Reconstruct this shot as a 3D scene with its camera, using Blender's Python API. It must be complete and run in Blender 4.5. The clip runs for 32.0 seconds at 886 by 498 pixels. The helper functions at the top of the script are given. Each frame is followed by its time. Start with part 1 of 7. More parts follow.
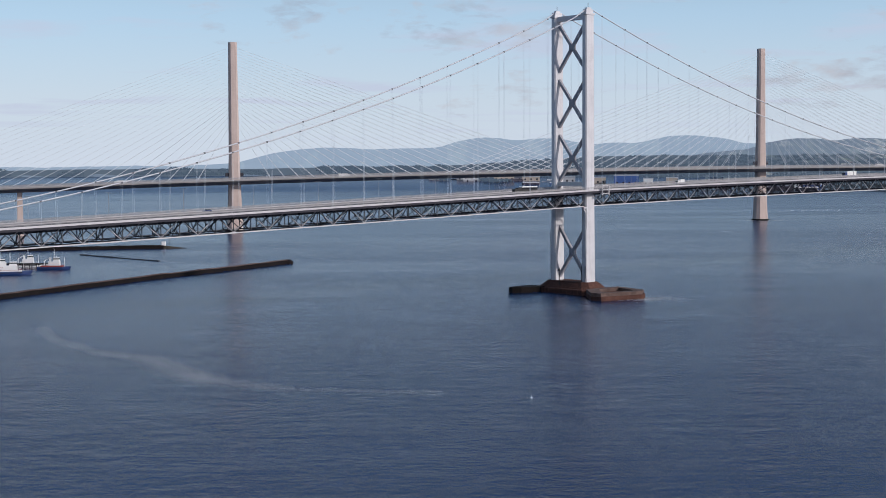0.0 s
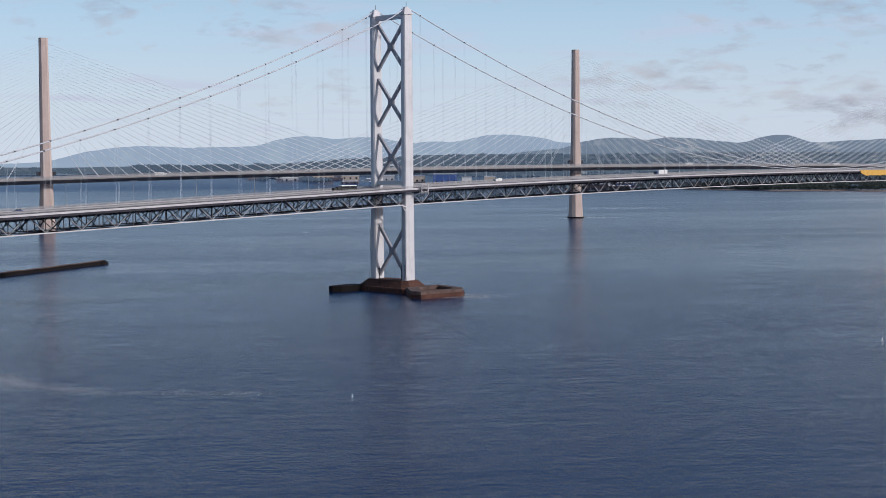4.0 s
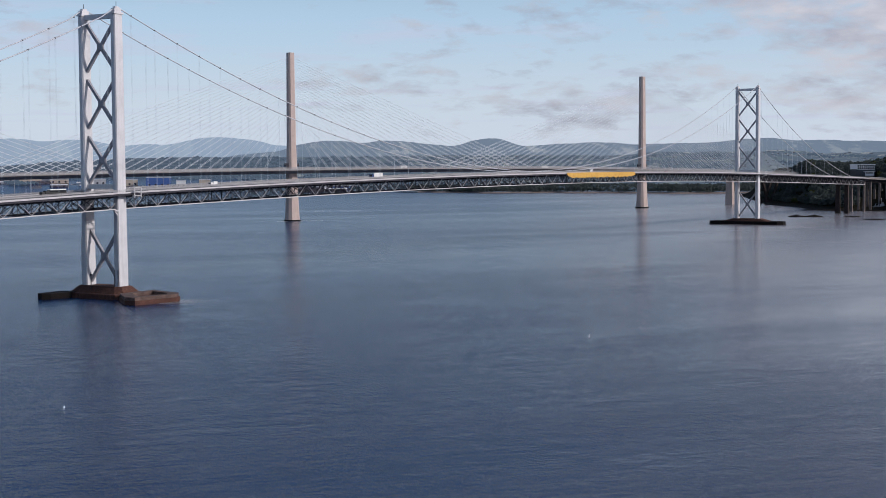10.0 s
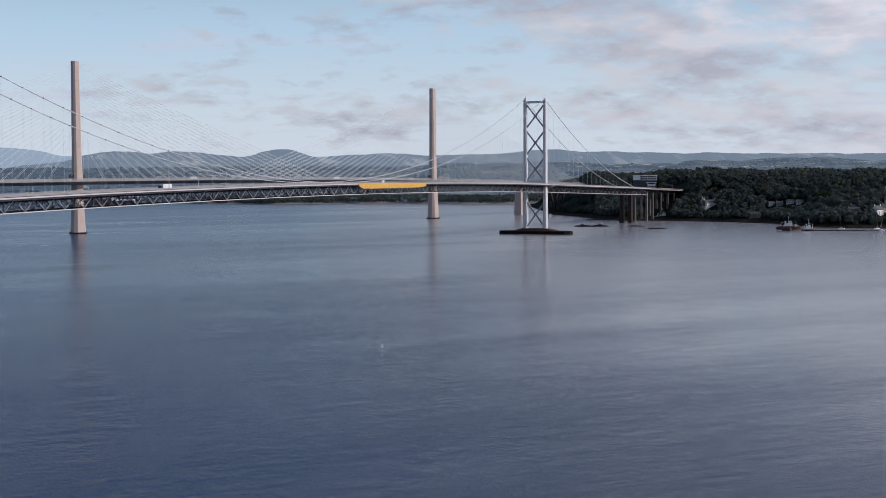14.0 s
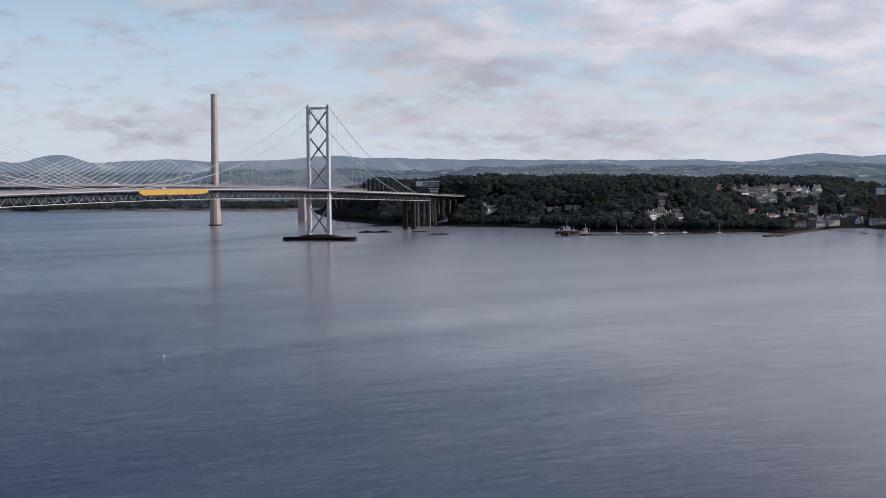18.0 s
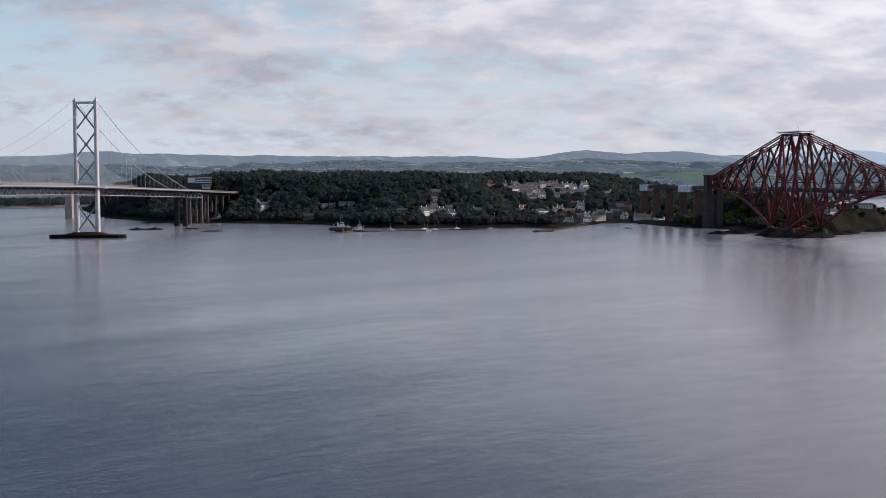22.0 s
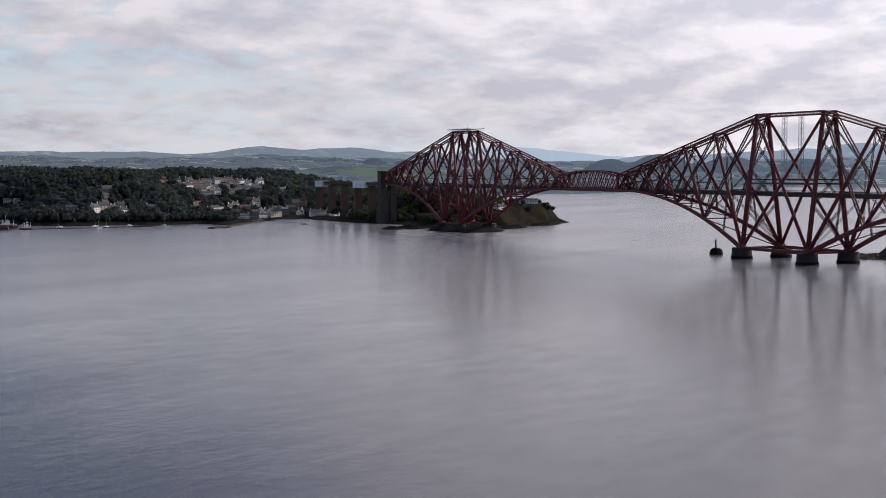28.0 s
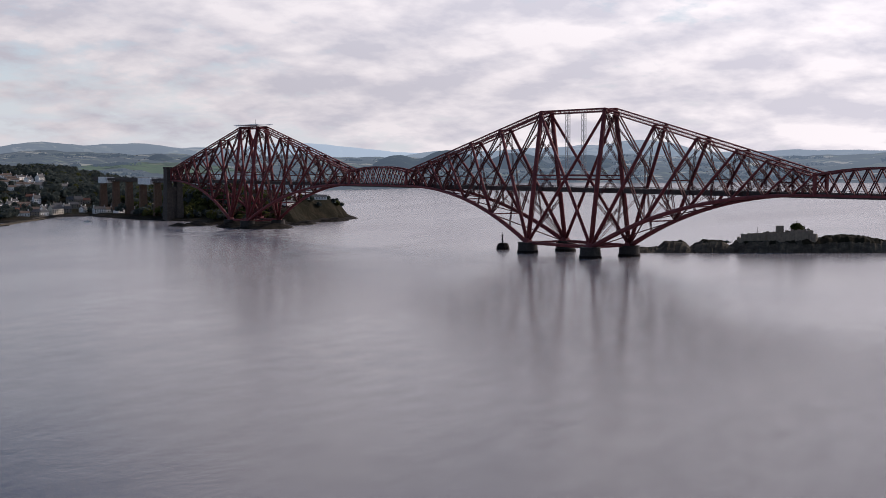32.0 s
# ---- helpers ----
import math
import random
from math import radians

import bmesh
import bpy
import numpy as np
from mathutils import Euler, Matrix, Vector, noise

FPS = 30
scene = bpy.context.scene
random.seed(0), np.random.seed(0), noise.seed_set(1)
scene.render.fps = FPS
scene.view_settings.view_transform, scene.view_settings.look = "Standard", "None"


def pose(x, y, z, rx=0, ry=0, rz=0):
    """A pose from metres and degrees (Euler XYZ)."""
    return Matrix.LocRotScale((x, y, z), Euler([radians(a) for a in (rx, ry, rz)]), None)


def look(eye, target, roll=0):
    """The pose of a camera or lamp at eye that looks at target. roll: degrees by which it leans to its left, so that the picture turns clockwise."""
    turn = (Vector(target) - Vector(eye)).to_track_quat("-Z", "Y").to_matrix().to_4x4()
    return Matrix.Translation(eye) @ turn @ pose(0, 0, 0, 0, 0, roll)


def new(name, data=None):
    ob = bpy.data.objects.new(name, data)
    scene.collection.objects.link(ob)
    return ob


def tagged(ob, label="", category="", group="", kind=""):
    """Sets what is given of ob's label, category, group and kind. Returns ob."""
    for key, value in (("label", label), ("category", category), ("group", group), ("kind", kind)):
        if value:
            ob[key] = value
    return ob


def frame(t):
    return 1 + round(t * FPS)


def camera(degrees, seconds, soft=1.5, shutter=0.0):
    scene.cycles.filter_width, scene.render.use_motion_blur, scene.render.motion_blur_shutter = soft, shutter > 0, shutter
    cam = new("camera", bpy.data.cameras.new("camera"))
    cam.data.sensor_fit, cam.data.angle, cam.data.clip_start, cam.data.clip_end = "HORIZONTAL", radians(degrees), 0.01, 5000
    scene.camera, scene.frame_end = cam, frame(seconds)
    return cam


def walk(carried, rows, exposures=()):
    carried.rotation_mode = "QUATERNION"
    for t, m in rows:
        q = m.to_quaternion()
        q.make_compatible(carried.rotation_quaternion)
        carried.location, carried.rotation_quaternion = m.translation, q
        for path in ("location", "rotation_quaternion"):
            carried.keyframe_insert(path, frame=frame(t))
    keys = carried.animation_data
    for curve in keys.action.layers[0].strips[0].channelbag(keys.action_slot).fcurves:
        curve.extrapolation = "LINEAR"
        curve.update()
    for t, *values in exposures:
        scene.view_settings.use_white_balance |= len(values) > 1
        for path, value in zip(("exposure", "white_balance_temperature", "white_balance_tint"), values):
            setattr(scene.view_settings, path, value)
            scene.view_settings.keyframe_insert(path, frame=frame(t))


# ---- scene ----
# A wide firth with a suspension bridge, a cable-stayed bridge behind it and a cantilever railway bridge.
# World: metres, z = 0 is the water; the eye hangs still 71.7 m above it and turns from left to right.
EYE = (0.0, 0.0, 71.66)
cam = camera(33.73, 32.0, soft=0.75)
ROWS = [
    (0.0, -1.841, -3.338, 0.382),
    (0.5, -2.729, -3.317, 0.440),
    (1.0, -3.616, -3.310, 0.451),
    (1.5, -4.475, -3.318, 0.411),
    (2.0, -5.323, -3.343, 0.476),
    (2.5, -6.185, -3.376, 0.481),
    (3.0, -7.086, -3.417, 0.494),
    (3.5, -8.001, -3.433, 0.424),
    (5.5, -11.651, -3.405, 0.380),
    (6.0, -12.623, -3.417, 0.407),
    (6.5, -13.588, -3.447, 0.326),
    (7.0, -14.556, -3.460, 0.356),
    (7.5, -15.509, -3.471, 0.356),
    (8.0, -16.450, -3.474, 0.361),
    (8.5, -17.382, -3.462, 0.376),
    (9.0, -18.260, -3.451, 0.387),
    (9.5, -19.128, -3.417, 0.382),
    (10.0, -19.981, -3.384, 0.385),
    (10.5, -20.893, -3.344, 0.394),
    (11.0, -21.785, -3.308, 0.396),
    (11.5, -22.681, -3.265, 0.398),
    (12.0, -23.594, -3.241, 0.394),
    (12.5, -24.620, -3.176, 0.382),
    (13.0, -25.803, -3.084, 0.398),
    (13.5, -27.011, -3.028, 0.398),
    (14.0, -28.121, -3.009, 0.385),
    (14.5, -29.199, -2.995, 0.375),
    (16.5, -33.378, -3.002, 0.360),
    (17.0, -34.417, -2.962, 0.363),
    (17.5, -35.484, -2.883, 0.420),
    (18.0, -36.587, -2.824, 0.416),
    (18.5, -37.683, -2.769, 0.407),
    (19.0, -38.770, -2.745, 0.389),
    (19.5, -39.835, -2.751, 0.381),
    (20.0, -40.930, -2.791, 0.378),
    (20.5, -42.026, -2.901, 0.379),
    (21.0, -43.150, -2.908, 0.375),
    (21.5, -44.293, -2.964, 0.387),
    (22.0, -45.426, -3.026, 0.354),
    (22.5, -46.477, -3.071, 0.366),
    (23.0, -47.513, -3.127, 0.387),
    (23.5, -48.548, -3.172, 0.358),
    (24.0, -49.603, -3.209, 0.345),
    (24.5, -50.643, -3.158, 0.332),
    (25.0, -51.702, -3.114, 0.307),
    (25.5, -52.764, -3.100, 0.343),
    (27.5, -57.059, -3.198, 0.266),
    (28.0, -58.094, -3.248, 0.257),
    (28.5, -59.136, -3.285, 0.238),
    (29.0, -60.158, -3.322, 0.205),
    (29.5, -61.133, -3.354, 0.220),
    (30.0, -62.179, -3.373, 0.203),
    (30.5, -63.212, -3.388, 0.193),
    (31.0, -64.249, -3.396, 0.207),
    (31.5, -65.292, -3.411, 0.194),
    (32.0, -66.348, -3.438, 0.246),
]
walk(cam, [(t, pose(*EYE, 90 + pitch, 0, yaw) @ pose(0, 0, 0, 0, 0, -lean)) for t, yaw, pitch, lean in ROWS],
     exposures=[(0.0, 0.0, 6130, 13), (8.0, 0.0, 6140, 14), (14.0, 0.0, 6230, 14), (19.0, 0.0, 6370, 16), (25.0, 0.0, 6490, 15.5), (32.0, 0.0, 6720, 17)])

# ---- light ----
SUN_AZ, SUN_EL = 123.0, 26.0          # degrees clockwise from +y, and above the horizon
sun_to = Vector((math.sin(radians(SUN_AZ)) * math.cos(radians(SUN_EL)), math.cos(radians(SUN_AZ)) * math.cos(radians(SUN_EL)), math.sin(radians(SUN_EL))))
sun = new("sun", bpy.data.lights.new("sun", "SUN"))
sun.data.energy, sun.data.angle, sun.data.color = 2.7, radians(2.0), (1.0, 0.90, 0.80)
sun.matrix_world = look(sun_to * 100, (0, 0, 0))


def nd(tree, kind, **sets):
    """A node with its inputs set by name."""
    n = tree.nodes.new(kind)
    for k, v in sets.items():
        n.inputs[k[2:].replace("_", " ")].default_value = v
    return n


def mathn(tree, op, a, b=None, clamp=False):
    n = tree.nodes.new("ShaderNodeMath")
    n.operation, n.use_clamp = op, clamp
    for i, v in enumerate((a, b)):
        if v is None:
            continue
        if isinstance(v, (int, float)):
            n.inputs[i].default_value = v
        else:
            tree.links.new(v, n.inputs[i])
    return n.outputs[0]


def ramp(tree, fac, stops):
    n = tree.nodes.new("ShaderNodeValToRGB")
    e = n.color_ramp.elements
    while len(e) < len(stops):
        e.new(0.5)
    for el, (p, c) in zip(e, stops):
        el.position = p
        el.color = (c, c, c, 1) if isinstance(c, (int, float)) else (*c, 1)
    tree.links.new(fac, n.inputs[0])
    return n.outputs[0]


def mixc(tree, fac, a, b, blend="MIX"):
    n = tree.nodes.new("ShaderNodeMix")
    n.data_type, n.blend_type = "RGBA", blend
    for i, v in ((0, fac), (6, a), (7, b)):
        if isinstance(v, (int, float)):
            n.inputs[i].default_value = v
        elif isinstance(v, tuple):
            n.inputs[i].default_value = (*v, 1)
        else:
            tree.links.new(v, n.inputs[i])
    return n.outputs[2]


def make_world():
    w = bpy.data.worlds.new("sky")
    scene.world = w
    w.use_nodes = True
    t = w.node_tree
    t.nodes.clear()
    L = t.links.new
    out, bg = nd(t, "ShaderNodeOutputWorld"), nd(t, "ShaderNodeBackground")
    sky = nd(t, "ShaderNodeTexSky")
    sky.sky_type, sky.sun_disc, sky.sun_elevation, sky.sun_rotation = "NISHITA", False, radians(SUN_EL), radians(SUN_AZ)
    sky.altitude, sky.air_density, sky.dust_density, sky.ozone_density = 50.0, 1.0, 1.6, 1.4
    coord = nd(t, "ShaderNodeTexCoord")
    sep = nd(t, "ShaderNodeSeparateXYZ")
    L(coord.outputs["Generated"], sep.inputs[0])
    x, y, z = sep.outputs
    # a flat cloud deck: the direction is cast on a level sheet
    up = mathn(t, "MAXIMUM", z, 0.0)
    lift = mathn(t, "ADD", up, 0.28)
    comb = nd(t, "ShaderNodeCombineXYZ")
    L(mathn(t, "DIVIDE", x, lift), comb.inputs[0])
    L(mathn(t, "DIVIDE", y, lift), comb.inputs[1])
    comb.inputs[2].default_value = 3.7
    big = nd(t, "ShaderNodeTexNoise", i_Scale=2.1, i_Detail=8.0, i_Roughness=0.55, i_Distortion=0.15)
    fine = nd(t, "ShaderNodeTexNoise", i_Scale=14.0, i_Detail=8.0, i_Roughness=0.58, i_Distortion=0.2)
    shade = nd(t, "ShaderNodeTexNoise", i_Scale=5.6, i_Detail=8.0, i_Roughness=0.52, i_Distortion=0.1)
    for n in (big, fine, shade):
        L(comb.outputs[0], n.inputs["Vector"])
    # the same cloud a little higher up: where it thickens upwards one sees its grey base, else its bright top
    lift2 = mathn(t, "ADD", up, 0.294)
    comb2 = nd(t, "ShaderNodeCombineXYZ")
    L(mathn(t, "DIVIDE", x, lift2), comb2.inputs[0])
    L(mathn(t, "DIVIDE", y, lift2), comb2.inputs[1])
    comb2.inputs[2].default_value = 3.7
    above = nd(t, "ShaderNodeTexNoise", i_Scale=5.6, i_Detail=8.0, i_Roughness=0.52, i_Distortion=0.1)
    L(comb2.outputs[0], above.inputs["Vector"])
    relief = mathn(t, "MULTIPLY", mathn(t, "SUBTRACT", shade.outputs[0], above.outputs[0]), 0.7)
    # the cover thickens towards the east
    east = mathn(t, "ADD", mathn(t, "MULTIPLY", x, 0.92), mathn(t, "MULTIPLY", y, -0.38))
    body = mathn(t, "ADD", mathn(t, "MULTIPLY", big.outputs[0], 0.6), mathn(t, "MULTIPLY", fine.outputs[0], 0.4))
    cover = mathn(t, "ADD", body, mathn(t, "MULTIPLY", east, 0.24))
    # thinner again just over the horizon, and open overhead in the west
    low = mathn(t, "ADD", mathn(t, "MULTIPLY", mathn(t, "SUBTRACT", 0.05, z, clamp=True), 2.4), mathn(t, "MULTIPLY", mathn(t, "SUBTRACT", up, 0.11, clamp=True), mathn(t, "SUBTRACT", 1.3, mathn(t, "MULTIPLY", mathn(t, "MAXIMUM", east, 0.0), 1.7))))
    mask = ramp(t, mathn(t, "SUBTRACT", cover, low), [(0.47, 0.0), (0.61, 0.93)])
    lit = ramp(t, mathn(t, "ADD", relief, mathn(t, "ADD", mathn(t, "MULTIPLY", shade.outputs[0], 0.7), mathn(t, "MULTIPLY", fine.outputs[0], 0.3))), [(0.34, (5.3, 5.4, 6.1)), (0.50, (6.5, 6.5, 7.0)), (0.68, (7.9, 7.8, 8.1))])
    sunward = mathn(t, "MINIMUM", mathn(t, "MULTIPLY", mathn(t, "MAXIMUM", east, 0.0), 1.9), 0.75)
    e0 = mathn(t, "MAXIMUM", east, 0.0)
    glow = mathn(t, "ADD", mathn(t, "ADD", 0.65, mathn(t, "MULTIPLY", mathn(t, "MULTIPLY", e0, e0), 0.5)), mathn(t, "ADD", mathn(t, "MULTIPLY", e0, 0.25), mathn(t, "MULTIPLY", mathn(t, "MULTIPLY", mathn(t, "MINIMUM", mathn(t, "SUBTRACT", up, 0.05, clamp=True), 0.08), sunward), 3.4)))
    gl = nd(t, "ShaderNodeCombineColor")
    for i in range(3):
        L(glow, gl.inputs[i])
    lit = mixc(t, 1.0, lit, gl.outputs[0], "MULTIPLY")
    pale = ramp(t, up, [(0.0, 0.85), (0.10, 0.62), (0.16, 0.12), (0.22, 0.0)])
    veil = ramp(t, up, [(0.0, (7.1, 7.75, 8.4)), (0.045, (6.6, 7.7, 8.6)), (0.10, (5.2, 7.3, 9.1))])
    # thin level streaks of cloud low in the west
    low2 = mathn(t, "ADD", up, 0.035)
    cs = nd(t, "ShaderNodeCombineXYZ")
    L(mathn(t, "DIVIDE", x, low2), cs.inputs[0])
    L(mathn(t, "DIVIDE", y, low2), cs.inputs[1])
    cs.inputs[2].default_value = 9.1
    st = nd(t, "ShaderNodeTexNoise", i_Scale=0.75, i_Detail=6.0, i_Roughness=0.55)
    L(cs.outputs[0], st.inputs["Vector"])
    band = ramp(t, up, [(0.01, 0.0), (0.04, 0.75), (0.10, 0.6), (0.16, 0.0)])
    thin = mathn(t, "MULTIPLY", ramp(t, st.outputs[0], [(0.54, 0.0), (0.68, 1.0)]), band)
    clear = mixc(t, thin, mixc(t, pale, sky.outputs[0], veil), (5.5, 5.9, 6.9))
    base = mixc(t, mask, clear, lit)
    L(base, bg.inputs[0])
    bg.inputs[1].default_value = 0.10
    L(bg.outputs[0], out.inputs[0])


make_world()

# ---- materials ----


def material(name, stops, rough=0.7, metal=0.0, scale=0.4, bump=0.15, bump_scale=None, stretch=(1, 1, 1), rand=0.0, spec=0.5, streak=0.0, islands=False):
    """A node material: a colour ramp over two scales of noise, relief, and optional rain streaks and change from piece to piece."""
    m = bpy.data.materials.new(name)
    m.use_nodes = True
    t = m.node_tree
    L = t.links.new
    b = t.nodes["Principled BSDF"]
    geo = nd(t, "ShaderNodeNewGeometry")
    mp = nd(t, "ShaderNodeMapping")
    mp.inputs["Scale"].default_value = stretch
    L(geo.outputs["Position"], mp.inputs["Vector"])
    n1 = nd(t, "ShaderNodeTexNoise", i_Scale=scale, i_Detail=6.0, i_Roughness=0.62)
    n2 = nd(t, "ShaderNodeTexNoise", i_Scale=scale * 9, i_Detail=3.0, i_Roughness=0.6)
    L(mp.outputs[0], n1.inputs["Vector"])
    L(mp.outputs[0], n2.inputs["Vector"])
    fac = mathn(t, "ADD", mathn(t, "MULTIPLY", n1.outputs[0], 0.68), mathn(t, "MULTIPLY", n2.outputs[0], 0.32))
    if streak:
        ms = nd(t, "ShaderNodeMapping")
        ms.inputs["Scale"].default_value = (1.0, 1.0, 0.05)
        L(geo.outputs["Position"], ms.inputs["Vector"])
        n3 = nd(t, "ShaderNodeTexNoise", i_Scale=0.9, i_Detail=4.0)
        L(ms.outputs[0], n3.inputs["Vector"])
        fac = mathn(t, "ADD", mathn(t, "MULTIPLY", fac, 1 - streak), mathn(t, "MULTIPLY", n3.outputs[0], streak))
    if rand:
        r = geo.outputs["Random Per Island"] if islands else nd(t, "ShaderNodeObjectInfo").outputs["Random"]
        fac = mathn(t, "ADD", fac, mathn(t, "MULTIPLY", mathn(t, "SUBTRACT", r, 0.5), rand))
    lo, hi = 0.32, 0.68
    k = len(stops)
    L(ramp(t, fac, [(lo + (hi - lo) * i / max(1, k - 1), c) for i, c in enumerate(stops)]), b.inputs["Base Color"])
    b.inputs["Roughness"].default_value, b.inputs["Metallic"].default_value = rough, metal
    b.inputs["Specular IOR Level"].default_value = spec
    if bump:
        bp = nd(t, "ShaderNodeBump", i_Strength=bump, i_Distance=0.3)
        L(n2.outputs[0], bp.inputs["Height"])
        L(bp.outputs[0], b.inputs["Normal"])
    return m


def translucent(m, share):
    """Leaves that let part of the light through."""
    t = m.node_tree
    b, out = t.nodes["Principled BSDF"], t.nodes["Material Output"]
    tr, mix = nd(t, "ShaderNodeBsdfTranslucent"), nd(t, "ShaderNodeMixShader", i_Fac=share)
    t.links.new(b.inputs["Base Color"].links[0].from_socket, tr.inputs["Color"])
    t.links.new(b.outputs[0], mix.inputs[1])
    t.links.new(tr.outputs[0], mix.inputs[2])
    t.links.new(mix.outputs[0], out.inputs["Surface"])


def water_material():
    m = bpy.data.materials.new("sea_water")
    m.use_nodes = True
    t = m.node_tree
    L = t.links.new
    b = t.nodes["Principled BSDF"]
    geo = nd(t, "ShaderNodeNewGeometry")
    mp = nd(t, "ShaderNodeMapping")
    mp.inputs["Scale"].default_value = (0.42, 1.0, 1.0)
    L(geo.outputs["Position"], mp.inputs["Vector"])
    wave = nd(t, "ShaderNodeTexNoise", i_Scale=0.16, i_Detail=3.0, i_Roughness=0.55)
    L(mp.outputs[0], wave.inputs["Vector"])
    chop = nd(t, "ShaderNodeTexNoise", i_Scale=0.62, i_Detail=6.0, i_Roughness=0.62, i_Distortion=0.1)
    swell = nd(t, "ShaderNodeTexNoise", i_Scale=0.04, i_Detail=4.0, i_Roughness=0.5)
    L(mp.outputs[0], chop.inputs["Vector"])
    L(mp.outputs[0], swell.inputs["Vector"])
    # slicks and cat's-paws: long patches where the wind lays the surface smooth or ruffles it
    mp2 = nd(t, "ShaderNodeMapping")
    mp2.inputs["Rotation"].default_value = (0, 0, radians(24))
    mp2.inputs["Scale"].default_value = (0.0011, 0.0042, 1.0)
    L(geo.outputs["Position"], mp2.inputs["Vector"])
    slick = nd(t, "ShaderNodeTexNoise", i_Scale=1.6, i_Detail=5.0, i_Roughness=0.55, i_Distortion=0.7)
    L(mp2.outputs[0], slick.inputs["Vector"])
    sl = ramp(t, slick.outputs[0], [(0.38, 0.0), (0.66, 1.0)])
    # ruffled by the wind in the west, calm in the lee to the east
    sp = nd(t, "ShaderNodeSeparateXYZ")
    L(geo.outputs["Position"], sp.inputs[0])
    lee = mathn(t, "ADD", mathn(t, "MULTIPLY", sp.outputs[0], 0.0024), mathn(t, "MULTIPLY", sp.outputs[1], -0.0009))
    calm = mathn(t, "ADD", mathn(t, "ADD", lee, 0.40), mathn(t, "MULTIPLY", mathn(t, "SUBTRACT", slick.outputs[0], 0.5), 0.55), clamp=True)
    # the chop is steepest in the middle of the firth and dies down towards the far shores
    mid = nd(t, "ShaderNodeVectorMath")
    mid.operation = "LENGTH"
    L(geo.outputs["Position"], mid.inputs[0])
    # sky sheen of the distant water painted into the base colour, paler with distance
    sheen = mixc(t, ramp(t, mathn(t, "MULTIPLY", mid.outputs["Value"], 0.0005), [(0.18, 0.0), (0.62, 1.0)]), (0.082, 0.078, 0.093), (0.235, 0.23, 0.252))
    # the eastern water takes this sheen colour, the west stays deep blue
    L(mixc(t, mathn(t, "POWER", calm, 2.4), (0.002, 0.022, 0.084), sheen), b.inputs["Base Color"])
    # only fine ripples in the lee to the east
    still = mathn(t, "MULTIPLY", mathn(t, "SUBTRACT", sp.outputs[0], 420.0), 0.0016, clamp=True)
    gust = nd(t, "ShaderNodeTexNoise", i_Scale=0.11, i_Detail=5.0, i_Roughness=0.65)
    L(mp.outputs[0], gust.inputs["Vector"])
    ruffle = mathn(t, "MULTIPLY", mathn(t, "SUBTRACT", gust.outputs[0], 0.5), mathn(t, "SUBTRACT", 0.15, mathn(t, "MULTIPLY", still, 0.13)))
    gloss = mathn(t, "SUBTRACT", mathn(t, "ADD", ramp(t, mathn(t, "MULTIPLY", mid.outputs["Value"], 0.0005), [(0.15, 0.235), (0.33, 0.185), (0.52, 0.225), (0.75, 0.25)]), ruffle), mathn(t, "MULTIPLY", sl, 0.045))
    L(mathn(t, "MAXIMUM", gloss, 0.06), b.inputs["Roughness"])
    b.inputs["IOR"].default_value = 1.333
    h = mathn(t, "ADD", mathn(t, "ADD", mathn(t, "MULTIPLY", chop.outputs[0], 1.25), mathn(t, "MULTIPLY", wave.outputs[0], 1.5)), mathn(t, "MULTIPLY", swell.outputs[0], 1.6))
    bp = nd(t, "ShaderNodeBump", i_Distance=1.6)
    rise = mathn(t, "ADD", mathn(t, "MULTIPLY", calm, -0.985), mathn(t, "ADD", mathn(t, "MULTIPLY", sl, -0.02), 1.05), clamp=True)
    paws = nd(t, "ShaderNodeTexNoise", i_Scale=0.024, i_Detail=5.0, i_Roughness=0.6)
    L(mp.outputs[0], paws.inputs["Vector"])
    open_water = ramp(t, mathn(t, "MULTIPLY", mid.outputs["Value"], 0.0005), [(0.15, 0.80), (0.33, 0.40), (0.52, 0.16), (0.80, 0.0)])
    L(mathn(t, "MULTIPLY", mathn(t, "MULTIPLY", rise, mathn(t, "MULTIPLY", ramp(t, paws.outputs[0], [(0.32, 0.5), (0.68, 1.0)]), mathn(t, "SUBTRACT", 1.0, mathn(t, "MULTIPLY", still, 0.94)))), open_water), bp.inputs["Strength"])
    L(h, bp.inputs["Height"])
    L(bp.outputs[0], b.inputs["Normal"])
    return m


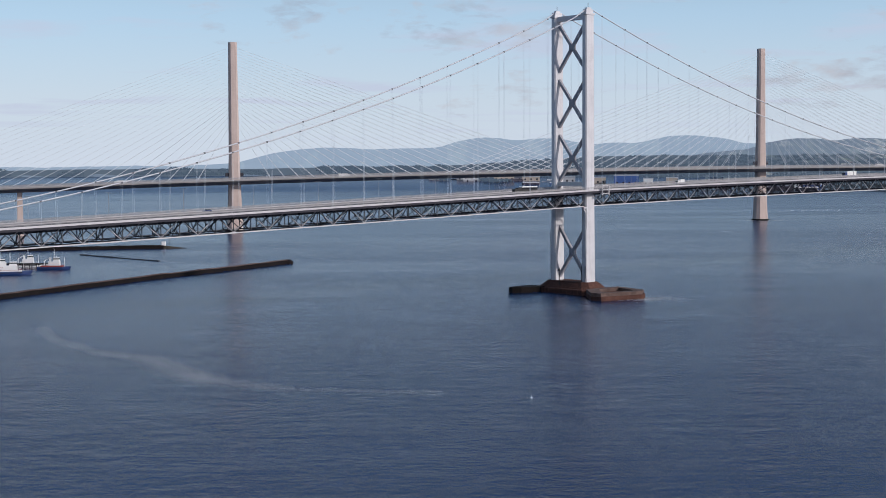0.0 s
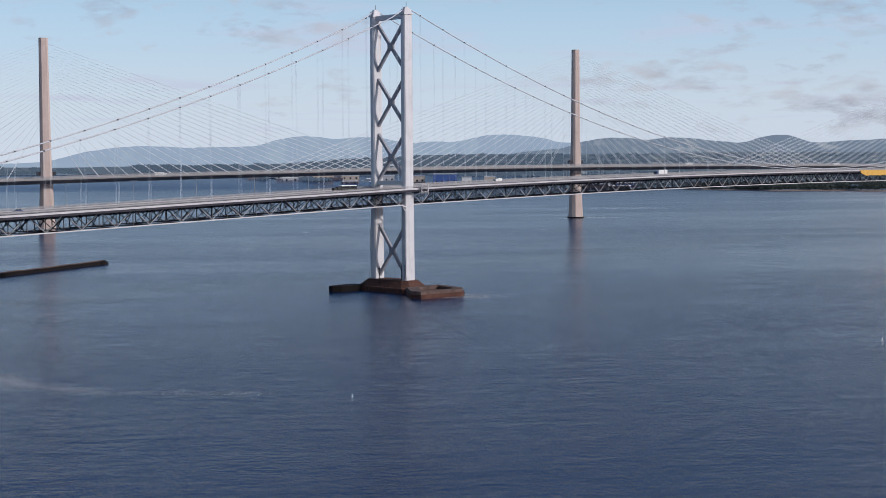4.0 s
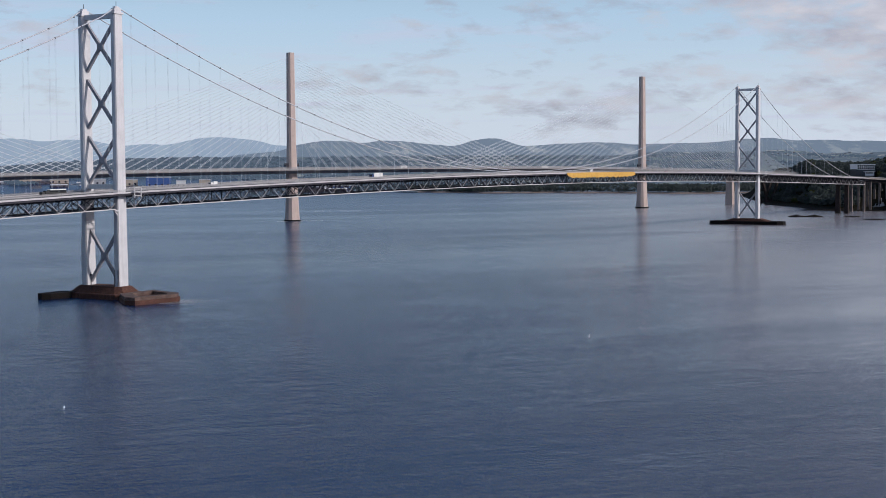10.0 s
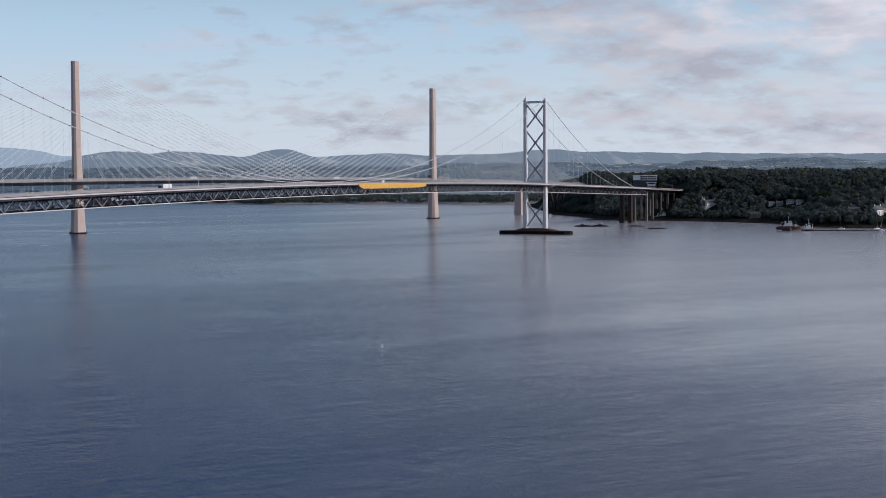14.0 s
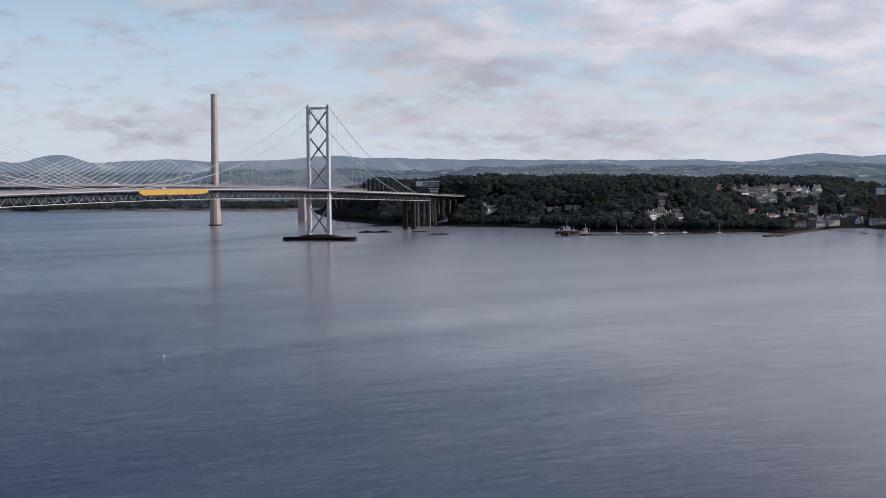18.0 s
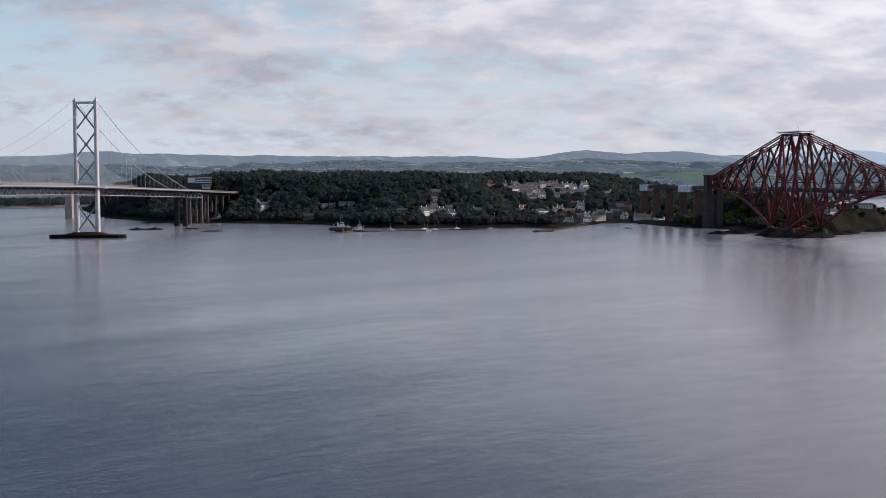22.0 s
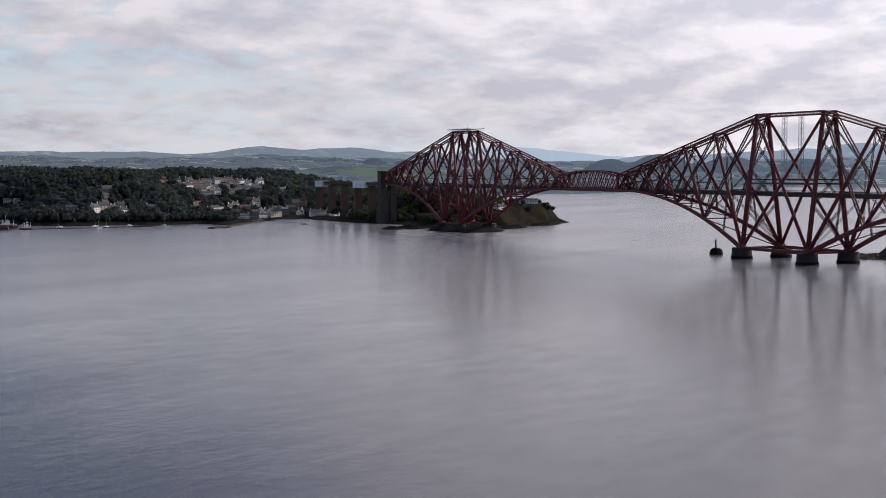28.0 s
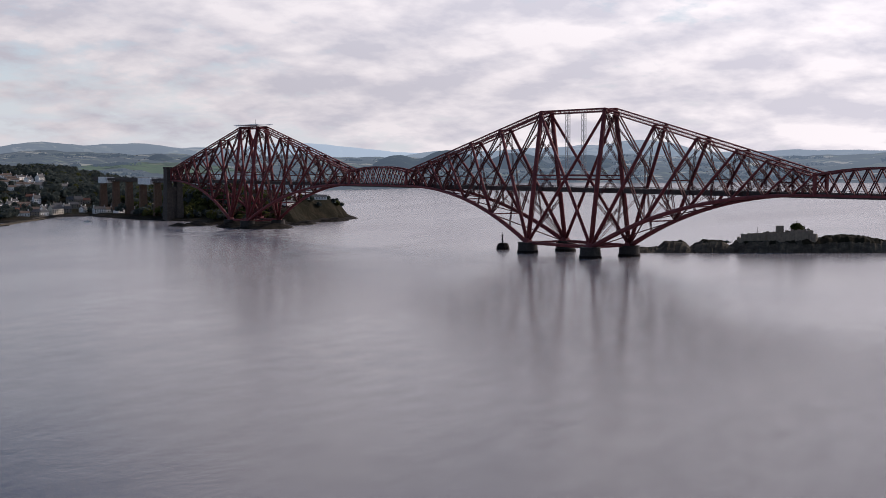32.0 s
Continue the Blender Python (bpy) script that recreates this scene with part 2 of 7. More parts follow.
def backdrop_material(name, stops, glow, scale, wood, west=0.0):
    """Distant land seen through kilometres of air: fields, hedges and woods in patches, with the air's haze painted in
    as emission.
    """
    m = bpy.data.materials.new(name)
    m.use_nodes = True
    t = m.node_tree
    L = t.links.new
    b = t.nodes["Principled BSDF"]
    geo = nd(t, "ShaderNodeNewGeometry")
    mp = nd(t, "ShaderNodeMapping")
    mp.inputs["Rotation"].default_value = (0, 0, 0.6)
    mp.inputs["Scale"].default_value = (1.0, 0.55, 0.8)
    L(geo.outputs["Position"], mp.inputs["Vector"])
    bend = nd(t, "ShaderNodeTexNoise", i_Scale=scale * 1.3, i_Detail=3.0)
    L(mp.outputs[0], bend.inputs["Vector"])
    warp = nd(t, "ShaderNodeVectorMath")
    warp.operation = "MULTIPLY_ADD"
    L(bend.outputs["Color"], warp.inputs[0])
    warp.inputs[1].default_value = (60, 60, 20)
    L(mp.outputs[0], warp.inputs[2])
    cell = nd(t, "ShaderNodeTexVoronoi", i_Scale=scale * 2.2)
    L(warp.outputs[0], cell.inputs["Vector"])
    sepc = nd(t, "ShaderNodeSeparateColor")
    L(cell.outputs["Color"], sepc.inputs[0])
    field = ramp(t, sepc.outputs[0], [(i / (len(stops) - 1), c) for i, c in enumerate(stops)])
    trees = nd(t, "ShaderNodeTexNoise", i_Scale=scale * 2.6, i_Detail=8.0, i_Roughness=0.66)
    L(warp.outputs[0], trees.inputs["Vector"])
    grow = trees.outputs[0]
    if west:
        # woods close in towards the west
        sp = nd(t, "ShaderNodeSeparateXYZ")
        L(geo.outputs["Position"], sp.inputs[0])
        grow = mathn(t, "SUBTRACT", grow, mathn(t, "MULTIPLY", mathn(t, "SUBTRACT", 1.0, mathn(t, "MULTIPLY", sp.outputs[0], 0.00065), clamp=True), west))
    mask = ramp(t, grow, [(0.52, 1.0), (0.59, 0.0)])
    L(mixc(t, mask, field, wood), b.inputs["Base Color"])
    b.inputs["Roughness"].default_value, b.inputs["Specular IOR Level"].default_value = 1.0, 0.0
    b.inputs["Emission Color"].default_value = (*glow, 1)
    # the painted haze is stronger towards the sun
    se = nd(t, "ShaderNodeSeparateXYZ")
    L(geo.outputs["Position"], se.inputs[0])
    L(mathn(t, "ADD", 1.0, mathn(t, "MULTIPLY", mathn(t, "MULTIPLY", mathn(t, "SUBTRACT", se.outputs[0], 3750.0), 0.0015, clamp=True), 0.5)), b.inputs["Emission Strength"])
    return m


M = {}
M["water"] = water_material()
M["tower_steel"] = material("tower_steel_paint", [(0.47, 0.47, 0.49), (0.58, 0.58, 0.60), (0.65, 0.65, 0.67)], rough=0.55, scale=0.12, bump=0.05, streak=0.35)
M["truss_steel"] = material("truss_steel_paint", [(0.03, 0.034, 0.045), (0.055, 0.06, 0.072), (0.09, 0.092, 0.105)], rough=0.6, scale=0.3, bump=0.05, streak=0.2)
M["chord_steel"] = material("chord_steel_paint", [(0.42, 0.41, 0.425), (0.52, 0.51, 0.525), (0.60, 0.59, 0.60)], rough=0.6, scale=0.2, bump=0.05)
# chord paint toned down: under-deck shade is part of this colour
M["diagonal_steel"] = material("shaded_diagonal_paint", [(0.20, 0.20, 0.215), (0.28, 0.28, 0.295), (0.36, 0.36, 0.37)], rough=0.6, scale=0.2, bump=0.05)
# near-black, with the shade beneath the deck put into the colour
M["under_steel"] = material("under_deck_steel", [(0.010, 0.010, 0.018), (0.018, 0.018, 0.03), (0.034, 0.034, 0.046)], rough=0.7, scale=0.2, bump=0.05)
M["deck_edge"] = material("deck_edge_paint", [(0.34, 0.315, 0.31), (0.43, 0.405, 0.40), (0.51, 0.48, 0.47)], rough=0.7, scale=0.15, bump=0.05, stretch=(1, 1, 3))
M["asphalt"] = material("asphalt", [(0.04, 0.04, 0.043), (0.055, 0.055, 0.058), (0.075, 0.074, 0.073)], rough=0.9, scale=0.4, bump=0.1)
M["rail_steel"] = material("parapet_steel", [(0.20, 0.20, 0.21), (0.28, 0.28, 0.29), (0.34, 0.34, 0.35)], rough=0.5, scale=0.3, bump=0.0)
M["cable"] = material("cable_wrap", [(0.40, 0.42, 0.46), (0.50, 0.52, 0.56), (0.58, 0.60, 0.64)], rough=0.5, scale=0.5, bump=0.0)
M["white_cable"] = material("white_stay_sheath", [(0.50, 0.56, 0.64), (0.56, 0.62, 0.69), (0.61, 0.66, 0.72)], rough=0.9, spec=0.1, scale=0.3, bump=0.0)
M["stay_sheath"] = material("bright_white_stay_sheath", [(0.60, 0.64, 0.68), (0.66, 0.70, 0.74), (0.71, 0.75, 0.78)], rough=0.7, scale=0.3, bump=0.0)
# leg paint made darker: the shade on the braces is put into the colour
M["brace_steel"] = material("shaded_brace_paint", [(0.22, 0.22, 0.24), (0.29, 0.29, 0.315), (0.36, 0.36, 0.385)], rough=0.6, scale=0.15, bump=0.05, streak=0.2)
M["concrete"] = material("pale_concrete", [(0.40, 0.32, 0.285), (0.50, 0.405, 0.365), (0.57, 0.475, 0.43)], rough=0.85, scale=0.08, bump=0.1, streak=0.3)
M["deck_concrete"] = material("grey_concrete", [(0.18, 0.17, 0.165), (0.25, 0.235, 0.225), (0.31, 0.29, 0.275)], rough=0.85, scale=0.1, bump=0.1, streak=0.3)
M["rust_concrete"] = material("rust_stained_concrete", [(0.034, 0.018, 0.015), (0.086, 0.042, 0.032), (0.17, 0.085, 0.063)], rough=0.9, scale=0.12, bump=0.3, streak=0.35, spec=0.2)
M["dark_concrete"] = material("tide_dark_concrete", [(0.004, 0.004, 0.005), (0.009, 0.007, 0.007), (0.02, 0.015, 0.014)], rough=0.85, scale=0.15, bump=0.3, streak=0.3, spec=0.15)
M["fender_top"] = material("worn_fender_concrete", [(0.05, 0.032, 0.028), (0.10, 0.066, 0.056), (0.18, 0.125, 0.105)], rough=0.9, scale=0.25, bump=0.3)
M["red_steel"] = material("oxide_red_paint", [(0.085, 0.014, 0.017), (0.155, 0.024, 0.028), (0.23, 0.042, 0.046)], rough=0.72, scale=0.25, bump=0.06, streak=0.25)
M["red_lattice"] = material("oxide_red_lattice", [(0.05, 0.012, 0.014), (0.09, 0.02, 0.022), (0.14, 0.034, 0.034)], rough=0.8, scale=0.3, bump=0.0)
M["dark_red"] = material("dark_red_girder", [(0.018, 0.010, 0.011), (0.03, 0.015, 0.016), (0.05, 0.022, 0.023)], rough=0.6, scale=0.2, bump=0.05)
M["granite"] = material("granite_masonry", [(0.028, 0.023, 0.022), (0.052, 0.042, 0.038), (0.09, 0.073, 0.062)], rough=0.85, scale=0.4, bump=0.3, streak=0.2)
M["caisson_stone"] = material("weed_dark_granite", [(0.014, 0.012, 0.012), (0.026, 0.022, 0.021), (0.05, 0.041, 0.037)], rough=0.85, scale=0.4, bump=0.3, streak=0.2)
M["approach_concrete"] = material("brown_grey_column_concrete", [(0.10, 0.083, 0.078), (0.15, 0.125, 0.118), (0.20, 0.17, 0.16)], rough=0.9, scale=0.2, bump=0.1, streak=0.3)
M["brown_stone"] = material("brown_weathered_masonry", [(0.07, 0.04, 0.028), (0.115, 0.067, 0.046), (0.175, 0.11, 0.077)], rough=0.9, scale=0.4, bump=0.3, streak=0.3)
M["ruin_stone"] = material("dark_ruined_stone", [(0.13, 0.108, 0.085), (0.21, 0.178, 0.14), (0.30, 0.26, 0.205)], rough=0.95, scale=0.5, bump=0.4, streak=0.2)
M["rock"] = material("shore_rock", [(0.03, 0.027, 0.023), (0.07, 0.062, 0.05), (0.15, 0.13, 0.10)], rough=0.9, scale=0.15, bump=0.6, spec=0.05)
M["weed_rock"] = material("weed_covered_rock", [(0.009, 0.009, 0.008), (0.02, 0.018, 0.016), (0.042, 0.036, 0.03)], rough=0.9, scale=0.15, bump=0.6, spec=0.05)
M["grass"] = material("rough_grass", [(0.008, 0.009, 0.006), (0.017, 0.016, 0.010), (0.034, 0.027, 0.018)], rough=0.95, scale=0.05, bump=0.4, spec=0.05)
M["leaf"] = material("dark_foliage", [(0.060, 0.074, 0.072), (0.084, 0.101, 0.094), (0.112, 0.128, 0.110)], rough=1.0, scale=0.012, bump=0.0, rand=0.12, islands=True, spec=0.0)
M["leaf_light"] = material("light_foliage", [(0.035, 0.045, 0.018), (0.07, 0.08, 0.03), (0.12, 0.12, 0.05)], rough=1.0, scale=0.02, bump=0.0, rand=0.15, islands=True, spec=0.0)
translucent(M["leaf"], 0.45)
translucent(M["leaf_light"], 0.45)
M["bark"] = material("bark", [(0.03, 0.024, 0.02), (0.06, 0.05, 0.04)], rough=0.95, scale=2.0, bump=0.3)
M["white_wall"] = material("white_harling", [(0.76, 0.75, 0.73), (0.84, 0.83, 0.82), (0.88, 0.87, 0.86)], rough=0.9, scale=0.3, bump=0.1, streak=0.25)
M["cream_wall"] = material("cream_harling", [(0.50, 0.45, 0.38), (0.62, 0.57, 0.49), (0.70, 0.66, 0.58)], rough=0.9, scale=0.3, bump=0.1, streak=0.25)
M["stone_wall"] = material("grey_stone_wall", [(0.14, 0.125, 0.11), (0.22, 0.2, 0.175), (0.3, 0.27, 0.24)], rough=0.9, scale=0.6, bump=0.3, streak=0.2)
M["slate"] = material("slate_roof", [(0.04, 0.042, 0.047), (0.07, 0.072, 0.08), (0.11, 0.11, 0.115)], rough=0.7, scale=0.6, bump=0.2)
M["tile_roof"] = material("red_tile_roof", [(0.16, 0.06, 0.04), (0.24, 0.1, 0.065), (0.32, 0.15, 0.1)], rough=0.85, scale=0.6, bump=0.2)
M["brown_roof"] = material("brown_tile_roof", [(0.09, 0.06, 0.05), (0.14, 0.1, 0.08), (0.2, 0.145, 0.12)], rough=0.85, scale=0.6, bump=0.2)
M["glass"] = material("window_glass", [(0.015, 0.018, 0.022), (0.03, 0.034, 0.04)], rough=0.12, scale=0.5, bump=0.0)
M["yellow_sheet"] = material("yellow_sheeting", [(0.42, 0.21, 0.03), (0.58, 0.33, 0.045), (0.68, 0.42, 0.08)], rough=0.6, scale=0.35, bump=0.35, streak=0.3)
M["white_sheet"] = material("white_scaffold_sheet", [(0.76, 0.77, 0.79), (0.83, 0.84, 0.86), (0.87, 0.87, 0.89)], rough=0.6, scale=0.3, bump=0.3, streak=0.2)
M["scaffold"] = material("galvanised_scaffold", [(0.3, 0.31, 0.32), (0.42, 0.43, 0.44)], rough=0.45, metal=0.6, scale=1.0, bump=0.0)
M["ship_blue"] = material("ship_blue_hull", [(0.015, 0.035, 0.12), (0.025, 0.055, 0.17)], rough=0.4, scale=0.4, bump=0.0, streak=0.2)
M["dark_hull"] = material("dark_ship_hull", [(0.02, 0.016, 0.016), (0.045, 0.03, 0.027), (0.09, 0.05, 0.04)], rough=0.6, scale=0.4, bump=0.0, streak=0.3)
M["ship_white"] = material("ship_white_paint", [(0.68, 0.68, 0.67), (0.8, 0.8, 0.79)], rough=0.4, scale=0.4, bump=0.0, streak=0.2)
M["ship_red"] = material("ship_red_paint", [(0.22, 0.04, 0.03), (0.32, 0.06, 0.045)], rough=0.5, scale=0.4, bump=0.0)
M["black_paint"] = material("black_paint", [(0.012, 0.012, 0.013), (0.03, 0.03, 0.03)], rough=0.5, scale=0.5, bump=0.0)
M["shed_blue"] = material("blue_cladding", [(0.04, 0.09, 0.28), (0.06, 0.13, 0.36)], rough=0.6, scale=0.1, bump=0.0, streak=0.2)
M["shed_grey"] = material("grey_cladding", [(0.3, 0.31, 0.33), (0.42, 0.43, 0.45)], rough=0.6, scale=0.1, bump=0.0, streak=0.2)
M["shed_dark"] = material("dark_cladding", [(0.05, 0.045, 0.06), (0.10, 0.09, 0.12)], rough=0.7, scale=0.1, bump=0.0, streak=0.2)
M["shed_tan"] = material("tan_cladding", [(0.4, 0.34, 0.28), (0.52, 0.45, 0.38)], rough=0.7, scale=0.1, bump=0.0, streak=0.2)
M["mud"] = material("mud_shore", [(0.13, 0.1, 0.085), (0.2, 0.155, 0.13), (0.27, 0.21, 0.18)], rough=0.9, scale=0.02, bump=0.1)
M["foam"] = material("white_foam", [(0.72, 0.75, 0.77), (0.84, 0.86, 0.87)], rough=0.8, scale=0.4, bump=0.0)
M["pasture"] = backdrop_material("pasture", [(0.058, 0.072, 0.048), (0.07, 0.085, 0.055), (0.09, 0.10, 0.066)], (0.045, 0.065, 0.08), 0.004, (0.09, 0.13, 0.07))
# pier concrete darkened: cloud shadow over the north piers put into the colour
M["pier_concrete"] = material("shaded_pier_concrete", [(0.022, 0.017, 0.017), (0.038, 0.029, 0.028), (0.06, 0.047, 0.044)], rough=0.9, scale=0.2, bump=0.2, streak=0.3, spec=0.2)
# far walls and roofs carry the same emitted haze
M["far_pale"] = backdrop_material("far_pale_walls", [(0.45, 0.44, 0.44), (0.6, 0.58, 0.57)], (0.05, 0.065, 0.085), 0.02, (0.3, 0.29, 0.29))
M["far_grey"] = backdrop_material("far_grey_walls", [(0.16, 0.15, 0.15), (0.26, 0.24, 0.24)], (0.05, 0.065, 0.085), 0.02, (0.12, 0.11, 0.11))
M["far_brown"] = backdrop_material("far_brown_roofs", [(0.10, 0.075, 0.065), (0.16, 0.115, 0.10)], (0.05, 0.062, 0.08), 0.02, (0.08, 0.06, 0.055))
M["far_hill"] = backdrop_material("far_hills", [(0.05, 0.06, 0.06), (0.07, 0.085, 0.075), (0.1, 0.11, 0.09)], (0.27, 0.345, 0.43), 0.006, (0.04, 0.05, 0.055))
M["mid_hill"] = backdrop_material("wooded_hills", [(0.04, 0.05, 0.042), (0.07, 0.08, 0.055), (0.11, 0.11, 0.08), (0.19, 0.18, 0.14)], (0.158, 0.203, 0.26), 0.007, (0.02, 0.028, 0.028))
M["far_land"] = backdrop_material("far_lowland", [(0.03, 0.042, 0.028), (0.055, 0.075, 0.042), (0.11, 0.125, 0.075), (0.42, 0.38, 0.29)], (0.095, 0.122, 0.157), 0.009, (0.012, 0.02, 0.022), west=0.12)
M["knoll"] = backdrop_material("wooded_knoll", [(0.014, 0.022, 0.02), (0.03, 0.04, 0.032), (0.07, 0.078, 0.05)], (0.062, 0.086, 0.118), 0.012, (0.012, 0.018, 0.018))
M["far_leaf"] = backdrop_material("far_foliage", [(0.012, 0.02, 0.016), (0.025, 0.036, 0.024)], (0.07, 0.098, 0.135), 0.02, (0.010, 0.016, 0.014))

# ---- mesh helpers ----


class Build:
    """Collects the vertices and faces of one mesh."""

    def __init__(self):
        self.v, self.f = [], []

    def add(self, verts, faces):
        o = len(self.v)
        self.v += [tuple(p) for p in verts]
        self.f += [tuple(i + o for i in q) for q in faces]
        return self

    def box(self, c, s, rz=0.0):
        """An upright box: its centre, its sizes, its turn in radians."""
        ca, sa = math.cos(rz), math.sin(rz)
        vs = []
        for k in (-0.5, 0.5):
            for i, j in ((-0.5, -0.5), (0.5, -0.5), (0.5, 0.5), (-0.5, 0.5)):
                x, y = i * s[0], j * s[1]
                vs.append((c[0] + ca * x - sa * y, c[1] + sa * x + ca * y, c[2] + k * s[2]))
        return self.add(vs, [(3, 2, 1, 0), (4, 5, 6, 7), (0, 1, 5, 4), (1, 2, 6, 5), (2, 3, 7, 6), (3, 0, 4, 7)])

    def beam(self, p, q, w, h, up=(0, 0, 1)):
        """A bar from p to q, w wide and h high."""
        p, q = Vector(p), Vector(q)
        d = (q - p).normalized()
        side = d.cross(Vector(up))
        side = side.normalized() if side.length > 1e-4 else Vector((1, 0, 0))
        u = side.cross(d)
        a, b = side * w / 2, u * h / 2
        vs = [e + i * a + j * b for e in (p, q) for i, j in ((-1, -1), (1, -1), (1, 1), (-1, 1))]
        return self.add(vs, [(3, 2, 1, 0), (4, 5, 6, 7), (0, 1, 5, 4), (1, 2, 6, 5), (2, 3, 7, 6), (3, 0, 4, 7)])

    def tube(self, pts, r, n=8, r2=None):
        """A round bar along a line of points, with the radius going from r to r2."""
        pts = [Vector(p) for p in pts]
        r2 = r if r2 is None else r2
        rings, k = [], len(pts)
        for i, p in enumerate(pts):
            d = (pts[min(i + 1, k - 1)] - pts[max(i - 1, 0)]).normalized()
            s = d.cross(Vector((0, 0, 1)))
            s = s.normalized() if s.length > 1e-3 else Vector((1, 0, 0))
            u = s.cross(d)
            rad = r + (r2 - r) * i / (k - 1)
            rings.append([p + rad * (math.cos(2 * math.pi * j / n) * s + math.sin(2 * math.pi * j / n) * u) for j in range(n)])
        fs = [(i * n + j, i * n + (j + 1) % n, (i + 1) * n + (j + 1) % n, (i + 1) * n + j) for i in range(k - 1) for j in range(n)]
        fs += [tuple(range(n))[::-1], tuple((k - 1) * n + j for j in range(n))]
        return self.add([p for g in rings for p in g], fs)

    def loft(self, rings):
        """Skin between closed rings of equally many points, with caps."""
        n, k = len(rings[0]), len(rings)
        fs = [(i * n + j, i * n + (j + 1) % n, (i + 1) * n + (j + 1) % n, (i + 1) * n + j) for i in range(k - 1) for j in range(n)]
        fs += [tuple(range(n))[::-1], tuple((k - 1) * n + j for j in range(n))]
        return self.add([p for g in rings for p in g], fs)

    def mesh(self, name, mat, smooth=False):
        me = bpy.data.meshes.new(name)
        me.from_pydata(self.v, [], self.f)
        me.materials.append(mat)
        if smooth:
            me.polygons.foreach_set("use_smooth", [True] * len(me.polygons))
        me.update()
        return me


def part(name, b, mat, parent, label="", smooth=False):
    """Links a Build, or a mesh, as one object under a thing or a part."""
    ob = new(name, b if isinstance(b, bpy.types.Mesh) else b.mesh(name, mat, smooth))
    ob.parent = parent
    return tagged(ob, label)


def thing(name, label, category, at=None, group="", kind="", b=None, mat=None, smooth=False):
    """A top-level thing: an Empty, or one mesh."""
    ob = new(name, b.mesh(name, mat, smooth) if b else None)
    if at is not None:
        ob.matrix_world = at
    return tagged(ob, label, category, group, kind)


def axis_pose(origin, towards, z=0.0):
    """A frame at origin whose x axis runs towards another place."""
    a = math.atan2(towards[1] - origin[1], towards[0] - origin[0])
    return pose(origin[0], origin[1], z, 0, 0, math.degrees(a))


def smooth01(v):
    v = np.clip(v, 0, 1)
    return v * v * (3 - 2 * v)


def bumps(a, items):
    """A sum of round hills over the bearing: (bearing, half width, height)."""
    return sum(h * np.exp(-((a - c) / w) ** 2) for c, w, h in items)

# ---- water and distance ----
FAR = 4850.0


def water_level(r):
    """Beyond 3.9 km the sheet climbs a little, so that the far reaches keep their place under the horizon."""
    true = np.where(r < 3900, r, 3900 + (r - 3900) * 8.5)
    return EYE[2] * (1 - r / np.maximum(true, 1))


def polar_sheet(az, r, z):
    """Mesh lists of a sheet over bearings (degrees) and radii; z has one row a radius."""
    a = np.radians(az)
    v = np.stack([np.outer(r, np.sin(a)), np.outer(r, np.cos(a)), z], -1) if np.ndim(r) == 1 else np.stack([r * np.sin(a), r * np.cos(a), z], -1)
    k, n = v.shape[:2]
    i = np.arange((k - 1) * (n - 1))
    p = i // (n - 1) * n + i % (n - 1)
    return v.reshape(-1, 3).tolist(), np.stack([p, p + n, p + n + 1, p + 1], -1).tolist()


def wob(a, seed, octaves=5, base=0.35):
    """Uneven waves along a bearing."""
    rng = np.random.RandomState(seed)
    return sum(np.sin(a * base * 2 ** k * (1 + 0.2 * rng.rand()) + rng.rand() * 6.28) / 1.7 ** k for k in range(octaves))


def make_water():
    az = np.linspace(-180, 180, 181)
    r = np.concatenate([[0.02], np.linspace(150, 3900, 26), np.linspace(3950, FAR + 60, 14)])
    b = Build()
    b.v, b.f = polar_sheet(az, r, np.outer(water_level(r), np.ones_like(az)))
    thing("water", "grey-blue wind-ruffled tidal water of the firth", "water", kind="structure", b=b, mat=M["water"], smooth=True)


make_water()


def ridge(a, hills, floor, seed, rough):
    floor = np.interp(a, [p for p, _ in floor], [q for _, q in floor])
    z = floor.copy()
    for c, w, h in hills:
        z = np.maximum(z, floor + (h - floor) * np.exp(-np.abs((a - c) / w) ** 2.4))
    k = np.hanning(9)
    z = np.convolve(np.pad(z, 4, mode="edge"), k / k.sum(), mode="valid")
    return z + rough * wob(a, seed, 6, 1.3)


def make_range(name, label, mat, hills, floor, a0, a1, near, seed, rough, foot, far=FAR):
    """A range of hills on the skyline, with a slope towards the water."""
    az = np.linspace(a0, a1, int((a1 - a0) * 9))
    top = ridge(az, hills, floor, seed, rough)
    t = np.linspace(0, 1, 9)
    r = near + (far - near) * t
    z = np.array([foot + (top - foot) * smooth01(np.array(s * 1.0)) + 5 * (1 - s) * s * 4 * np.sin(az * 2.3 + s * 7) for s in t])
    b = Build()
    b.v, b.f = polar_sheet(az, r, z)
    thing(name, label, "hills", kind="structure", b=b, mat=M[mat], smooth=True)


FAR_HILLS = [(-2.6, 2.7, 126), (0.6, 2.4, 125), (3.6, 1.9, 157), (5.6, 2.2, 153), (8.8, 2.0, 138), (11.4, 2.3, 158), (13.9, 2.5, 132), (60.6, 2.3, 134), (72, 4, 110)]
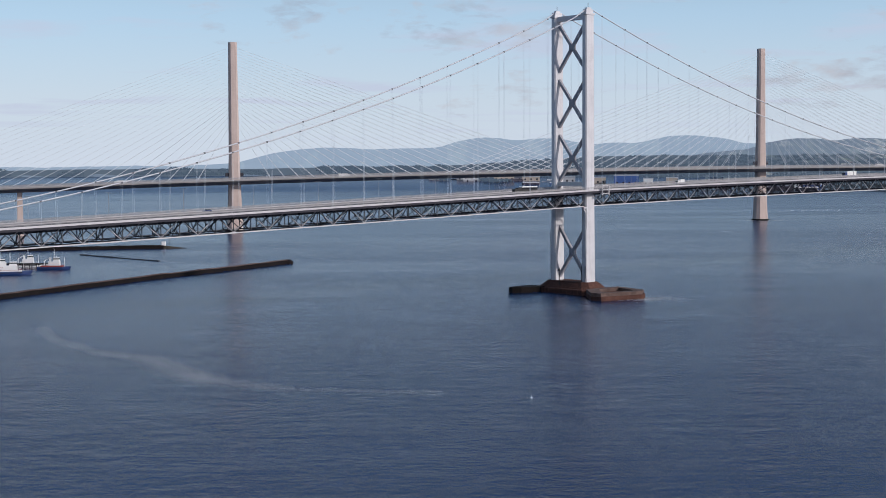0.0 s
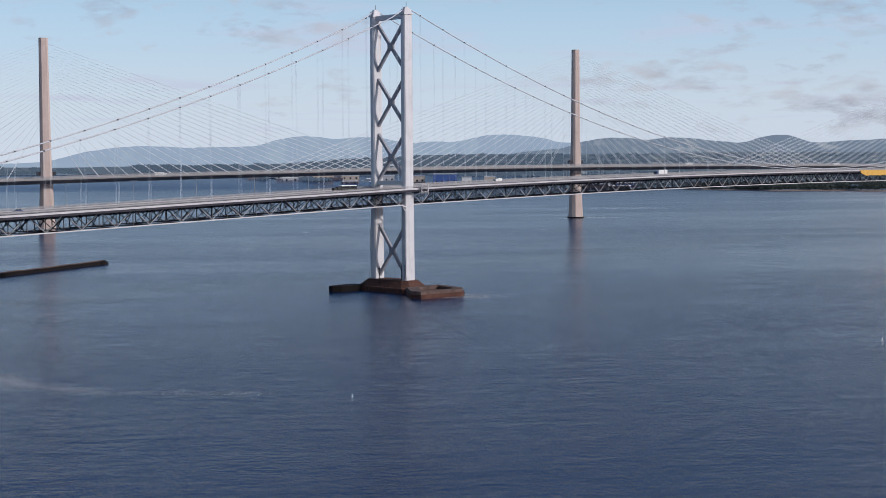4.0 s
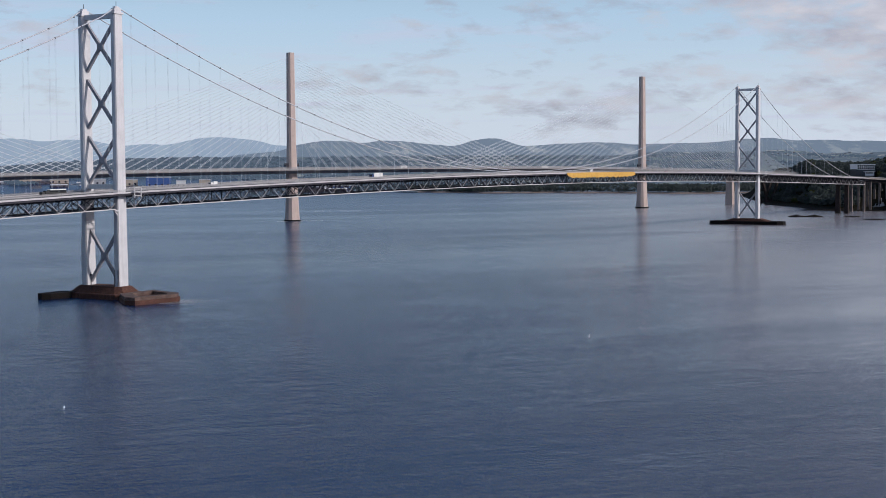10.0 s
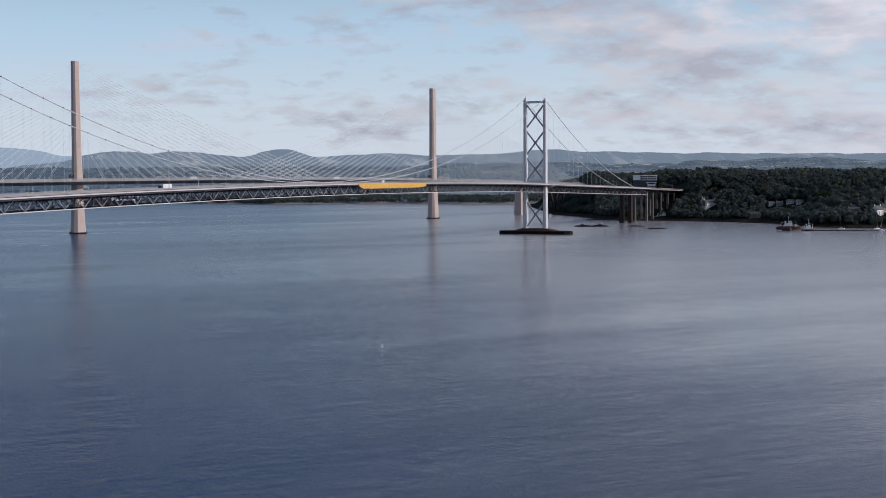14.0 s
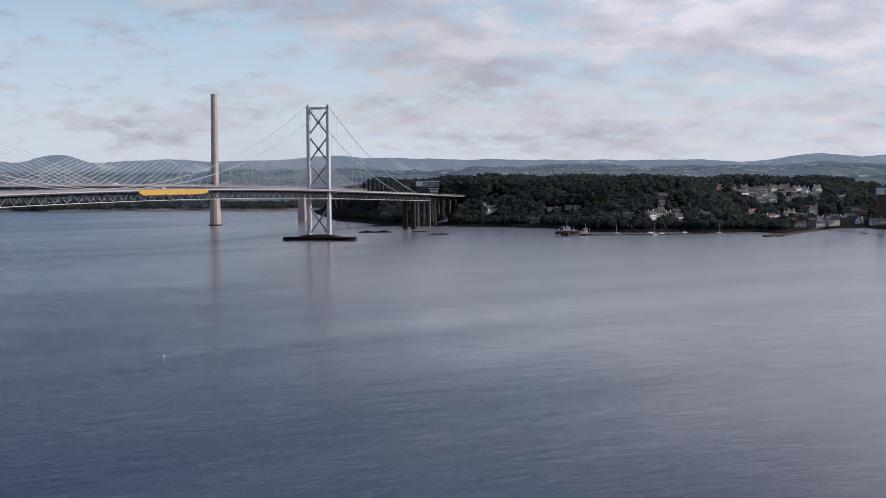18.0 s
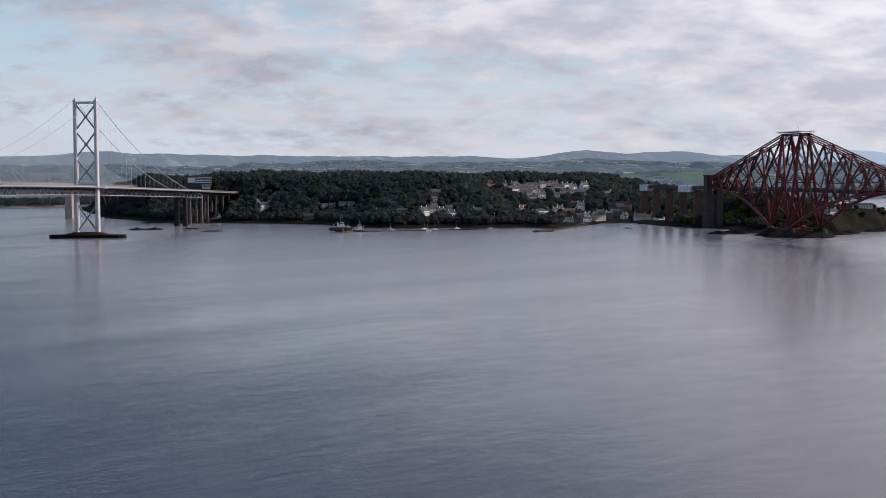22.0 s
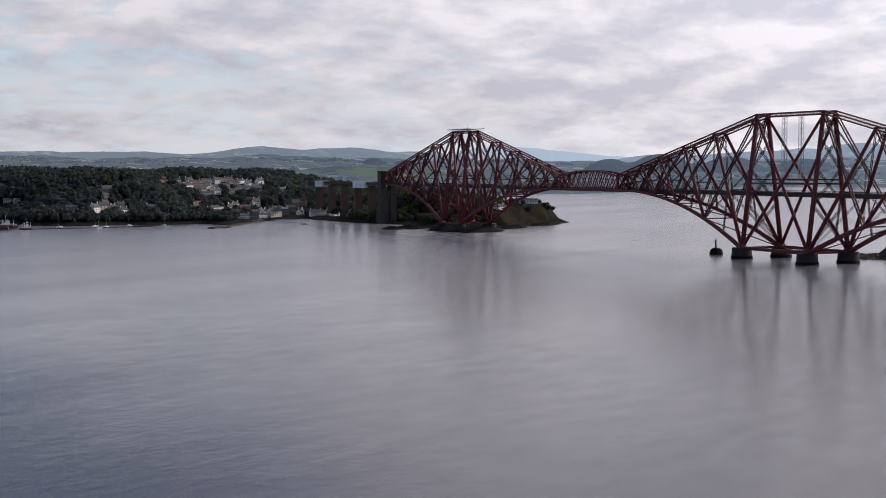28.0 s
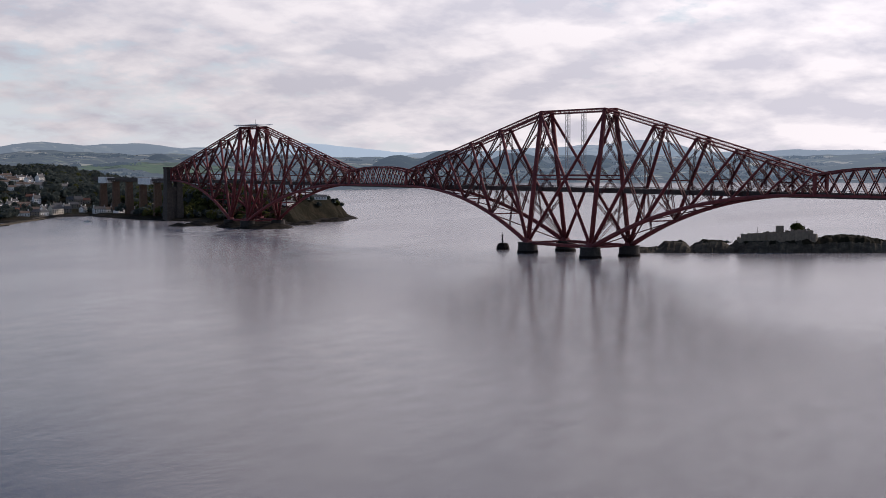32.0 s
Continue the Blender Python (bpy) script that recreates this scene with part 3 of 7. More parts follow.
MID_HILLS = [(13.6, 2.4, 112), (15.6, 1.7, 147), (18.0, 2.2, 143), (20.5, 3, 127), (21.8, 1.2, 149), (25.8, 3.2, 133), (29, 2.6, 130), (32.2, 2.0, 145), (35, 3.4, 135), (39, 4.4, 128), (44, 4, 124), (47.4, 3, 117), (51.2, 2.0, 137), (54, 2.3, 133), (56.5, 2.4, 121), (66.8, 2.0, 107), (70.5, 3, 115), (72.5, 2, 124), (74, 1.9, 139), (78, 3.4, 100), (81, 2.6, 104), (84.5, 3, 97), (89, 5, 105)]
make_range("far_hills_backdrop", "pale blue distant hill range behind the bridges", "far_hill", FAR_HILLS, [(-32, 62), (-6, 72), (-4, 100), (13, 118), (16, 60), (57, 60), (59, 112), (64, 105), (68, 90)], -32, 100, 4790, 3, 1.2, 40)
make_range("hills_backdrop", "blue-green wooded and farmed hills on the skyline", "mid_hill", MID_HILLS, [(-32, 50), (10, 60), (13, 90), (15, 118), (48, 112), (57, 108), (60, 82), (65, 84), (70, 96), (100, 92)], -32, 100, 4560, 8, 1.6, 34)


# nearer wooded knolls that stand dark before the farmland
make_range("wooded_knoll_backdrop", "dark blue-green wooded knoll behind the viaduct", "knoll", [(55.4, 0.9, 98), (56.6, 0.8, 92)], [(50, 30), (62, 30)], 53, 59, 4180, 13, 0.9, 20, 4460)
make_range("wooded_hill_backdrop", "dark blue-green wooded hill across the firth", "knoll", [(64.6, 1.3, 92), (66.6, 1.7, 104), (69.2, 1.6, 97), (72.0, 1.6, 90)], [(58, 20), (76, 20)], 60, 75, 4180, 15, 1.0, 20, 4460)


def shore_curve(az):
    """How late the far shore begins to rise: flat by the docks, an even slope elsewhere."""
    return np.interp(az, [0, 15, 22], [2.3, 2.1, 0.9])


def make_lowland():
    """The far shore: low farmland from the waterline to the feet of the hills."""
    az = np.linspace(-32, 100, 900)
    shore = np.interp(az, [-32, -8, 0.5, 1.5, 8, 16, 22, 26, 30, 40, 60, 66, 70, 100], [4620, 4620, 4560, 4150, 3900, 3680, 3440, 3350, 3285, 3270, 3500, 3930, 3990, 3990]) + np.interp(az, [0, 60, 66], [25, 25, 6]) * wob(az, 5, 5, 0.8)
    t = np.linspace(0, 1, 22)
    end = 4700.0
    r = shore[None] + (end - shore)[None] * t[:, None]
    rise = np.interp(az, [-32, 1, 8, 22, 30, 45, 56, 62, 68, 75, 100], [58, 62, 92, 94, 97, 106, 100, 84, 84, 86, 80]) + np.interp(az, [20, 30], [1, 5]) * wob(az, 21, 5, 0.6)
    z0 = water_level(shore) + 0.8
    z = z0[None] + (rise - z0)[None] * t[:, None] ** shore_curve(az)[None] + 5.0 * np.sin(t * 3.1)[:, None] * (wob(az, 9, 5, 0.9)[None] + np.sin(t * 19)[:, None] * 0.6)
    z[0] = z0 - 3
    b = Build()
    b.v, b.f = polar_sheet(az[None] + 0 * r, r, z)
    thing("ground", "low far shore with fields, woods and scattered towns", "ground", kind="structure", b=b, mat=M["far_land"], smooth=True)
    return az, shore, rise


LOW_AZ, LOW_SHORE, LOW_RISE = make_lowland()


def low_z(az, r):
    """Height of the far shore at a bearing and distance."""
    sh = np.interp(az, LOW_AZ, LOW_SHORE)
    z0 = water_level(sh) + 0.8
    t = np.clip((r - sh) / (4700 - sh), 0, 1)
    return z0 + (np.interp(az, LOW_AZ, LOW_RISE) - z0) * t ** shore_curve(az) + 5.0 * np.sin(t * 3.1) * (np.interp(az, LOW_AZ, wob(LOW_AZ, 9, 5, 0.9)) + np.sin(t * 19) * 0.6)


def make_pasture(a0, a1, t0, t1):
    az, t = np.linspace(a0, a1, 40), np.linspace(t0, t1, 12)
    sh = np.interp(az, LOW_AZ, LOW_SHORE)
    u = (t - t0) / (t1 - t0)
    az = az[None] + 0.35 * wob(u * 9, 3, 4, 1.0)[:, None]
    shape = 0.5 + (u[:, None] - 0.5) * np.sqrt(np.clip(np.sin(np.linspace(0.05, 3.09, 40)), 0, 1))[None] * (1 + 0.15 * wob(np.linspace(0, 20, 40), 6)[None])
    sh = np.interp(az, LOW_AZ, LOW_SHORE)
    r = sh + (4700 - sh) * (t0 + (t1 - t0) * shape)
    b = Build()
    b.v, b.f = polar_sheet(az, r, low_z(az, r) + 3.0)
    thing("pasture", "bright green pasture on the far hillside", "field", kind="structure", b=b, mat=M["pasture"], smooth=True)


make_pasture(52.4, 58.5, 0.36, 0.66)
make_pasture(63.0, 66.5, 0.5, 0.6)
make_pasture(43.2, 45.0, 0.62, 0.68)

# ---- suspension bridge ----
ROAD_S, ROAD_N = (97.76, 805.13), (885.63, 1430.68)
SPAN, PANEL = 1006.0, 18.29


def chord_z(x):
    """The underside of the stiffening truss."""
    if x < 0:
        return 47.8 + 0.029 * x
    if x > SPAN:
        return 47.8 - 0.024 * (x - SPAN)
    return 47.8 + 5.4 * (1 - ((x - SPAN / 2) / (SPAN / 2)) ** 2)


def cable_z(x):
    if x < 0:
        return 154.0 + 0.425 * x + 3.82e-4 * x * x
    if x > SPAN:
        u = SPAN - x
        return 154.0 + 0.425 * u + 3.82e-4 * u * u
    return 63.6 + 3.64e-4 * (x - SPAN / 2) ** 2


def strip(b, xs, prof, zf):
    """A long band: a closed profile of (y, height over zf) carried along xs."""
    b.loft([[(x, y, zf(x) + h) for y, h in prof] for x in xs])


def make_road_bridge():
    root = thing("suspension_bridge", "long grey steel suspension road bridge with two braced towers", "bridge", axis_pose(ROAD_S, ROAD_N))
    steel, paint = M["truss_steel"], M["tower_steel"]
    first, last = -408.0, 1438.0
    xs = [first + (last - first) * i / 120 for i in range(121)]
    # towers
    for x0 in (0.0, SPAN):
        for y in (-11.9, 11.9):
            b = Build()
            rings = []
            for z, k in ((6.3, 1.12), (46, 1.03), (56, 1.0), (110, 0.97), (151.5, 0.93)):
                hx, hy = 3.35 * k, 1.75 * k
                rings.append([(x0 + i * hx, y + j * hy, z) for i, j in ((-1, -0.62), (-0.86, -1), (0.86, -1), (1, -0.62), (1, 0.62), (0.86, 1), (-0.86, 1), (-1, 0.62))])
            b.loft(rings)
            leg = part("tower_leg", b, paint, root)
            c = Build()
            c.box((x0, y, 152.2), (7.2, 3.8, 1.0)).box((x0, y, 153.6), (5.2, 2.6, 2.2)).box((x0, y, 155.1), (3.2, 1.8, 1.2))
            part("saddle_housing", c, paint, leg)
            c = Build().tube([(x0, y, 155.6), (x0, y, 158.4)], 0.14, 6)
            part("mast", c, M["black_paint"], leg)
            c = Build().box((x0 - 3.5, y - 1.9 if y < 0 else y + 1.9, 22), (0.25, 0.25, 26))
            part("ladder", c, paint, leg)
        for z in (151.0, 60.0):
            part("portal_beam", Build().box((x0, 0, z), (3.0, 20.6, 2.6 if z > 100 else 2.4)), paint, root)
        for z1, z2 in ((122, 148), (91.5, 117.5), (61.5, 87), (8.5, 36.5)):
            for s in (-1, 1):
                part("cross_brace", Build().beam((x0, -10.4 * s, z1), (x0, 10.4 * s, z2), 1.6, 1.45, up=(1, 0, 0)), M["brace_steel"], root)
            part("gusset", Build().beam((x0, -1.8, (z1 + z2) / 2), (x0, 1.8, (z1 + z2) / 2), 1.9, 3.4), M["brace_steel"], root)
        # access gallery where the deck passes the leg
        zg = chord_z(x0)
        g = part("gallery", Build().box((x0 + 6.0, -18.6, zg + 7.2), (5.4, 1.8, 0.4)), M["chord_steel"], root, "pale steel access gallery beside the tower leg")
        part("upper_platform", Build().box((x0 + 6.0, -18.6, zg + 9.4), (5.4, 1.8, 0.4)), M["chord_steel"], g)
        part("handrail", Build().box((x0 + 6.0, -19.3, zg + 11.5), (5.4, 0.25, 0.3)), M["chord_steel"], g)
        for dx in (3.5, 8.5):
            part("post", Build().box((x0 + dx, -19.3, zg + 9.0), (0.5, 0.4, 5.6)), M["chord_steel"], g)
            part("bracket", Build().beam((x0 + dx, -13.0, zg + 5.0), (x0 + dx, -19.0, zg + 7.0), 0.4, 0.4), M["chord_steel"], g)
        part("bearing_bracket", Build().box((x0 - 4.6, -13.2, zg - 0.6), (2.6, 2.2, 0.7)).beam((x0 - 5.8, -13.2, zg - 0.5), (x0 - 3.2, -13.2, zg - 3.2), 0.5, 0.5), paint, root)
    # main cables with their wrapping bands
    for y in (-11.9, 11.9):
        pts = [(x, y, cable_z(x)) for x in np.linspace(first - 4, 0, 40)] + [(x, y, cable_z(x)) for x in np.linspace(12, SPAN, 90)] + [(x, y, cable_z(x)) for x in np.linspace(SPAN + 10, 1430, 40)]
        part("main_cable", Build().tube(pts, 0.31, 8), M["cable"], root, smooth=True)
        k = 0
        for i in range(-23, 78):
            x = (i + 0.6) * PANEL
            if not first + 6 < x < last - 6 or abs(x) < 6 or abs(x - SPAN) < 6:
                continue
            zt, zd = cable_z(x), chord_z(x) + 8.4
            if zt - zd < 0.6:
                continue
            h = Build()
            for d in (-0.32, 0.32):
                h.beam((x + d, y, zd), (x + d, y, zt), 0.045, 0.045)
            h = part("hanger", h, M["white_cable"], root)
            part("cable_band", Build().box((x, y, zt), (0.8, 0.65, 0.65)), M["truss_steel"], h)
    # the stiffening trusses
    for y, near in ((-11.9, True), (11.9, False)):
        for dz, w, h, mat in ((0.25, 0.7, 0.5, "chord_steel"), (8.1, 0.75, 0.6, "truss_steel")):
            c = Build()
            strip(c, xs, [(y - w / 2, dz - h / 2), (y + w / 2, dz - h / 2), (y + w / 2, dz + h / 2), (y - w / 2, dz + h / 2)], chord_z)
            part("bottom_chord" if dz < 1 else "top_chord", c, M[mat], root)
        rest = Build()
        i = -45
        while True:
            x1, x2 = (i + 0.2) * PANEL / 2, (i + 1.2) * PANEL / 2
            i += 1
            if x1 < first:
                continue
            if x2 > last:
                break
            up = i % 2 == 0
            p = (x1, y, chord_z(x1) + (0.5 if up else 8.0))
            q = (x2, y, chord_z(x2) + (8.0 if up else 0.5))
            tgt = (Build() if near else rest)
            tgt.beam(p, q, 0.36, 0.36)
            # diagonals and posts darker than the bottom chord, shade painted into their tone
            if near:
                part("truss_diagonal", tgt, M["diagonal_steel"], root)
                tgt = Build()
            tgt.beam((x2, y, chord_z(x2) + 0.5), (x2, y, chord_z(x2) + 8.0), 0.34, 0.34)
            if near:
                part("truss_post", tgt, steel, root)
        if not near:
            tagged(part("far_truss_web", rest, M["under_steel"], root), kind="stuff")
    # floor beams and the bracing between the trusses
    lat = Build()
    for k in range(-44, 156):
        x = (k / 2 + 0.6) * PANEL
        if not first < x < last:
            continue
        z = chord_z(x)
        f = Build().box((x, 0, z + 7.3), (0.5, 23.2, 1.9))
        f.beam((x, -11.9, z + 0.5), (x, 0, z + 6.4), 0.3, 0.3).beam((x, 11.9, z + 0.5), (x, 0, z + 6.4), 0.3, 0.3)
        for s in (-1, 1):
            f.beam((x, 11.9 * s, z + 6.2), (x, 17.0 * s, z + 8.4), 0.3, 0.45)
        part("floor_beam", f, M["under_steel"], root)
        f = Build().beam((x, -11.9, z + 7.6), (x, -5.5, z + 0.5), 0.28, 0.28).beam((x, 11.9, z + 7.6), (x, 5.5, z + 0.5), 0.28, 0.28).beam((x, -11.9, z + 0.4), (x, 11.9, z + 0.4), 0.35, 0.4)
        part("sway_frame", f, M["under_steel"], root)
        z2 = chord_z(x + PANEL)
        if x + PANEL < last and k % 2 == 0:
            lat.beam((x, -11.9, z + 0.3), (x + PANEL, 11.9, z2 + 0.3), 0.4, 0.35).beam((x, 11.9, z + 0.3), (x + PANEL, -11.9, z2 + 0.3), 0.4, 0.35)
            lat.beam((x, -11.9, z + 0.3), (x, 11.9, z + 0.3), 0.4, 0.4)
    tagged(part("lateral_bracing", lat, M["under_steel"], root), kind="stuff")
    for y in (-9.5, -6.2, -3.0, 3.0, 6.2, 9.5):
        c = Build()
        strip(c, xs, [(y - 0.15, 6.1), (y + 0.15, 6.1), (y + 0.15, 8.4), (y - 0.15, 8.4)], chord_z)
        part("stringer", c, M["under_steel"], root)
    # deck: two carriageways inside the cables, footways outside them
    for y0, y1, h0, h1, mat, nm in ((-10.6, -0.7, 8.5, 9.2, "asphalt", "carriageway"), (0.7, 10.6, 8.5, 9.2, "asphalt", "carriageway"), (-17.4, -12.9, 8.5, 9.25, "deck_edge", "footway"), (12.9, 17.4, 8.5, 9.25, "deck_edge", "footway"),
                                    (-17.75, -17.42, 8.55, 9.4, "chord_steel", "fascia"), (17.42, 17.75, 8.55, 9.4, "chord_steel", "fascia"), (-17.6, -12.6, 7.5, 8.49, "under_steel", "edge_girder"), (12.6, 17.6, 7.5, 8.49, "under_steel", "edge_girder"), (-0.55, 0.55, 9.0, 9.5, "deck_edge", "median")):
        c = Build()
        strip(c, xs, [(y0, h0), (y1, h0), (y1, h1), (y0, h1)], chord_z)
        part(nm, c, M[mat], root)
    for y in (-17.5, -12.7, -10.9, 10.9, 12.7, 17.5):
        c = Build()
        for h in (9.75, 10.1, 10.5):
            strip(c, xs, [(y - 0.05, h), (y + 0.05, h), (y + 0.05, h + 0.12), (y - 0.05, h + 0.12)], chord_z)
        for j in range(int((last - first) / 4.6)):
            x = first + 2 + j * 4.6
            c.box((x, y, chord_z(x) + 9.9), (0.12, 0.1, 1.5))
        part("parapet", c, M["rail_steel"], root)
    for i in range(-11, 39):
        x = (i + 0.3) * PANEL * 2
        if first < x < last and abs(x) > 9 and abs(x - SPAN) > 9:
            z = chord_z(x) + 9.2
            c = Build().tube([(x, 0, z), (x, 0, z + 11.5)], 0.12, 6, 0.07).beam((x, -1.6, z + 11.6), (x, 1.6, z + 11.6), 0.1, 0.1)
            lamp = part("lamp_post", c, M["rail_steel"], root)
            for s in (-1, 1):
                part("lantern", Build().box((x, 1.9 * s, z + 11.6), (0.35, 0.9, 0.18)), M["rail_steel"], lamp)
    # works: sheeted platform hung over the edge near midspan
    c = Build()
    n = 60
    rng = np.random.RandomState(4)
    top, bot = [], []
    for k in range(n + 1):
        x = 519 + 138 * k / n
        edge = 1.6 * smooth01(np.array(abs(k / n - 0.5) * 2 - 0.82) / 0.18)
        top.append((x, -18.25 - 0.25 * rng.rand(), chord_z(x) + 9.3))
        bot.append((x, -18.6 - 0.35 * rng.rand(), chord_z(x) + 4.3 + 1.3 * rng.rand() + float(edge) * 1.2))
    inner = [(p[0], p[1] + 0.3, p[2]) for p in top]
    innerb = [(p[0], p[1] + 0.3, p[2]) for p in bot]
    c.loft([[t_, b_, ib, it] for t_, b_, ib, it in zip(top, bot, innerb, inner)])
    sheet = part("works_sheeting", c, M["yellow_sheet"], root, "bright yellow sheeting round a works platform")
    for k in range(0, 24):
        x = 521 + 5.9 * k
        part("scaffold_standard", Build().tube([(x, -18.1, chord_z(x) + 2.6), (x, -18.1, chord_z(x) + 11.4)], 0.09, 5), M["scaffold"], sheet)
    # approach viaduct on the north side
    ap = [last + 20 * i for i in range(15)]
    az_ = lambda x: chord_z(last) - 0.026 * (x - last)
    c = Build()
    strip(c, ap, [(-17, 7.6), (17, 7.6), (17.5, 9.4), (-17.5, 9.4)], az_)
    part("approach_deck", c, M["deck_concrete"], root)
    c = Build()
    strip(c, ap, [(-11, 5.2), (11, 5.2), (11, 7.6), (-11, 7.6)], az_)
    part("approach_girder", c, M["under_steel"], root)
    c = Build()
    for y in (-17.3, 17.3):
        strip(c, ap, [(y - 0.06, 9.9), (y + 0.06, 9.9), (y + 0.06, 10.6), (y - 0.06, 10.6)], az_)
    part("approach_parapet", c, M["rail_steel"], root)
    for x in (1448, 1480, 1526, 1564, 1602, 1640):
        for y in (-8.5, 8.5):
            w = 3.4 if x == 1448 else 1.9
            pier = part("approach_pier", Build().loft([[(x + i * w / 2 * k, y + j * 1.2 * k, z) for i, j in ((-1, -1), (1, -1), (1, 1), (-1, 1))] for z, k in ((0, 1.2), (az_(x) + 4.2, 1.0))]), M["approach_concrete"], root)
            part("pier_cap", Build().box((x, y, az_(x) + 4.75), (w + 0.9, 3.4, 0.9)), M["approach_concrete"], pier)
        part("pier_crosshead", Build().box((x, 0, az_(x) + 4.2), (1.3, 15.0, 1.5)), M["approach_concrete"], root)
    for x in (1374,):
        for y in (-6, 6):
            part("side_pier", Build().loft([[(x + i * 3.2 * k, y + j * 2.4 * k, z) for i, j in ((-1, -1), (1, -1), (1, 1), (-1, 1))] for z, k in ((-1, 1.25), (6, 1.1), (chord_z(x) - 0.4, 0.92))]), M["pier_concrete"], root)
    for y in (-6, 6):
        part("side_pier", Build().loft([[(-404 + i * 4 * k, y + j * 3 * k, z) for i, j in ((-1, -1), (1, -1), (1, 1), (-1, 1))] for z, k in ((-1, 1.2), (chord_z(-404) + 0.2, 1.0))]), M["deck_concrete"], root)


make_road_bridge()


def make_road_piers():
    m = axis_pose(ROAD_S, ROAD_N)
    # south pier: plinth between two fender arms
    root = thing("bridge_pier", "rust-stained concrete tower pier with long fender arms in the water", "bridge pier", m)
    plan = [(-11.5, -18), (-7, -23), (7, -23), (11.5, -18), (11.5, 18), (7, 22), (-7, 22), (-11.5, 18)]
    b = Build().loft([[(x * k, y * k2, z) for x, y in plan] for z, k, k2 in ((-2, 1.0, 1.0), (2.5, 1.0, 1.0), (2.9, 0.97, 0.98))])
    part("base_block", b, M["rust_concrete"], root)
    b = Build().loft([[(i * hx, j * hy, z) for i, j in ((-1, -0.8), (-0.7, -1), (0.7, -1), (1, -0.8), (1, 0.8), (0.7, 1), (-0.7, 1), (-1, 0.8))] for z, hx, hy in ((2.8, 9.6, 19.8), (6.0, 6.2, 16.0), (6.5, 5.9, 15.4))])
    part("plinth", b, M["rust_concrete"], root)
    b = Build().loft([[(-9, 13, z), (-24, 16, z), (-28, 19, z), (-27, 23, z), (-9, 24, z)] for z in (-2, 3.3)])
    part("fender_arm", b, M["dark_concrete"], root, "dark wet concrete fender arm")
    ring_o = [(-13, -23), (-28, -41), (-27, -47), (-1, -52), (6, -47), (12, -23)]
    ring_i = [(-9, -28), (-19, -40), (-19, -43), (-3, -47), (1, -44), (7, -28)]
    b = Build()
    n = 6
    v = [(x, y, z) for ring, z in ((ring_o, -2), (ring_o, 4.0), (ring_i, 4.0), (ring_i, 0.6)) for x, y in ring]
    f = [(l * n + j, l * n + (j + 1) % n, (l + 1) * n + (j + 1) % n, (l + 1) * n + j) for l in range(3) for j in range(n)] + [tuple(3 * n + j for j in range(n))]
    b.add(v, f)
    part("fender_ring", b, M["fender_top"], root, "open fender ring with a worn pale coping")
    part("fender_skirt", Build().loft([[(x * 1.03, -24 + (y + 24) * 1.04, z) for x, y in ring_o] for z in (-2, 2.3)]), M["rust_concrete"], root)
    part("navigation_mast", Build().tube([(-7.6, 3, 2.8), (-7.6, 3, 14)], 0.22, 6).box((-7.6, 3, 12.6), (0.9, 0.9, 0.8)), M["black_paint"], root)
    for y in (-13.3, -10.6):
        part("inspection_ladder", Build().box((-3.95, y, 11.0), (0.3, 0.3, 8.6)), M["under_steel"], root)
    # north pier: long low base with a red-brown plinth
    root = thing("bridge_pier", "long low dark fender base with a red-brown concrete plinth", "bridge pier", m @ pose(SPAN, 0, 0))
    plan = [(-10, -38), (-5, -43), (5, -43), (10, -38), (10, 38), (5, 43), (-5, 43), (-10, 38)]
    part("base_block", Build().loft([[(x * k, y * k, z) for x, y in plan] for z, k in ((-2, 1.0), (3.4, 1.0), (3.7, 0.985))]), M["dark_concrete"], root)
    part("plinth", Build().loft([[(i * hx, j * hy, z) for i, j in ((-1, -1), (1, -1), (1, 1), (-1, 1))] for z, hx, hy in ((3.6, 9, 26), (6.6, 5.9, 15.4))]), M["rust_concrete"], root)


make_road_piers()

# ---- cable-stayed bridge ----
STAY_TOWERS = [(-173.8, 1585.5), (446.7, 1778.4), (1055.6, 2006.5)]


def stay_line(s):
    """Place and heading on the bridge's line; s = 0 at the south tower, 650 a span."""
    (ax, ay), (bx, by), (cx, cy) = STAY_TOWERS
    h1, h2 = math.atan2(by - ay, bx - ax), math.atan2(cy - by, cx - bx)
    k = smooth01(np.array((s - 150) / 1000.0))
    h = h1 + (h2 - h1) * float(k)
    t = s / 650.0
    # a parabola through the three towers, straight on beyond them
    def par(p, q, r, u):
        return p * (u - 1) * (u - 2) / 2 - q * u * (u - 2) + r * u * (u - 1) / 2
    u = min(max(t, -0.1), 2.1)
    e = 1e-3
    x, y = par(ax, bx, cx, u), par(ay, by, cy, u)
    dx, dy = par(ax, bx, cx, u + e) - x, par(ay, by, cy, u + e) - y
    h = math.atan2(dy, dx)
    return x + (t - u) * 650 * math.cos(h), y + (t - u) * 650 * math.sin(h), h


def stay_deck_z(s):
    return 64.0 - 1.45e-5 * (s - 780) ** 2 if s < 780 else 64.0 - 1.9e-5 * (s - 780) ** 2


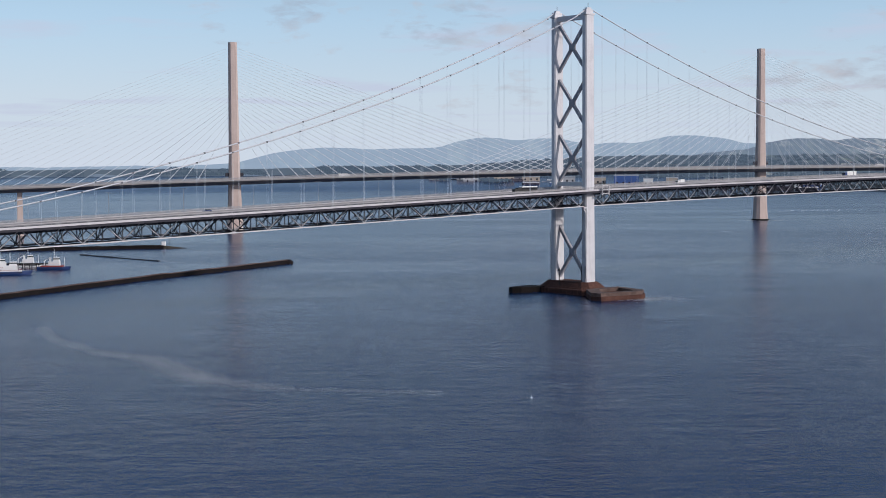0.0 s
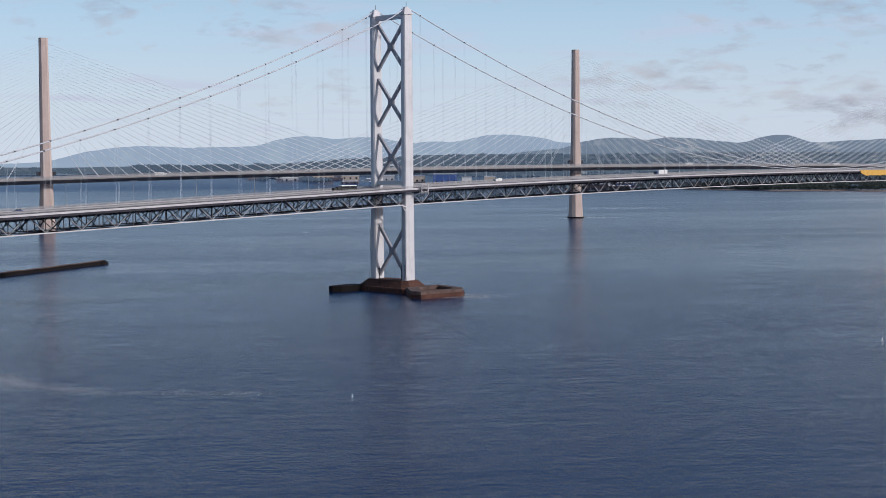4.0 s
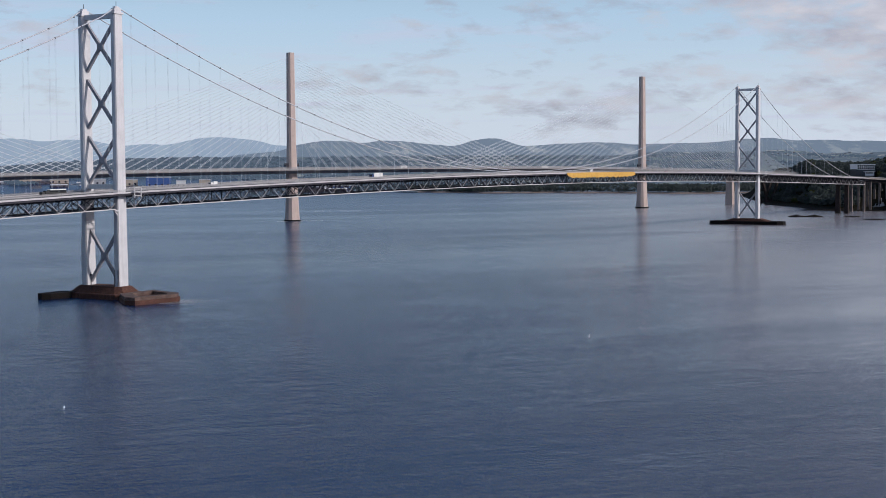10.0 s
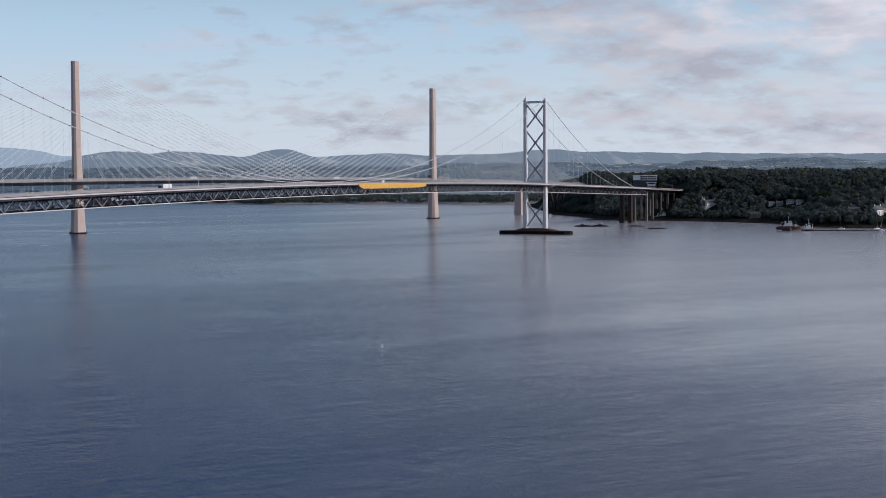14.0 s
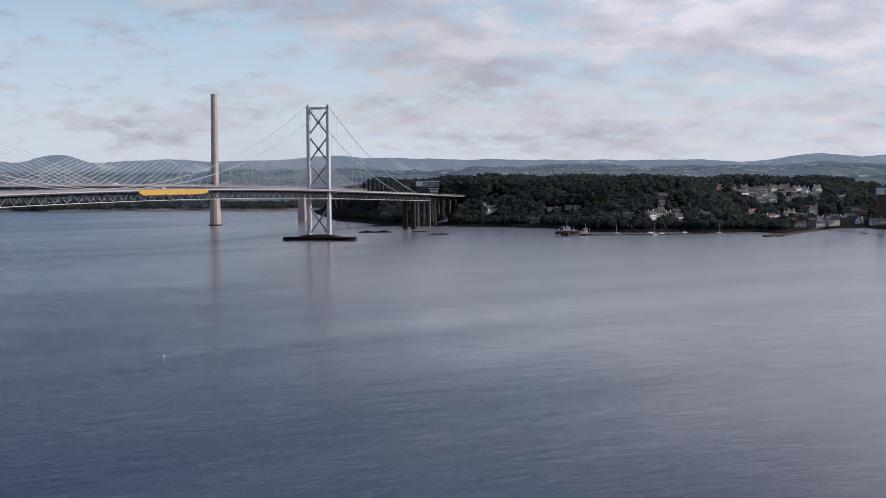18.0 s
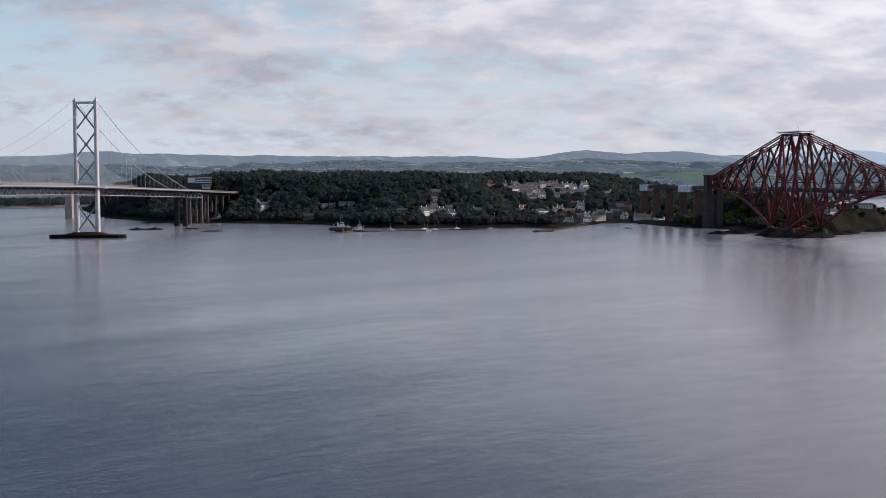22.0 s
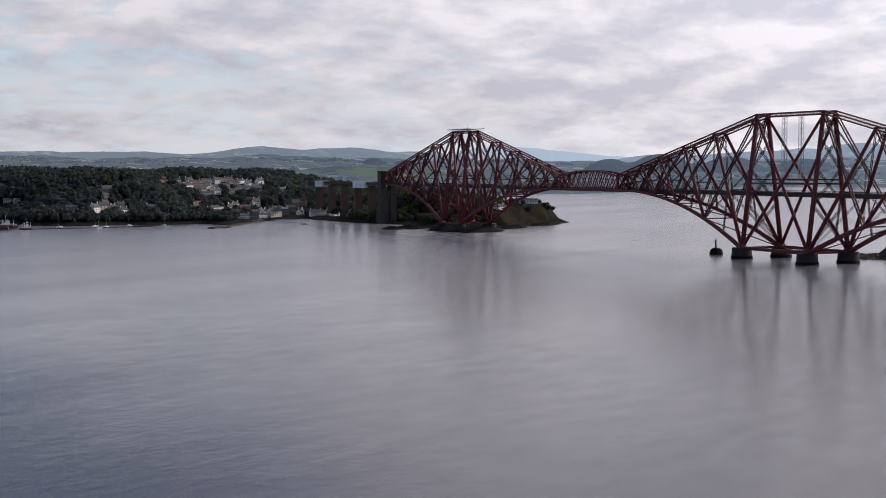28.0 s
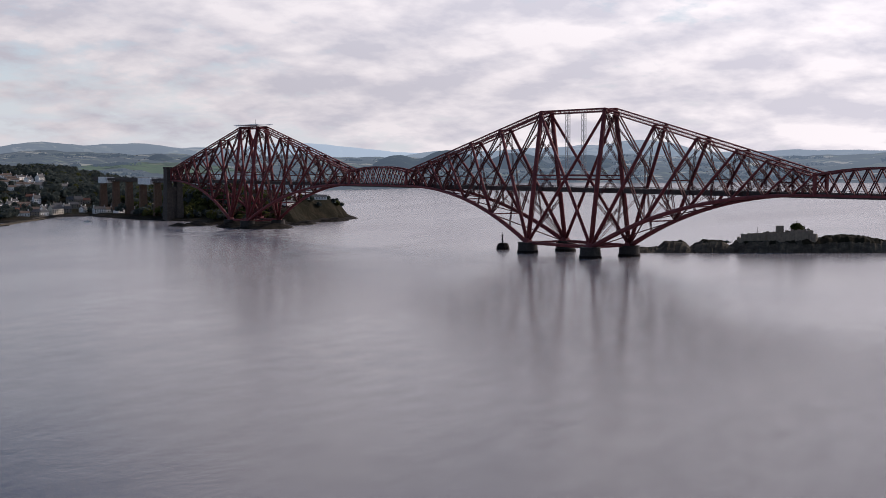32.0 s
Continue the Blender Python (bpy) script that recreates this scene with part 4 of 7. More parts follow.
def make_stay_bridge():
    ox, oy = STAY_TOWERS[1]
    root = thing("cable_stayed_bridge", "white-stayed road bridge with three slender pale concrete towers", "bridge", pose(ox, oy, 0))

    def at(s, y, z):
        x0, y0, h = stay_line(s)
        return (x0 - math.sin(h) * y - ox, y0 + math.cos(h) * y - oy, z)

    heights = (203.2, 209.0, 200.8)
    for i in range(3):
        s0 = 650 * i
        rings = []
        for z, hx, hy in ((-2, 8.6, 8.0), (2.0, 8.2, 7.6), (20, 7.4, 6.6), (stay_deck_z(s0) - 4, 6.2, 5.4), (stay_deck_z(s0) + 30, 5.4, 4.6), (heights[i] - 40, 4.7, 4.2), (heights[i], 4.4, 3.9)):
            rings.append([at(s0 + a * hx, b_ * hy, z) for a, b_ in ((-1, -0.55), (-0.6, -1), (0.6, -1), (1, -0.55), (1, 0.55), (0.6, 1), (-0.6, 1), (-1, 0.55))])
        tower = part("tower", Build().loft(rings), M["concrete"], root)
        part("tower_foot", Build().loft([[at(s0 + 11 * math.cos(a), 10.5 * math.sin(a), z) for a in [j * math.pi / 8 for j in range(16)]] for z in (-2, 1.6)]), M["dark_concrete"], tower)
        for dx in (-1, 1):
            part("maintenance_cradle", Build().box(at(s0 + dx * 7.6, 0, stay_deck_z(s0) + 6.2), (4.0, 4.0, 4.0), stay_line(s0)[2]), M["under_steel"], tower)
        for k in range(1, 25):
            for side in (-1, 1):
                s1 = s0 + side * (24 + 16.2 * k)
                zt = heights[i] - 96 + 90 * (k / 24) ** 0.8
                for y in (-2.1, 2.1):
                    part("stay_cable", Build().tube([at(s1, y, stay_deck_z(s1) + 0.3), at(s0 + side * 4.2, y * 0.6, zt)], 0.17, 6, 0.075), M["stay_sheath"], root)
    ss = [-520 + 20 * i for i in range(132)]
    c = Build()
    c.loft([[at(s, y, stay_deck_z(s) + h) for y, h in ((-8, -4.6), (8, -4.6), (17, -1.9), (19.9, -0.6), (19.9, 0.2), (-19.9, 0.2), (-19.9, -0.6), (-17, -1.9))] for s in ss])
    part("deck_girder", c, M["deck_concrete"], root)
    for y0, y1 in ((-18.4, -3.4), (3.4, 18.4)):
        c = Build().loft([[at(s, y, stay_deck_z(s) + h) for y, h in ((y0, 0.2), (y1, 0.2), (y1, 0.32), (y0, 0.32))] for s in ss])
        part("carriageway", c, M["asphalt"], root)
    for y in (-19.6, -3.0, 3.0, 19.6):
        c = Build()
        for lo, hi in ((0.2, 1.15), (1.5, 1.9), (2.2, 2.6), (2.9, 3.2)) if abs(y) > 10 else ((0.2, 1.1),):
            c.loft([[at(s, yy, stay_deck_z(s) + h) for yy, h in ((y - 0.08, lo), (y + 0.08, lo), (y + 0.08, hi), (y - 0.08, hi))] for s in ss])
        part("wind_barrier" if abs(y) > 10 else "safety_barrier", c, M["rail_steel"] if abs(y) > 10 else M["deck_edge"], root)
    for s0 in (-223, -327, -431, 1523):
        for y in (-3.4, 3.4):
            part("approach_pier", Build().loft([[at(s0 + a * 2.4 * k, y + b_ * 2.6 * k, z) for a, b_ in ((-1, -1), (1, -1), (1, 1), (-1, 1))] for z, k in ((-2, 1.4), (stay_deck_z(s0) - 4.4, 1.0))]), M["concrete"], root)
    # the raking legs of the last pier before the north abutment
    for d0, d1 in ((-4, -26), (4, 26)):
        for y in (-7, 7):
            part("raking_pier", Build().beam(at(1625 + d0, y, -1), at(1625 + d1, y, stay_deck_z(1625) - 3.6), 3.6, 4.0), M["pier_concrete"], root)


make_stay_bridge()

# ---- cantilever railway bridge ----
RAIL_I, RAIL_F = (1059.92, 352.35), (1387.94, 834.25)
RAIL_Z = 51.0                                        # level of the rails' girder top
TOP_N = (0, 56, 100, 138, 166, 189, 206)             # nodes along an arm, from the tower
ARM = 207.0


def arm_top_z(d):
    return 109.0 - (109.0 - 62.0) * d / ARM


def arm_bottom_z(d):
    t = d / ARM
    return 7.5 + 42.0 * (1 - (1 - t) ** 2.25)


def arm_half_low(d):
    return 18.3 - 13.1 * d / ARM


def arm_half_top(d):
    return 5.0 + 0.2 * d / ARM


def lattice(p, q, w, h, pitch=None, bar=0.16, plate=0.34):
    """A laced girder: two flat flanges with zigzag lacing on both faces."""
    p, q = Vector(p), Vector(q)
    d = q - p
    n = max(2, int(d.length / (pitch or w * 1.3)))
    u = d.normalized()
    side = u.cross(Vector((0, 1, 0)))
    side = side.normalized() if side.length > 1e-3 else Vector((1, 0, 0))
    out = side.cross(u)
    b = Build()
    for s in (-1, 1):
        b.beam(p + side * s * w / 2, q + side * s * w / 2, plate, h, up=out)
    for f in (-1, 1):
        for i in range(n):
            a0, a1 = p + d * (i / n) + out * f * h / 2, p + d * ((i + 1) / n) + out * f * h / 2
            s = 1 if i % 2 else -1
            b.beam(a0 + side * s * w / 2, a1 - side * s * w / 2, bar, bar * 0.6)
    return b


def laced(p, q, w):
    """A light square brace: four corner angles with single lacing."""
    p, q = Vector(p), Vector(q)
    d = q - p
    u = d.normalized()
    a = u.cross(Vector((0, 0, 1)))
    a = a.normalized() if a.length > 1e-3 else Vector((1, 0, 0))
    c = a.cross(u)
    b = Build()
    corners = [(i * a + j * c) * w / 2 for i, j in ((-1, -1), (1, -1), (1, 1), (-1, 1))]
    for k in corners:
        b.beam(p + k, q + k, 0.24, 0.24)
    n = max(2, int(d.length / (w * 1.5)))
    for i in range(n):
        for k in range(4):
            k0, k1 = (k, (k + 1) % 4) if i % 2 else ((k + 1) % 4, k)
            b.beam(p + d * (i / n) + corners[k0], p + d * ((i + 1) / n) + corners[k1], 0.14, 0.14)
    return b


def make_rail_bridge():
    root = thing("cantilever_railway_bridge", "huge oxide-red steel cantilever railway bridge of tubes and lattice", "bridge", axis_pose(RAIL_I, RAIL_F))
    red, lac = M["red_steel"], M["red_lattice"]

    def arm(x0, sgn, name_end):
        """One cantilever arm from the tower face x0, outwards in the direction sgn."""
        def T(d, s):
            return (x0 + sgn * d, s * arm_half_top(d), arm_top_z(d))

        def B(d, s):
            return (x0 + sgn * d, s * arm_half_low(d), arm_bottom_z(d))

        for s in (-1, 1):
            part("bottom_tube", Build().tube([B(d, s) for d in np.linspace(0, ARM, 19)], 1.85, 10, 0.9), red, root, smooth=True)
            part("top_chord", lattice(T(0, s), T(ARM, s), 2.3, 1.5, 3.2, 0.3, 0.75), red, root)
            for i in range(6):
                r = 1.55 - 0.17 * i
                part("strut", Build().tube([B(TOP_N[i], s), T(TOP_N[i + 1], s)], r, 8, r * 0.8), red, root, smooth=True)
                part("tie", lattice(T(TOP_N[i], s), B(TOP_N[i + 1], s), 2.4 - 0.2 * i, 1.1, 2.2, 0.2, 0.42), lac, root)
        for i in range(1, 7):
            d = TOP_N[i]
            part("cross_girder", Build().beam(B(d, -1), B(d, 1), 0.9, 0.9), red, root)
            part("cross_girder", Build().beam(T(d, -1), T(d, 1), 0.8, 1.2), red, root)
            # wind bracing between the two bottom tubes
            d0 = TOP_N[i - 1]
            part("wind_brace", Build().beam(B(d0, -1), B(d, 1), 0.7, 0.7), lac, root)
            part("wind_brace", Build().beam(B(d0, 1), B(d, -1), 0.7, 0.7), lac, root)
            # sway bracing across the arm, above and below the rails
            m0, m1 = Vector(B(d0, -1)).lerp(Vector(T(d, -1)), 0.5), Vector(B(d0, 1)).lerp(Vector(T(d, 1)), 0.5)
            part("sway_brace", laced(m0, T(d, 1), 1.1), lac, root)
            part("sway_brace", laced(m1, T(d, -1), 1.1), lac, root)
            part("sway_girder", Build().beam(m0, m1, 0.7, 0.8), lac, root)
            part("sway_brace", laced(B(d0, -1), m1, 1.3), lac, root)
            part("sway_brace", laced(B(d0, 1), m0, 1.3), lac, root)
            # the ties carry bracing of their own between the two frames
            u0, u1 = Vector(T(d0, -1)).lerp(Vector(B(d, -1)), 0.5), Vector(T(d0, 1)).lerp(Vector(B(d, 1)), 0.5)
            part("tie_brace", laced(u0, T(d0, 1), 0.9), lac, root)
            part("tie_brace", laced(u1, T(d0, -1), 0.9), lac, root)
            part("tie_brace", laced(u0, B(d, 1), 0.9), lac, root)
            part("tie_brace", laced(u1, B(d, -1), 0.9), lac, root)
            # light verticals that steady the crossing of strut and tie
            for s in (-1, 1):
                c = Vector(B(d0, s)).lerp(Vector(T(d, s)), 0.5)
                c2 = Vector((c.x, s * (arm_half_low((d + d0) / 2) * 0.97), arm_bottom_z((d + d0) / 2)))
                if c.z - c2.z > 6:
                    part("secondary_post", laced(c, c2, 0.9), lac, root)
            # bents that carry the rails on the bottom tubes
            zb = arm_bottom_z(d)
            if RAIL_Z - 4 - zb > 3:
                for s in (-1, 1):
                    part("bent_leg", Build().beam((x0 + sgn * d, s * arm_half_low(d) * 0.92, zb), (x0 + sgn * d, s * 4.5, RAIL_Z - 3.5), 0.6, 0.6), lac, root)
        for s in (-1, 1):
            part(name_end, Build().beam((x0 + sgn * ARM, s * 5.2, 49), (x0 + sgn * ARM, s * 5.2, 63), 1.6, 2.0), red, root)
        part("end_portal", Build().box((x0 + sgn * ARM, 0, 62.6), (2.0, 10.4, 1.2)), red, root)

    def tower(x0, half):
        for s in (-1, 1):
            for e in (-1, 1):
                part("column", Build().tube([(x0 + e * half, s * 18.3, 6.0), (x0 + e * half, s * 5.0, 109.5)], 1.85, 12, 1.7), red, root, smooth=True)
                part("skewback", Build().loft([[(x0 + e * half + a * hx, s * 18.3 + c * hy, z) for a, c in ((-1, -0.6), (-0.6, -1), (0.6, -1), (1, -0.6), (1, 0.6), (0.6, 1), (-0.6, 1), (-1, 0.6))] for z, hx, hy in ((5.2, 5.2, 4.2), (8.0, 4.4, 3.6), (11.5, 2.2, 2.1))]), red, root)
                # the great diagonals of the tower
                part("tower_diagonal", Build().tube([(x0 + e * half, s * 18.0, 8.5), (x0 - e * half, s * 5.2, 107.0)], 1.3, 10, 1.1), red, root, smooth=True)
            part("tower_top_chord", lattice((x0 - half, s * 5.0, 109), (x0 + half, s * 5.0, 109), 2.2, 1.5, 3.0, 0.3, 0.7), red, root)
            part("tower_bottom_tube", Build().tube([(x0 - half, s * 18.3, 8.2), (x0 + half, s * 18.3, 8.2)], 1.3, 10), red, root, smooth=True)
            for z in (60.5, 57.5):
                part("wind_beam", Build().beam((x0 - half, s * 11.4, z), (x0 + half, s * 11.4, z), 0.8, 1.1), red, root)
        for e in (-1, 1):
            x = x0 + e * half
            part("cross_girder", Build().beam((x, -18.3, 8.2), (x, 18.3, 8.2), 1.4, 1.6), red, root)
            part("cross_girder", Build().beam((x, -5, 109), (x, 5, 109), 1.4, 2.0), red, root)
            lv = (11, 42, 68, 90, 107)
            for z1, z2 in zip(lv, lv[1:]):
                w1, w2 = 18.3 - 13.3 * (z1 - 6) / 103.5, 18.3 - 13.3 * (z2 - 6) / 103.5
                for s in (-1, 1):
                    part("portal_brace", laced((x, s * w1, z1), (x, -s * w2, z2), 1.5), lac, root)
        for s in (-1, 1):
            part("bottom_brace", Build().beam((x0 - half, s * 18.3, 7.6), (x0 + half, -s * 18.3, 7.6), 1.0, 1.0), lac, root)

    tower(0, 39.5)
    tower(583, 22.0)
    arm(39.5, 1, "arm_end_post")
    arm(-39.5, -1, "arm_end_post")
    arm(583 - 22, -1, "arm_end_post")
    arm(583 + 22, 1, "arm_end_post")
    # suspended spans between the arms
    for xa, xb in ((247.3, 353.7), (-353.7, -247.3)):
        n = 10
        for s in (-1, 1):
            tops = [(xa + (xb - xa) * i / n, s * 5.0, 62.4 + 4.2 * (1 - (2 * i / n - 1) ** 2)) for i in range(n + 1)]
            lows = [(xa + (xb - xa) * i / n, s * 5.0, 49.6) for i in range(n + 1)]
            for p, q in zip(tops, tops[1:]):
                part("span_top_chord", Build().beam(p, q, 1.2, 1.3), red, root)
            part("span_bottom_chord", Build().beam(lows[0], lows[-1], 1.2, 1.5), red, root)
            for i in range(n):
                part("span_diagonal", Build().beam(lows[i], tops[i + 1], 0.65, 0.65), red, root)
                part("span_diagonal", Build().beam(tops[i], lows[i + 1], 0.65, 0.65), lac, root)
        for i in range(n + 1):
            part("span_portal", Build().beam(tops[i], (tops[i][0], -tops[i][1], tops[i][2]), 0.6, 0.7), lac, root)
    # internal viaduct: plate girders, deck and latticed parapets
    xa, xb = -353.7, 1105.0
    for y in (-4.6, 4.6):
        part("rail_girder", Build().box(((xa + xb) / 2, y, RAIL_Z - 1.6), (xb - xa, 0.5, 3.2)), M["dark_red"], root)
        c = Build()
        for z in (RAIL_Z + 0.35, RAIL_Z + 1.35):
            c.box(((xa + xb) / 2, y, z), (xb - xa, 0.14, 0.14))
        for j in range(int((xb - xa) / 3)):
            c.box((xa + 1 + 3 * j, y, RAIL_Z + 0.7), (0.14, 0.12, 1.3))
        part("walkway_parapet", c, M["dark_red"], root)
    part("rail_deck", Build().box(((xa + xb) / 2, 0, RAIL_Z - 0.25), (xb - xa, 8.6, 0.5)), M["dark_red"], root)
    for y in (-2.9, -1.45, 1.45, 2.9):
        part("rail", Build().box(((xa + xb) / 2, y, RAIL_Z + 0.12), (xb - xa, 0.09, 0.2)), M["black_paint"], root)
    # hung access towers over the middle of the island tower
    for x in (-9, 11):
        part("access_hoist", laced((x, 1, 61), (x, 1, 108), 2.6), M["scaffold"], root, "pale scaffold hoist tower hanging under the top chord")
    # platform on the landward tower
    c = Build()
    for y in (-8.5, 8.5):
        c.box((583, y, 112.2), (60, 1.6, 0.5)).box((583, y, 110.6), (54, 0.3, 0.25))
    c.box((583, 0, 111.8), (54, 16, 0.3))
    deck = part("top_platform", c, M["white_sheet"], root, "pale scaffold platform on the tower top")
    for i in range(11):
        for y in (-8.5, 8.5):
            part("scaffold_standard", Build().tube([(583 - 25 + 5 * i, y, 108.5), (583 - 25 + 5 * i, y, 113.2)], 0.08, 5), M["scaffold"], deck)
    part("aerial", Build().tube([(577, 0, 112), (577, 0, 118)], 0.12, 5), M["black_paint"], deck)


make_rail_bridge()


def make_caissons():
    m = axis_pose(RAIL_I, RAIL_F)
    for x0, half in ((0, 39.5), (583, 22.0)):
        for e in (-1, 1):
            for s in (-1, 1):
                root = thing("bridge_caisson", "round granite-faced caisson with a dark weedy tide band", "bridge pier", m @ pose(x0 + e * half, s * 18.3, 0), group="round caissons of the railway bridge")
                circ = [(math.cos(j * math.pi / 12), math.sin(j * math.pi / 12)) for j in range(24)]
                part("masonry_drum", Build().loft([[(c * r, d * r, z) for c, d in circ] for z, r in ((0.8, 7.9), (7.6, 7.5), (7.7, 7.9), (8.4, 7.9))]), M["caisson_stone"], root)
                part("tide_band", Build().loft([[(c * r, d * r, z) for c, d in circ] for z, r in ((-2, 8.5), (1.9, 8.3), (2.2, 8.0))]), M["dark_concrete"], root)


make_caissons()


def make_rail_viaduct():
    m = axis_pose(RAIL_I, RAIL_F)
    root = thing("viaduct", "granite railway viaduct with tall tapered piers and a portal tower", "viaduct", m @ pose(812, 0, 0))
    b = Build()
    for y in (-6.6, 6.6):
        b = Build().loft([[(8 + i * hx, y + j * hy, z) for i, j in ((-1, -1), (1, -1), (1, 1), (-1, 1))] for z, hx, hy in ((0, 8.0, 4.6), (44, 6.0, 3.4), (64, 5.6, 3.2), (64.2, 6.2, 3.8), (66, 6.2, 3.8))])
        part("portal_pier", b, M["granite"], root)
    part("portal_arch", Build().box((8, 0, 61.5), (10.5, 8, 5.5)), M["granite"], root)
    part("portal_base", Build().box((8, 0, 20), (11, 9, 42)), M["granite"], root)
    for i in range(5):
        x = 60 + 51.2 * i
        foot = 1 + 3.0 * i
        b = Build().loft([[(x + a * hx, c * hy, z) for a, c in ((-1, -1), (1, -1), (1, 1), (-1, 1))] for z, hx, hy in ((foot - 3, 3.0, 5.4), (RAIL_Z - 6.2, 2.2, 4.2), (RAIL_Z - 6.0, 2.6, 4.8), (RAIL_Z - 4.6, 2.6, 4.8))])
        part("pier", b, M["brown_stone"], root)
    for y in (-3.6, 3.6):
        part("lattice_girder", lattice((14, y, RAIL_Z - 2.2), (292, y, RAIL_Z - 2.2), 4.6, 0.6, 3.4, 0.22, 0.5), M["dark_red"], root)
    for x0, x1, z0, z1 in ((68, 112, RAIL_Z - 7.4, RAIL_Z + 0.9), (234, 266, RAIL_Z - 7.4, RAIL_Z + 0.9)):
        c = Build()
        rng = np.random.RandomState(int(x0))
        n = 14
        for y in (6.4, -6.4):
            c.loft([[(x0 + (x1 - x0) * k / n, y + 0.25 * rng.rand(), z0 + 0.3 * rng.rand()), (x0 + (x1 - x0) * k / n, y + 0.3, z0), (x0 + (x1 - x0) * k / n, y + 0.3, z1), (x0 + (x1 - x0) * k / n, y + 0.25 * rng.rand(), z1)] for k in range(n + 1)])
        c.box(((x0 + x1) / 2, 0, z1 - 0.2), (x1 - x0, 12.6, 0.3)).box((x0, 0, (z0 + z1) / 2), (0.3, 12.6, z1 - z0 - 0.6)).box((x1, 0, (z0 + z1) / 2), (0.3, 12.6, z1 - z0 - 0.6))
        sheet = part("sheeted_scaffold", c, M["white_sheet"], root, "white sheeted scaffold round the girders")
        for k in range(10):
            part("scaffold_standard", Build().tube([(x0 + (x1 - x0) * k / 9, 6.9, z0 - 1.5), (x0 + (x1 - x0) * k / 9, 6.9, z1 + 1.2)], 0.09, 5), M["scaffold"], sheet)


make_rail_viaduct()

# ---- north shore ----
COAST = [(1600, 2640), (1548, 2508), (1440, 2300), (1372, 2168), (1302, 2040), (1283, 1935), (1240, 1830), (1226, 1790), (1232, 1745), (1264, 1742), (1280, 1668), (1306, 1600), (1314, 1505), (1272, 1440), (1262, 1400), (1290, 1330), (1350, 1305), (1330, 1262), (1405, 1235), (1395, 1180), (1470, 1200), (1570, 1250), (1612, 1225), (1530, 1090), (1500, 985), (1432, 930), (1440, 850), (1475, 822), (1530, 838), (1600, 832), (1648, 842), (1690, 870), (1740, 980), (1830, 1130), (2050, 1300), (2500, 1500), (2750, 2000), (2600, 2600), (1900, 2700)]


def coast_distance(px, py):
    """Metres inside (+) or outside (-) the shore line."""
    c = np.array(COAST, float)
    dist, inside = np.full(np.shape(px), 1e9), np.zeros(np.shape(px), bool)
    for (x0, y0), (x1, y1) in zip(c, np.roll(c, -1, 0)):
        ex, ey = x1 - x0, y1 - y0
        t = np.clip(((px - x0) * ex + (py - y0) * ey) / (ex * ex + ey * ey), 0, 1)
        dist = np.minimum(dist, np.hypot(px - x0 - t * ex, py - y0 - t * ey))
        cross = (y0 > py) != (y1 > py)
        inside ^= cross & (px < (x1 - x0) * (py - y0) / np.where(y1 == y0, 1e-9, y1 - y0) + x0)
    return np.where(inside, dist, -dist)


def land_z(px, py):
    """Height of the north shore: a low village strip, a wooded hill behind, a grassy headland under the railway."""
    px, py = np.asarray(px, float), np.asarray(py, float)
    d = coast_distance(px, py)
    az = np.degrees(np.arctan2(px, py))
    top = np.interp(az, [30, 33, 36, 37.4, 39, 43, 46, 48.5, 50, 52, 54, 56, 58, 60, 64], [34, 54, 57, 58, 58, 57, 56, 54, 55, 55, 44, 34, 32, 25, 22])
    wide = np.interp(az, [30, 34.2, 35, 36, 37, 38.4, 40, 46, 50, 54, 57, 59.5, 60.5, 64], [55, 75, 120, 190, 210, 190, 200, 260, 380, 330, 130, 60, 24, 17])
    off = np.interp(az, [58, 60.5], [18, 6])
    n = 2.2 * np.sin(px * 0.021 + 1.3) * np.sin(py * 0.017) + 1.2 * np.sin(px * 0.06 + py * 0.045)
    z = 2.6 * smooth01((d + 6) / 9) + (top - 3) * smooth01((d - off) / wide) + n * smooth01((d - 10) / 60) * 0.9 + 1.6 * smooth01((d - 4) / 14)
    return np.where(d < -8, -2.0, z - 0.4)


def make_land():
    xs, ys = np.arange(1180, 2800, 8.0), np.arange(770, 2740, 8.0)
    gx, gy = np.meshgrid(xs, ys)
    rng = np.random.RandomState(2)
    gx = gx + rng.uniform(-2.4, 2.4, gx.shape)
    gy = gy + rng.uniform(-2.4, 2.4, gy.shape)
    z = land_z(gx, gy)
    z = z + np.where(z > 0.2, rng.uniform(-0.35, 0.35, z.shape), 0)
    n = len(xs)
    v = np.stack([gx, gy, z], -1).reshape(-1, 3)
    i = np.arange((len(ys) - 1) * (n - 1))
    p = i // (n - 1) * n + i % (n - 1)
    q = np.stack([p, p + 1, p + n + 1, p + n], -1)
    zz = v[q, 2]
    rock = (zz.max(1) > -1.5) & (zz.mean(1) < 2.4)
    grass = (zz.mean(1) >= 2.4)
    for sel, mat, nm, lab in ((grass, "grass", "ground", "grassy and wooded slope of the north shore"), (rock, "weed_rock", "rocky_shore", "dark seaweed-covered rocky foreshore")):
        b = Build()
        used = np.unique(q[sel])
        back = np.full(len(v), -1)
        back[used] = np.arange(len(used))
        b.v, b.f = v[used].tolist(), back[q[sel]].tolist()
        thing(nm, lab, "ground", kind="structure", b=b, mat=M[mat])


make_land()

# ---- woods ----


